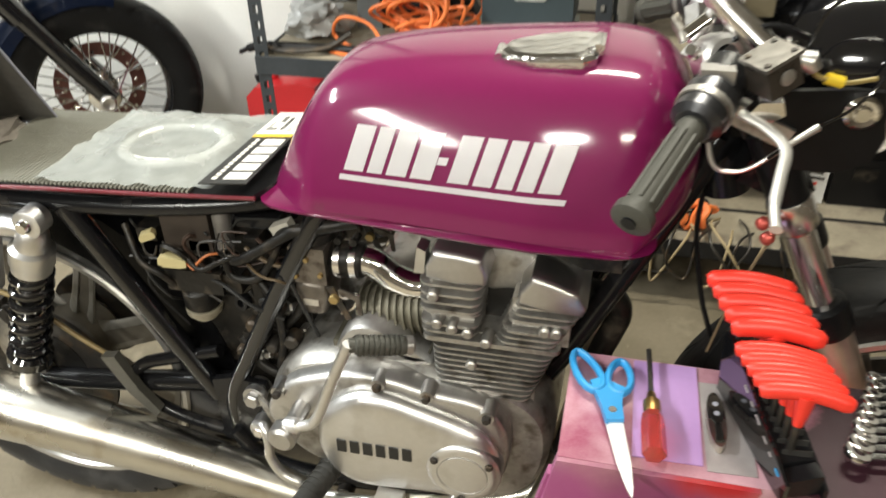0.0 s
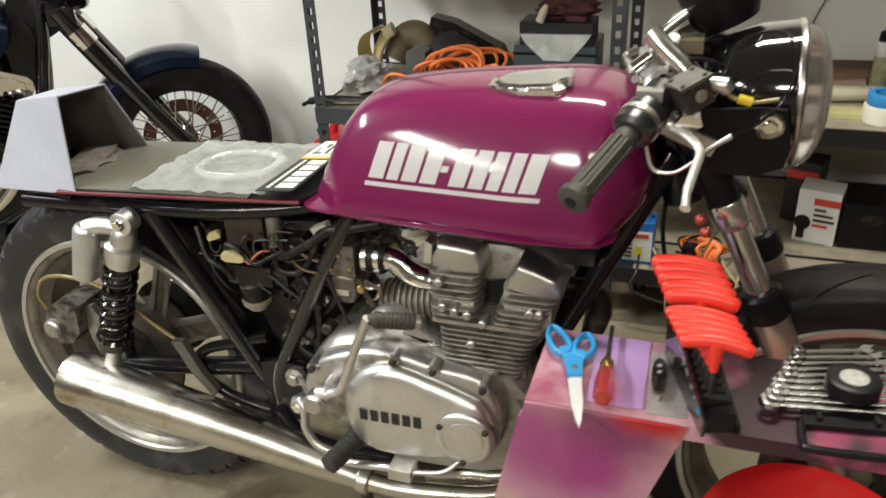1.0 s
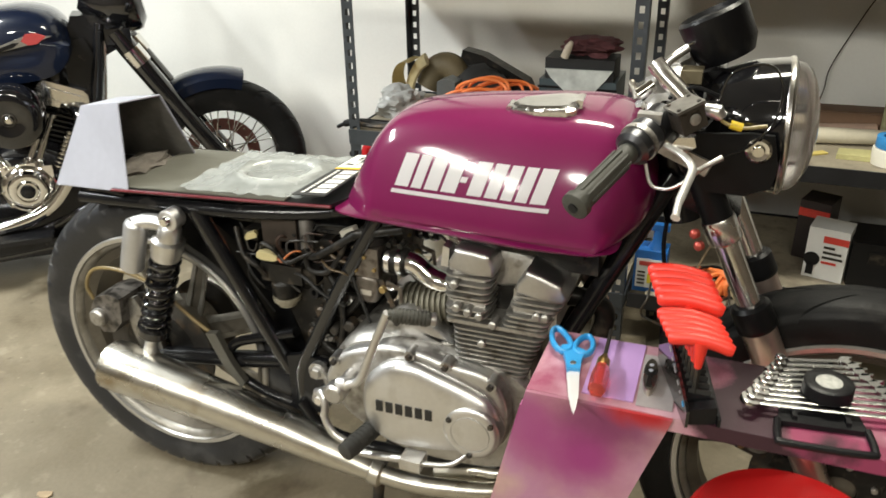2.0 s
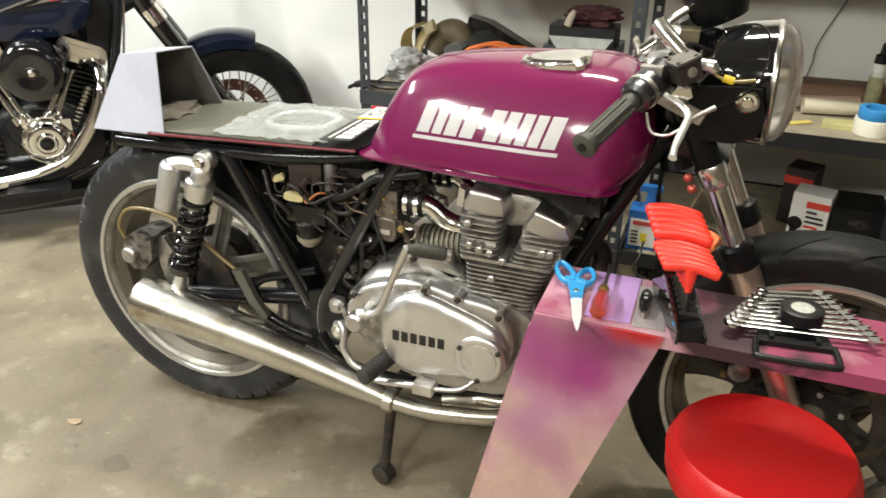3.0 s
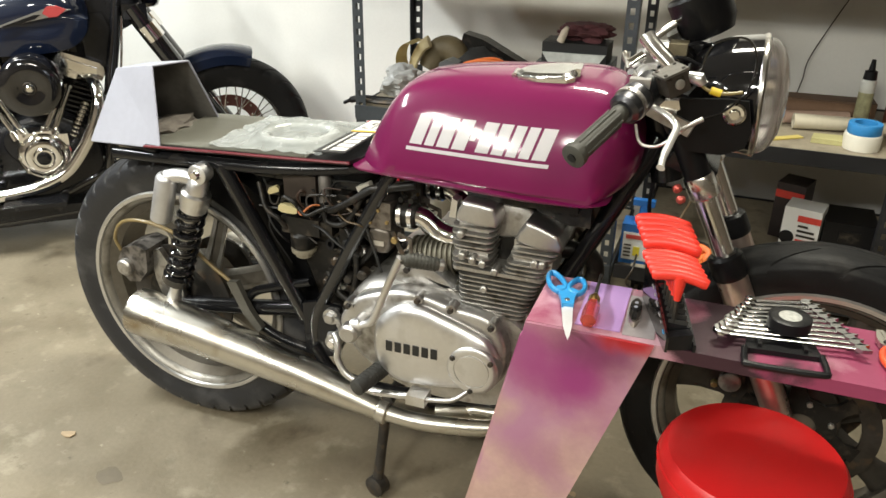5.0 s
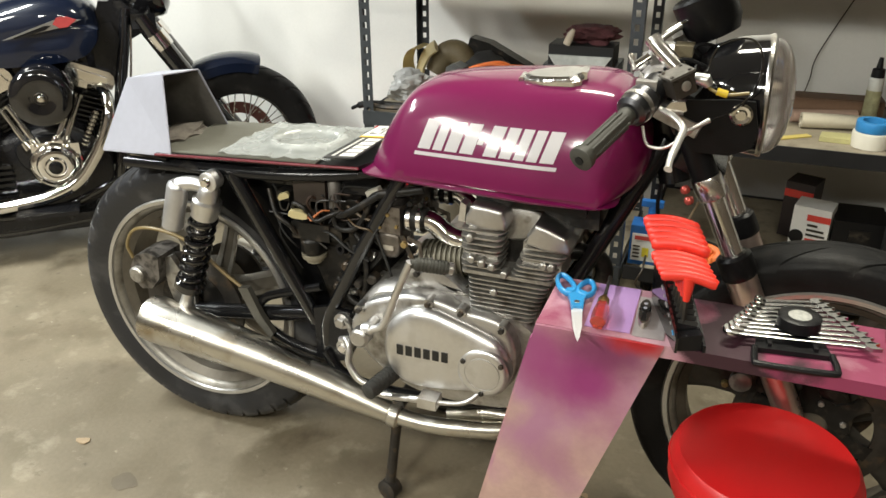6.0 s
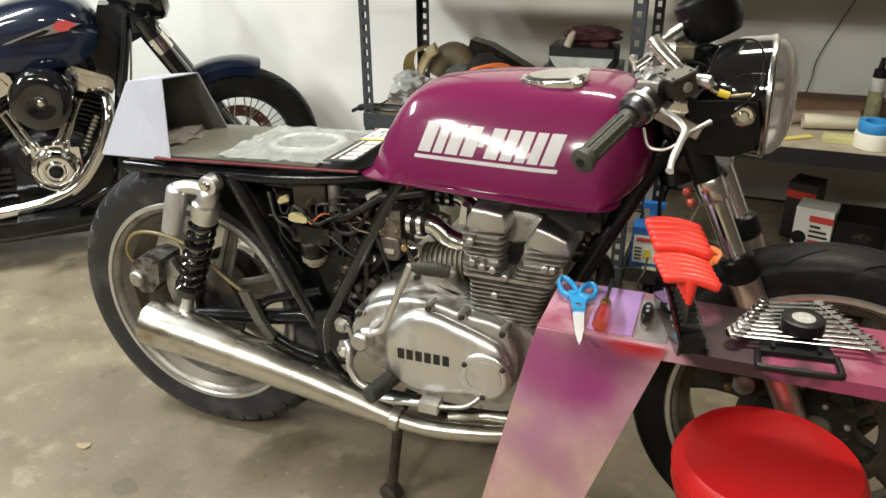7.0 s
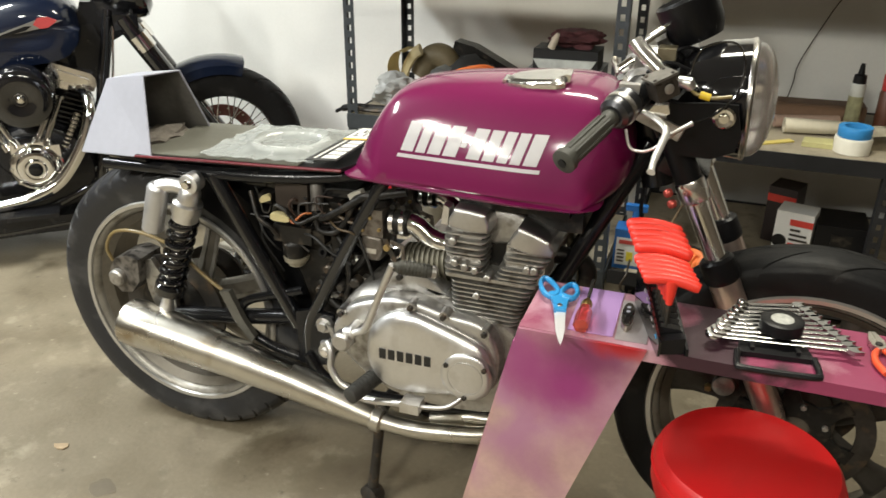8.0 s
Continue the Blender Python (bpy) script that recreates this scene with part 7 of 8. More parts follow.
    for i in range(7):
        x = 0.94 + 0.05 * i
        pts = [(x, 0.93, 0.186), (x + rng.uniform(-0.03, 0.05), 0.85, 0.20 + rng.uniform(0, 0.03)), (x + rng.uniform(0.0, 0.06), 0.785, 0.19), (x + rng.uniform(-0.04, 0.07), 0.775, rng.uniform(0.08, 0.14)),
               (x + rng.uniform(0.05, 0.13), 0.78, rng.uniform(0.06, 0.12)), (x + rng.uniform(0.08, 0.12), 0.79, 0.20), (x + 0.13, 0.88, 0.182)]
        solo("loose_cord", sweep(spline(pts, 7), 0.0034, 7), (IRON, mat("tan_cord", (0.35, 0.27, 0.15), 0.6))[i % 2], "loose tangled cord hanging at the shelf", "cord", group="cords at the shelf")
    w = thing("paint_bucket", pose(0.245, 0.93, 0.171), "white plastic bucket with a blue inner rim", "bucket")
    part("wall", lathe([(0.0, 0.0), (0.0, 0.062), (0.12, 0.078), (0.13, 0.080), (0.13, 0.075), (0.006, 0.058), (0.006, 0.0)], (0, 0, 0), (0, 0, 1), 36), mat("bucket_white", (0.6, 0.57, 0.5), 0.45, var=0.1), w)
    part("paint_film", lathe([(0.10, 0.0725), (0.127, 0.0745)], (0, 0, 0), (0, 0, 1), 36), mat("blue_paint_film", (0.08, 0.07, 0.25), 0.35), w, "blue paint film inside the rim")
    # red fuel can on a low crate behind the wheel
    cr = thing("crate", pose(-0.14, 1.34, 0), "low dark plastic crate under the fuel can", "crate")
    part("body", box((-0.15, -0.12, 0), (0.15, 0.12, 0.17)), BLACK_PLASTIC, cr, bevel=0.006)
    part("rim", box((-0.158, -0.128, 0.15), (0.158, 0.128, 0.166)), BLACK_PLASTIC, cr, bevel=0.004)
    f = thing("fuel_can", pose(-0.135, 1.32, 0.1715), "red plastic fuel can with carrying handle", "fuel can")
    red = mat("red_plastic", (0.52, 0.02, 0.025), 0.4, var=0.08)
    part("body", prism([(-0.125, 0.0), (0.125, 0.0), (0.128, 0.10), (0.11, 0.155), (0.06, 0.165), (-0.09, 0.145), (-0.125, 0.11)], "y", -0.075, 0.075), red, f, bevel=0.014)
    part("handle", sweep(spline([(-0.06, 0, 0.14), (-0.045, 0, 0.185), (0.0, 0, 0.198), (0.07, 0, 0.19), (0.105, 0, 0.15)], 6), 0.016, 12), red, f)
    part("spout_cap", lathe([(0, 0.022), (0.022, 0.022), (0.025, 0.018), (0.025, 0)], (-0.095, 0, 0.14), (-0.3, 0, 1), 18), BLACK_PLASTIC, f)


shelf_clutter()


def bench_clutter():
    z = 0.549
    t = thing("masking_tape", pose(1.515, 1.09, z), "roll of blue tape on a white tape roll", "tape rolls")
    part("white_roll", lathe([(0, 0.05), (0.038, 0.052), (0.045, 0.05), (0.045, 0.03), (0, 0.03)], (0, 0, 0), (0, 0, 1), 36, closed=True), mat("white_tape", (0.72, 0.69, 0.6), 0.6, var=0.05), t)
    part("blue_roll", lathe([(0.046, 0.045), (0.048, 0.046), (0.074, 0.046), (0.076, 0.045), (0.076, 0.03), (0.046, 0.03)], (0, 0, 0), (0, 0, 1), 36, closed=True), mat("blue_tape", (0.03, 0.23, 0.55), 0.5, var=0.05), t, "blue masking tape")
    paper = mat("rolled_paper", (0.62, 0.57, 0.45), 0.7, var=0.1, scale=12)
    solo("paper_roll", lathe([(-0.09, 0.012), (-0.09, 0.024), (0.09, 0.021), (0.09, 0.010)], (0, 0, 0.024), (1, 0.15, 0), 24, closed=True), paper, "white rolled paper lying on the bench", "paper roll", pose(1.42, 1.24, z))
    solo("paper_roll", lathe([(-0.10, 0.012), (-0.10, 0.02), (0.10, 0.02), (0.10, 0.010)], (0, 0, 0.02), (1, 0.3, 0), 24, closed=True), mat("pinkish_paper", (0.55, 0.38, 0.3), 0.7), "pinkish rolled sheet on the bench", "paper roll", pose(1.40, 1.31, z))
    solo("note_pad", prism([(-0.06, -0.03), (0.05, -0.035), (0.055, 0.035), (-0.05, 0.03)], "z", 0, 0.014), mat("yellow_pad", (0.45, 0.42, 0.2), 0.7), "yellowed note pad lying on the bench", "note pad", pose(1.44, 1.12, z), bevel=0.001)
    solo("ruler", prism([(-0.08, -0.012), (0.08, -0.012), (0.08, 0.012), (-0.08, 0.012)], "z", 0, 0.004), mat("yellow_rule", (0.62, 0.5, 0.14), 0.5), "yellow wooden ruler on the bench", "ruler", pose(1.29, 1.09, z, 0, 0, 35), bevel=0.0008)
    solo("wood_offcut", box((-0.16, -0.04, 0), (0.16, 0.04, 0.055)), mat("brown_wood", (0.14, 0.08, 0.045), 0.7, var=0.3, scale=20), "dark brown wooden offcut against the wall", "wood", pose(1.42, 1.44, z, 0, 0, 3), bevel=0.003)
    solo("card_tube", lathe([(-0.16, 0.02), (-0.16, 0.028), (0.16, 0.028), (0.16, 0.02)], (0, 0, 0.029), (1, 0.05, 0), 24, closed=True), mat("brown_card", (0.22, 0.13, 0.08), 0.8), "brown cardboard tube on the bench", "tube", pose(1.40, 1.375, z))
    c = thing("sealant_tube", pose(1.53, 1.33, z), "white sealant cartridge with black cap standing up", "sealant tube")
    part("cartridge", lathe([(0, 0.0), (0, 0.022), (0.145, 0.022), (0.15, 0.018), (0.15, 0)], (0, 0, 0), (0, 0, 1), 24), mat("cartridge_white", (0.6, 0.6, 0.56), 0.45, var=0.1), c)
    part("label", lathe([(0.03, 0.0224), (0.11, 0.0224)], (0, 0, 0), (0, 0, 1), 24), mat("cartridge_label", (0.35, 0.34, 0.2), 0.5, var=0.5, scale=40), c)
    part("cap", lathe([(0.15, 0.02), (0.175, 0.018), (0.178, 0.01), (0.21, 0.006), (0.21, 0)], (0, 0, 0), (0, 0, 1), 20), BLACK_PLASTIC, c)
    r = thing("spray_can", pose(1.625, 1.36, z), "red and brown aerosol can on the bench", "spray can")
    part("can", lathe([(0, 0.0), (0, 0.027), (0.12, 0.027), (0.128, 0.022), (0.128, 0)], (0, 0, 0), (0, 0, 1), 24), mat("can_brown", (0.13, 0.05, 0.03), 0.4), r)
    part("cap", lathe([(0.128, 0.025), (0.175, 0.025), (0.18, 0.022), (0.18, 0)], (0, 0, 0), (0, 0, 1), 24), mat("can_red", (0.5, 0.03, 0.03), 0.4), r, "red cap")
    pl = [(1.62 - 0.10 * math.cos(radians(a)), 1.17, z + 0.0055 + 0.042 * math.sin(radians(a)) + 0.001) for a in range(0, 181, 15)]
    bm = bmesh.new()
    rows = [[bm.verts.new((p[0], p[1] + dy, p[2])) for dy in (-0.06, 0.06)] for p in pl]
    for p, q in zip(rows, rows[1:]):
        bm.faces.new((p[0], p[1], q[1], q[0]))
    bmesh.ops.solidify(bm, geom=bm.faces[:], thickness=0.003)
    solo("curled_card", bm, paper, "sheet of curled cream card on the bench", "card")
    # boxes on the lower deck
    z = 0.176
    b = thing("tool_carton", pose(1.415, 1.13, z, 0, 0, -14), "white carton with red band and printed tool picture", "carton")
    part("carton", box((-0.055, -0.04, 0), (0.055, 0.05, 0.16)), mat("carton_white", (0.7, 0.69, 0.66), 0.5, var=0.06), b, bevel=0.002)
    rd = mat("carton_red", (0.6, 0.05, 0.035), 0.5)
    part("red_band", box((-0.012, -0.0425, 0.118), (0.0555, -0.0408, 0.138)), rd, b, smooth=False)
    for k, w in enumerate((0.03, 0.05, 0.055, 0.04)):
        part("print_bar", box((-0.008, -0.0425, 0.100 - 0.016 * k), (-0.008 + w, -0.0408, 0.107 - 0.016 * k)), IRON if k < 3 else rd, b, smooth=False)
    part("picture_shape", lathe([(0, 0.022), (0.0015, 0.022), (0.0015, 0)], (-0.035, -0.0408, 0.06), (0, -1, 0), 20), BLACK_PLASTIC, b)
    part("picture_shape", box((-0.046, -0.0423, 0.01), (-0.026, -0.0408, 0.05)), BLACK_PLASTIC, b, smooth=False)
    b2 = thing("dark_carton", pose(1.385, 1.27, z, 0, 0, -20), "black carton with red stripe", "carton")
    part("carton", box((-0.045, -0.05, 0), (0.045, 0.05, 0.19)), mat("carton_black", (0.03, 0.022, 0.022), 0.5, var=0.1), b2, bevel=0.002)
    part("red_band", box((-0.0452, -0.0515, 0.14), (0.0452, -0.0503, 0.165)), rd, b2, smooth=False)
    k = thing("equipment_case", pose(1.545, 1.14, z), "black plastic equipment case with recessed handle", "case")
    part("body", box((-0.075, -0.06, 0), (0.075, 0.1, 0.135)), BLACK_PLASTIC, k, bevel=0.014)
    part("handle_recess", box((-0.03, -0.063, 0.075), (0.03, -0.0595, 0.11)), GREASE, k, bevel=0.0015)
    # thin cable hanging down the wall
    solo("wall_cable", sweep(spline([(1.56, 1.60, 1.30), (1.50, 1.605, 1.0), (1.44, 1.605, 0.87), (1.37, 1.605, 0.70), (1.36, 1.60, 0.62), (1.34, 1.57, 0.565), (1.28, 1.5, 0.556)], 8), 0.002, 6), IRON, "thin black cable hanging down the wall", "cable")


bench_clutter()


def floor_litter():
    rng = random.Random(8)
    dry = mat("dry_leaf", (0.36, 0.27, 0.17), 0.8, var=0.3)
    spots = [(-0.257, -0.265), (-0.62, 0.25), (-0.85, -0.05), (-0.1, -0.62), (0.15, -0.55), (0.95, -0.02), (0.9, 0.22), (-0.45, -0.45), (0.3, -0.42), (0.62, -0.30), (0.7, 0.35)]
    for x, y in spots:
        s = 0.024 if x == -0.257 else rng.uniform(0.008, 0.02)
        bm = prism([(s * math.cos(a) * rng.uniform(0.5, 1.2), s * 0.6 * math.sin(a) * rng.uniform(0.6, 1.2)) for a in [2 * math.pi * k / 7 for k in range(7)]], "z", 0.0005, 0.003)
        solo("leaf_scrap", bm, dry, "small dry brown scrap on the concrete", "scrap", pose(x, y, 0, rng.uniform(-6, 6), rng.uniform(-6, 6), rng.uniform(0, 360)), "scraps on the floor", smooth=False)

    oil = mat("oil_stain", (0.135, 0.112, 0.078), 0.5, var=0.15, scale=20)
    for x, y, r in ((-0.063, -0.347, 0.03), (0.42, -0.34, 0.018), (-0.35, -0.55, 0.016)):
        rim = [(r * math.cos(a) * rng.uniform(0.8, 1.35), r * math.sin(a) * rng.uniform(0.6, 1.0)) for a in [2 * math.pi * k / 14 for k in range(14)]]
        bm = prism([(p.x, p.z) for p in spline([(u, 0, v) for u, v in rim], 3, True)], "z", 0.0002, 0.0008)
        solo("oil_stain", bm, oil, "small dark oil stain on the concrete", "stain", pose(x, y, 0), "stains on the floor", smooth=False)


floor_litter()


# ---- the dark blue cruiser behind ----
NAVY = mat("navy_paint", (0.003, 0.0065, 0.019), 0.4, var=0.08, bump=0.0, coat=1.0)
NAVY.node_tree.nodes["Principled BSDF"].inputs["Specular IOR Level"].default_value = 0.12
ROTOR = mat("rusty_rotor", (0.17, 0.07, 0.06), 0.5, 0.5, var=0.2, scale=30)


def cruiser():
    c = thing("cruiser_motorcycle", pose(-0.69, 1.13, 0, 0, 0, 40), "dark blue V-twin cruiser motorcycle with chrome engine", "motorcycle")

    def tb(name, pts, r, m, label="", seg=14, steps=6, parent=None):
        return part(name, sweep(spline(pts, steps), r, seg), m, parent or c, label)

    def wheel(name, x, z, R, half, spokes):
        w = new(name)
        w.parent, w.matrix_basis = c, pose(x, 0, z)
        part("tyre", tyre(R, 0.215, half, 24, 0.003, 0.5), RUBBER, w, "black front tyre")
        part("rim", lathe([(-0.045, 0.216), (-0.05, 0.21), (-0.035, 0.195), (0, 0.188), (0.035, 0.195), (0.05, 0.21), (0.045, 0.216)], (0, 0, 0), (0, 1, 0), 60, closed=True), BLACK_GLOSS, w)
        part("hub", lathe([(-0.055, 0.0), (-0.055, 0.035), (-0.045, 0.05), (-0.03, 0.03), (0.03, 0.03), (0.045, 0.05), (0.055, 0.035), (0.055, 0)], (0, 0, 0), (0, 1, 0), 28), CHROME, w)
        for i in range(spokes):
            a, y = 2 * math.pi * i / spokes, (-0.045 if i % 2 else 0.045)
            b = a + (0.55 if (i // 2) % 2 else -0.55)
            part("spoke", rod((0.045 * math.cos(b), y, 0.045 * math.sin(b)), (0.195 * math.cos(a), 0, 0.195 * math.sin(a)), 0.0023, 6), CHROME, w)
        bm = lathe([(0.066, 0.14), (0.070, 0.14), (0.070, 0.095), (0.066, 0.095)], (0, 0, 0), (0, 1, 0), 48, closed=True)
        d = part("brake_disc", bm, ROTOR, w, "rust-coloured drilled brake disc")
        for i in range(24):
            a = 2 * math.pi * i / 24
            r = 0.108 + 0.018 * (i % 2)
            part("disc_hole", lathe([(0.0645, 0.0), (0.0645, 0.005), (0.066, 0.005)], (r * math.cos(a), 0, r * math.sin(a)), (0, 1, 0), 8), CHROME, d)

    wheel("front_wheel", 0, 0.315, 0.308, 0.06, 40)
    wheel("rear_wheel", -1.60, 0.325, 0.322, 0.07, 20)

    def fender(a0, a1, R, x, half):
        bm = bmesh.new()
        rows = []
        for i in range(17):
            a = radians(a0 + (a1 - a0) * i / 16)
            ring = []
            for y, dr in ((-half, -0.055), (-half * 0.97, -0.022), (-half * 0.72, -0.003), (-half * 0.3, 0.006), (half * 0.3, 0.006), (half * 0.72, -0.003), (half * 0.97, -0.022), (half, -0.055)):
                ring.append(bm.verts.new((x + (R + dr) * math.cos(a), y, 0.325 + (R + dr) * math.sin(a))))
            rows.append(ring)
        for p, q in zip(rows, rows[1:]):
            for i in range(7):
                bm.faces.new((p[i], p[i + 1], q[i + 1], q[i]))
        bmesh.ops.recalc_face_normals(bm, faces=bm.faces)
        bmesh.ops.solidify(bm, geom=bm.faces[:], thickness=0.003)
        return bm

    part("front_fender", fender(72, 165, 0.332, 0, 0.076), NAVY, c, "navy blue front fender")
    part("rear_fender", fender(20, 150, 0.36, -1.60, 0.10), NAVY, c)
    for y in (-0.105, 0.105):
        tb("fork_slider", [(0.012, y, 0.325), (-0.06, y, 0.435), (-0.17, y, 0.615)], [0.030] + [0.030] * 11 + [0.030], BLACK_GLOSS, "black fork slider")
        tb("fork_cover", [(-0.165, y, 0.60), (-0.25, y, 0.74), (-0.30, y, 0.83)], 0.034, BLACK_GLOSS)
        part("chrome_band", rod((-0.232, y, 0.718), (-0.262, y, 0.768), 0.0365, 24), CHROME, c, "chrome fork band")
        part("axle_end", lathe([(0, 0.024), (0.012, 0.024), (0.016, 0.018), (0.012, 0.010), (0.012, 0)], (0.0, y * 1.28, 0.327), (0, -1 if y < 0 else 1, 0), 24), ALU, c)
    part("lamp_nacelle", sweep(spline([(-0.20, 0, 0.915), (-0.245, 0, 0.91), (-0.32, 0, 0.915), (-0.39, 0, 0.94)], 4), [0.065, 0.078, 0.095, 0.1, 0.1, 0.1, 0.095, 0.09, 0.085, 0.075, 0.07, 0.06, 0.05], 28), BLACK_GLOSS, c, "black headlight nacelle")
    part("yoke", box((-0.33, -0.13, 0.79), (-0.25, 0.13, 0.84)), BLACK_GLOSS, c, bevel=0.012)
    tb("handlebar", [(-0.42, -0.40, 1.10), (-0.36, -0.3, 1.12), (-0.33, -0.12, 1.0), (-0.33, 0.12, 1.0), (-0.36, 0.3, 1.12), (-0.42, 0.4, 1.10)], 0.0125, BLACK_PAINT)
    # teardrop tank with emblem
    tk = moved(pillow([(-0.44, 0.80), (-0.45, 0.86), (-0.50, 0.905), (-0.60, 0.92), (-0.75, 0.89), (-0.92, 0.82), (-1.0, 0.745), (-0.97, 0.70), (-0.85, 0.685), (-0.68, 0.685), (-0.52, 0.70), (-0.455, 0.745)],
                      [(0, 0), (0.07, 0.002), (0.11, 0.012), (0.135, 0.03), (0.148, 0.05), (0.153, 0.075), (0.155, 0.09)], ((-0.86, 0.775), (-0.55, 0.815)), lambda x, z: 1.0 - max(0.0, -0.62 - x) * 1.1, steps=4), pose(0, 0, 0))
    tank_ob = part("fuel_tank", tk, NAVY, c, "glossy navy teardrop fuel tank")
    silver = mat("emblem_silver", (0.5, 0.5, 0.5), 0.3, 0.9, var=0.2)
    part("emblem", prism([(-0.735, 0.782), (-0.72, 0.788), (-0.56, 0.842), (-0.485, 0.835), (-0.56, 0.812)], "y", -0.1585, -0.150), silver, tank_ob, "silver wing-shaped emblem")
    part("emblem_centre", prism([(-0.575, 0.826), (-0.56, 0.846), (-0.53, 0.848), (-0.50, 0.836), (-0.53, 0.815), (-0.555, 0.812)], "y", -0.1605, -0.152), mat("emblem_red", (0.4, 0.05, 0.05), 0.4), tank_ob, "red emblem centre")
    part("emblem_bar", prism([(-0.70, 0.790), (-0.60, 0.822), (-0.58, 0.822), (-0.60, 0.808), (-0.70, 0.784)], "y", -0.160, -0.152), BLACK_PAINT, tank_ob)
    part("seat", pillow([(-1.0, 0.73), (-1.08, 0.705), (-1.25, 0.70), (-1.4, 0.74), (-1.42, 0.70), (-1.3, 0.65), (-1.1, 0.65), (-1.0, 0.68)], [(0, 0), (0.1, 0.004), (0.13, 0.02)], steps=3), BLACK_PLASTIC, c)
    # frame
    for y in (-0.13, 0.13):
        tb("frame_rail", [(-0.345, y * 0.35, 0.85), (-0.372, y * 0.45, 0.72), (-0.412, y * 0.7, 0.54), (-0.445, y, 0.32), (-0.50, y, 0.15), (-0.62, y, 0.115), (-1.0, y, 0.115), (-1.25, y, 0.30)], 0.021, BLACK_GLOSS)
        tb("rear_rail", [(-1.0, y, 0.62), (-1.25, y, 0.55), (-1.6, y, 0.33)], 0.02, BLACK_GLOSS)
    tb("front_cable", [(-0.27, -0.08, 0.85), (-0.235, -0.1, 0.72), (-0.20, -0.11, 0.60)], 0.004, BLACK_PLASTIC)
    tb("front_cable", [(-0.345, -0.10, 0.83), (-0.375, -0.11, 0.66), (-0.415, -0.12, 0.45)], 0.007, BLACK_PLASTIC)
    tb("front_cable", [(-0.335, -0.11, 0.80), (-0.358, -0.13, 0.65), (-0.40, -0.13, 0.44)], 0.004, CHROME)
    part("oil_cooler", moved(box((-0.014, -0.075, -0.15), (0.014, 0.075, 0.13)), pose(-0.418, 0, 0.52, 0, 13, 0)), BLACK_PAINT, c, bevel=0.004)
    # engine: two finned cylinders in a V
    e = new("engine")
    e.parent = c
    tagged(e, "black and chrome V-twin engine")
    part("crankcase", pillow([(-0.47, 0.28), (-0.48, 0.38), (-0.55, 0.46), (-0.65, 0.49), (-0.76, 0.46), (-0.86, 0.44), (-1.0, 0.42), (-1.04, 0.32), (-1.0, 0.20), (-0.85, 0.17), (-0.62, 0.17), (-0.52, 0.20)], [(0, 0), (0.11, 0), (0.14, 0.006), (0.15, 0.02)], steps=3), BLACK_PAINT, e)
    for ang, x in ((22, -0.578), (-24, -0.748)):
        m = pose(x, 0, 0.45, 0, ang, 0)
        for i in range(8):
            z = 0.01 + 0.018 * i
            part("cylinder_fin", moved(prism([(-0.07, -0.075), (0.07, -0.075), (0.07, 0.075), (-0.07, 0.075)], "z", z, z + 0.007), m), BLACK_PAINT, e, bevel=0.002)
        part("cylinder", moved(rod((0, 0, -0.02), (0, 0, 0.17), 0.055, 24), m), BLACK_PAINT, e)
        part("head", moved(box((-0.068, -0.082, 0.150), (0.068, 0.082, 0.172)), m), WORN_CHROME, e, bevel=0.006)
        rocker = part("rocker_box", moved(prism([(-0.080, 0.173), (0.086, 0.173), (0.090, 0.196), (0.080, 0.222), (0.062, 0.232), (-0.060, 0.232), (-0.076, 0.212)], "y", -0.100, 0.100), m), WORN_CHROME, e, "chrome rocker cover", bevel=0.010)
        part("rocker_cap", moved(prism([(-0.060, 0.183), (0.066, 0.183), (0.060, 0.212), (-0.050, 0.214)], "y", -0.107, -0.098), m), CHROME, rocker, bevel=0.004)
        for bx in (-0.064, -0.02, 0.024, 0.064):
            bolt("rocker_bolt", m @ Vector((bx, -0.100, 0.179)), (0, -1, 0), 0.006, 0.010, rocker, CHROME)
    for top, low in (((-0.537, 0.579), (-0.613, 0.425)), ((-0.556, 0.585), (-0.640, 0.432)), ((-0.797, 0.550), (-0.737, 0.425)), ((-0.775, 0.560), (-0.712, 0.432))):
        a, b = V(top[0], -0.125, top[1]), V(low[0], -0.150, low[1])
        part("pushrod_tube", sweep([a, a.lerp(b, 0.06), a.lerp(b, 0.07), a.lerp(b, 0.5), a.lerp(b, 0.51), a.lerp(b, 0.9), a.lerp(b, 0.91), b], [0.013, 0.013, 0.008, 0.008, 0.0105, 0.0105, 0.015, 0.015], 14), CHROME, e, "chrome pushrod tube")
        part("tappet_block", lathe([(-0.018, 0.022), (0.010, 0.020), (0.014, 0.012), (0.014, 0)], b, a - b, 14), CHROME, e)
    for x, z, w, h in ((-0.70, 0.415, 0.05, 0.03), (-0.645, 0.42, 0.05, 0.028), (-0.585, 0.40, 0.03, 0.04)):
        part("tappet_guide", box((x - w / 2, -0.172, z - h / 2), (x + w / 2, -0.12, z + h / 2)), WORN_CHROME, e, bevel=0.008)
    cc = V(-0.655, -0.165, 0.346)
    cam_cover = part("cam_cover", lathe([(-0.03, 0.088), (0.0, 0.088), (0.012, 0.078), (0.016, 0.064), (0.026, 0.058), (0.030, 0.046), (0.027, 0.036), (0.034, 0.03), (0.036, 0)], cc, (0, -1, 0), 44), CHROME, e, "round chrome cam cover")
    part("cam_badge", lathe([(0.0365, 0.024), (0.038, 0.022), (0.038, 0)], cc, (0, -1, 0), 24), BLACK_PAINT, cam_cover)
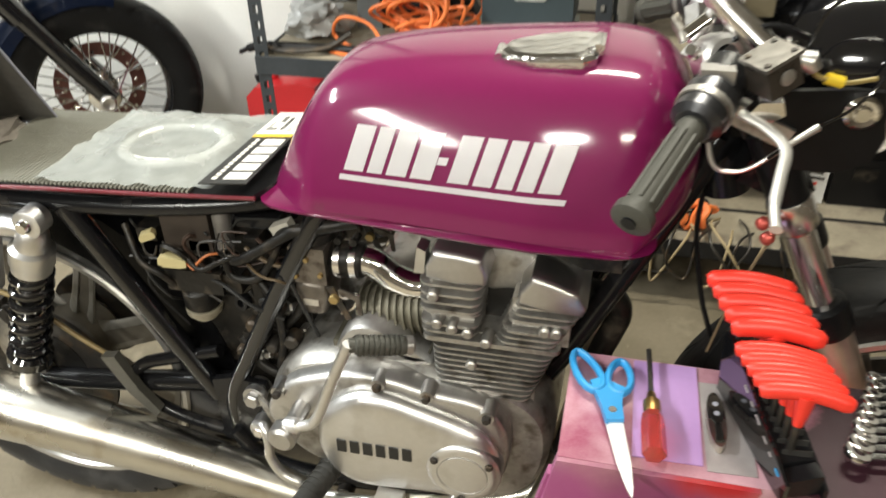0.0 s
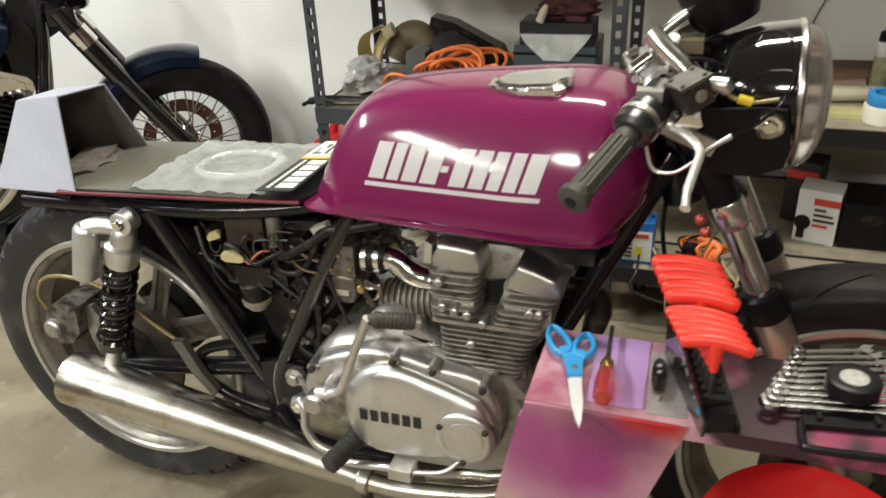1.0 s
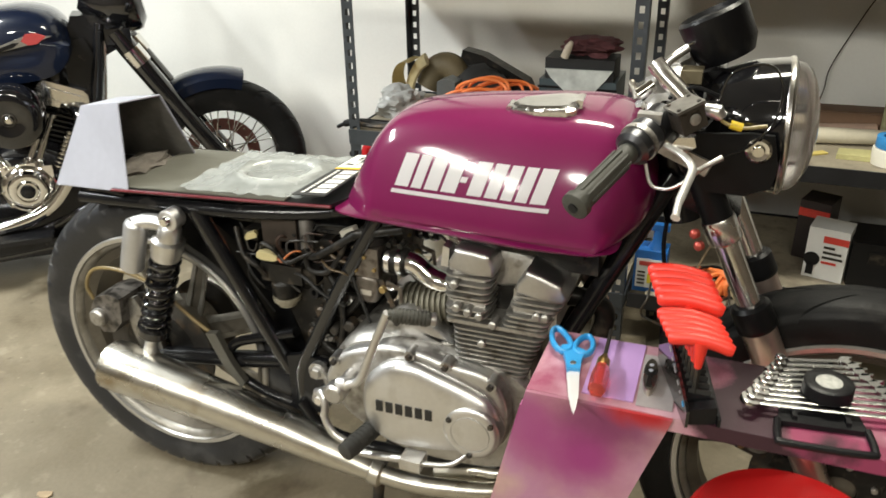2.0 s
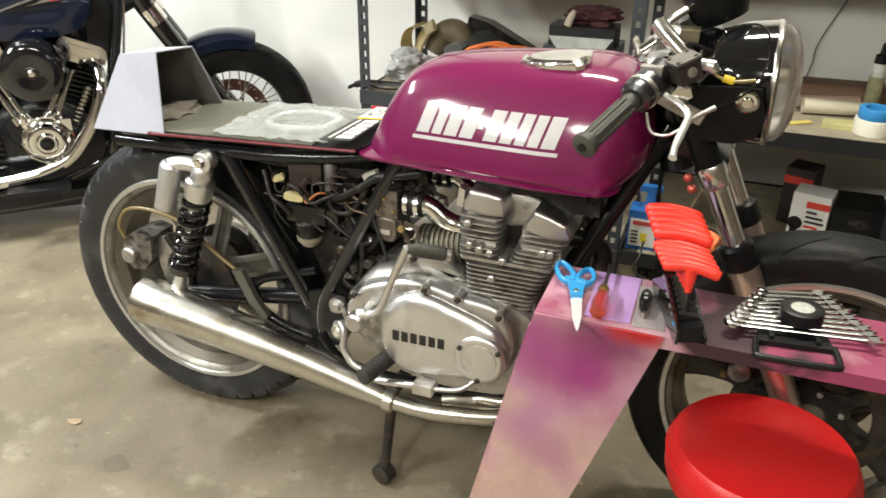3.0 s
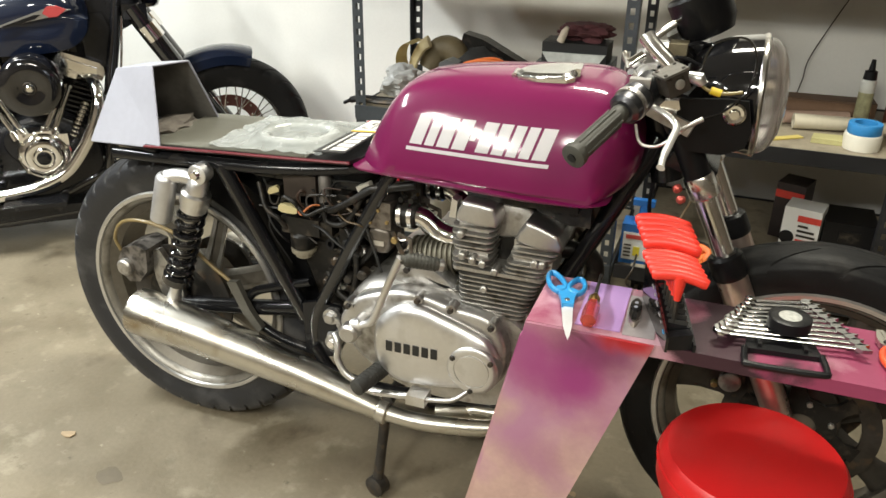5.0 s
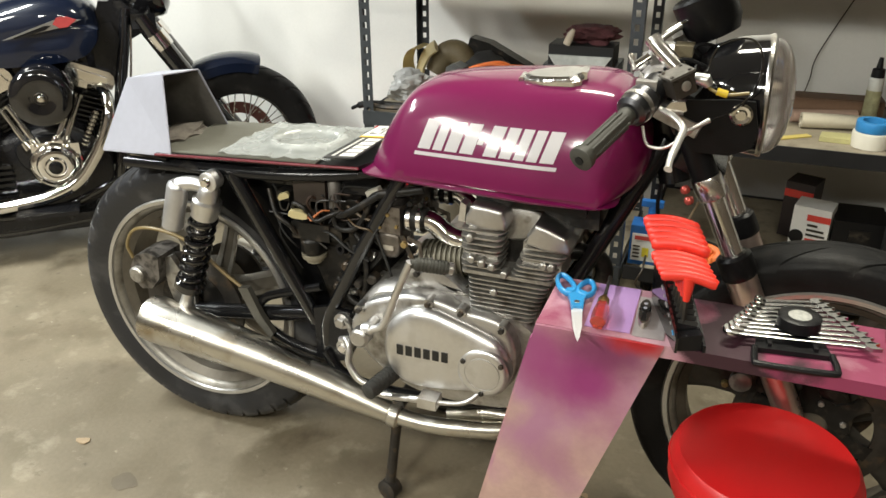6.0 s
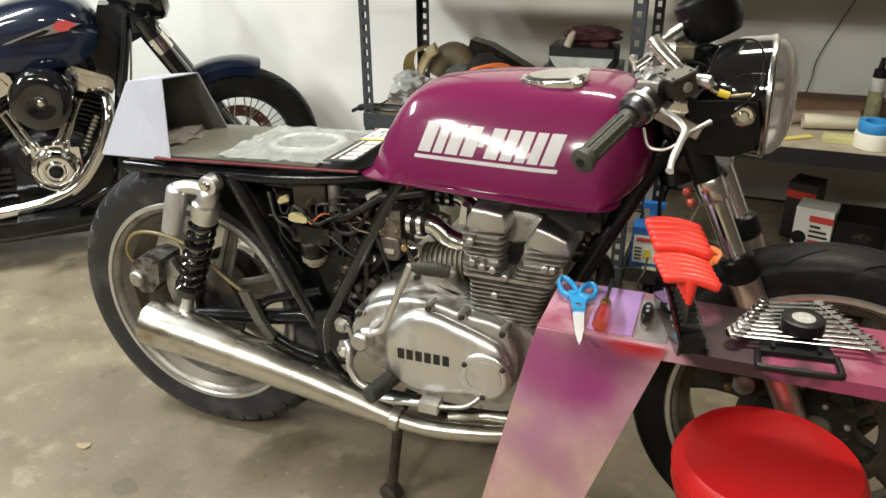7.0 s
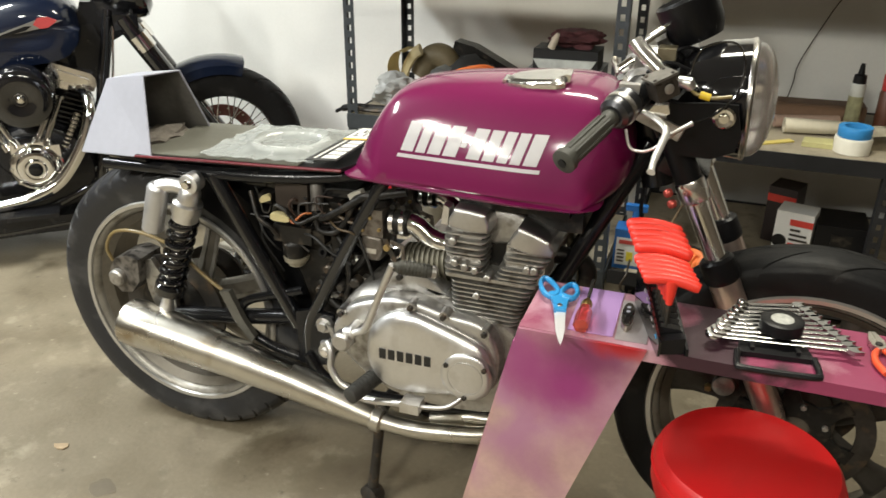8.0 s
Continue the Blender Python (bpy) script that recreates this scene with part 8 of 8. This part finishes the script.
    part("tappet_cover", pillow([(-0.58, 0.40), (-0.60, 0.44), (-0.68, 0.455), (-0.76, 0.44), (-0.78, 0.39), (-0.75, 0.33), (-0.68, 0.31), (-0.6, 0.33)], [(0, 0), (0.15, 0), (0.158, 0.006), (0.16, 0.02)], both=True, steps=3), BLACK_PAINT, e)
    for i in range(8):
        a = radians(20 + 40 * i)
        bolt("cover_screw", (cc.x + 0.079 * math.cos(a), cc.y - 0.008, cc.z + 0.079 * math.sin(a)), (0, -1, 0), 0.006, 0.008, cam_cover, STEEL)
    # round air cleaner
    ac = V(-0.645, -0.20, 0.607)
    air = part("air_cleaner", lathe([(-0.05, 0.0), (-0.05, 0.075), (-0.03, 0.098), (0.045, 0.10), (0.062, 0.094), (0.070, 0.08), (0.072, 0.05), (0.066, 0.034), (0.066, 0)], ac, (0, -1, 0), 56), BLACK_GLOSS, e, "round gloss-black air cleaner")
    part("air_cleaner_bolt", lathe([(0.066, 0.012), (0.074, 0.012), (0.078, 0.008), (0.078, 0)], ac, (0, -1, 0), 18), CHROME, air)
    part("air_cleaner_ring", lathe([(0.068, 0.022), (0.0705, 0.020), (0.068, 0.018)], ac, (0, -1, 0), 24, closed=True), IRON, air)
    part("regulator_fins", box((-0.46, -0.09, 0.30), (-0.40, 0.05, 0.42)), BLACK_PAINT, e, bevel=0.004)
    for i in range(9):
        part("oil_line_coil", lathe([(-0.003, 0.013), (0.003, 0.013), (0.003, 0.008), (-0.003, 0.008)], V(-0.553, -0.15, 0.409).lerp(V(-0.496, -0.15, 0.517), i / 8), (0.5, 0, 1), 14, closed=True), CHROME, e)
    # dark panels and oil tank behind the cylinders
    part("oil_tank", box((-1.02, -0.06, 0.30), (-0.80, 0.10, 0.68)), BLACK_PAINT, c, bevel=0.02)
    part("engine_backing", box((-0.80, 0.02, 0.40), (-0.46, 0.11, 0.70)), BLACK_PAINT, c, bevel=0.02)
    part("coil_cover", box((-0.76, -0.07, 0.655), (-0.50, 0.07, 0.70)), BLACK_PAINT, c, bevel=0.01)
    # plain black block added to fill the gap between tank and downtube
    part("black_filler_block", prism([(-0.475, 0.62), (-0.47, 0.80), (-0.40, 0.81), (-0.375, 0.74), (-0.41, 0.60)], "y", -0.07, 0.07), BLACK_PAINT, c, bevel=0.01)
    part("neck_gusset", prism([(-0.25, 0.87), (-0.43, 0.88), (-0.46, 0.80), (-0.42, 0.74), (-0.36, 0.735), (-0.30, 0.765)], "y", -0.06, 0.06), BLACK_PAINT, c, bevel=0.008)
    for i in range(6):
        part("starter_fin", box((-0.98, -0.165, 0.24 + 0.022 * i), (-0.80, -0.145, 0.251 + 0.022 * i)), BLACK_PAINT, e, bevel=0.002)
    # exhausts
    tb("exhaust_pipe", [(-0.50, -0.08, 0.585), (-0.462, -0.13, 0.58), (-0.450, -0.18, 0.535), (-0.476, -0.20, 0.453), (-0.534, -0.205, 0.358), (-0.599, -0.21, 0.288), (-0.696, -0.215, 0.247), (-0.857, -0.22, 0.228), (-1.0, -0.22, 0.218), (-1.3, -0.22, 0.215)], 0.022, CHROME, "curved chrome exhaust pipe", 22)
    part("muffler", sweep([(-1.0, -0.22, 0.215), (-1.1, -0.22, 0.215), (-1.9, -0.22, 0.23)], [0.03, 0.045, 0.05], 24), CHROME, c)
    tb("exhaust_pipe", [(-0.83, -0.08, 0.60), (-0.87, -0.14, 0.55), (-0.86, -0.18, 0.42), (-0.90, -0.2, 0.31), (-1.05, -0.21, 0.29), (-1.3, -0.22, 0.3)], 0.025, CHROME)
    part("lower_frame_box", box((-1.0, -0.15, 0.09), (-0.50, 0.15, 0.15)), BLACK_PAINT, c, bevel=0.01)
    part("footboard", box((-0.80, -0.30, 0.20), (-0.60, -0.20, 0.215)), BLACK_PAINT, c, bevel=0.004)
    tb("brake_rod", [(-0.345, -0.14, 0.305), (-0.42, -0.14, 0.285), (-0.50, -0.145, 0.245), (-0.70, -0.15, 0.172), (-1.0, -0.16, 0.170)], 0.013, BLACK_GLOSS)
    tb("side_stand", [(-0.75, 0.14, 0.14), (-0.78, 0.28, 0.02)], 0.011, BLACK_GLOSS)


cruiser()
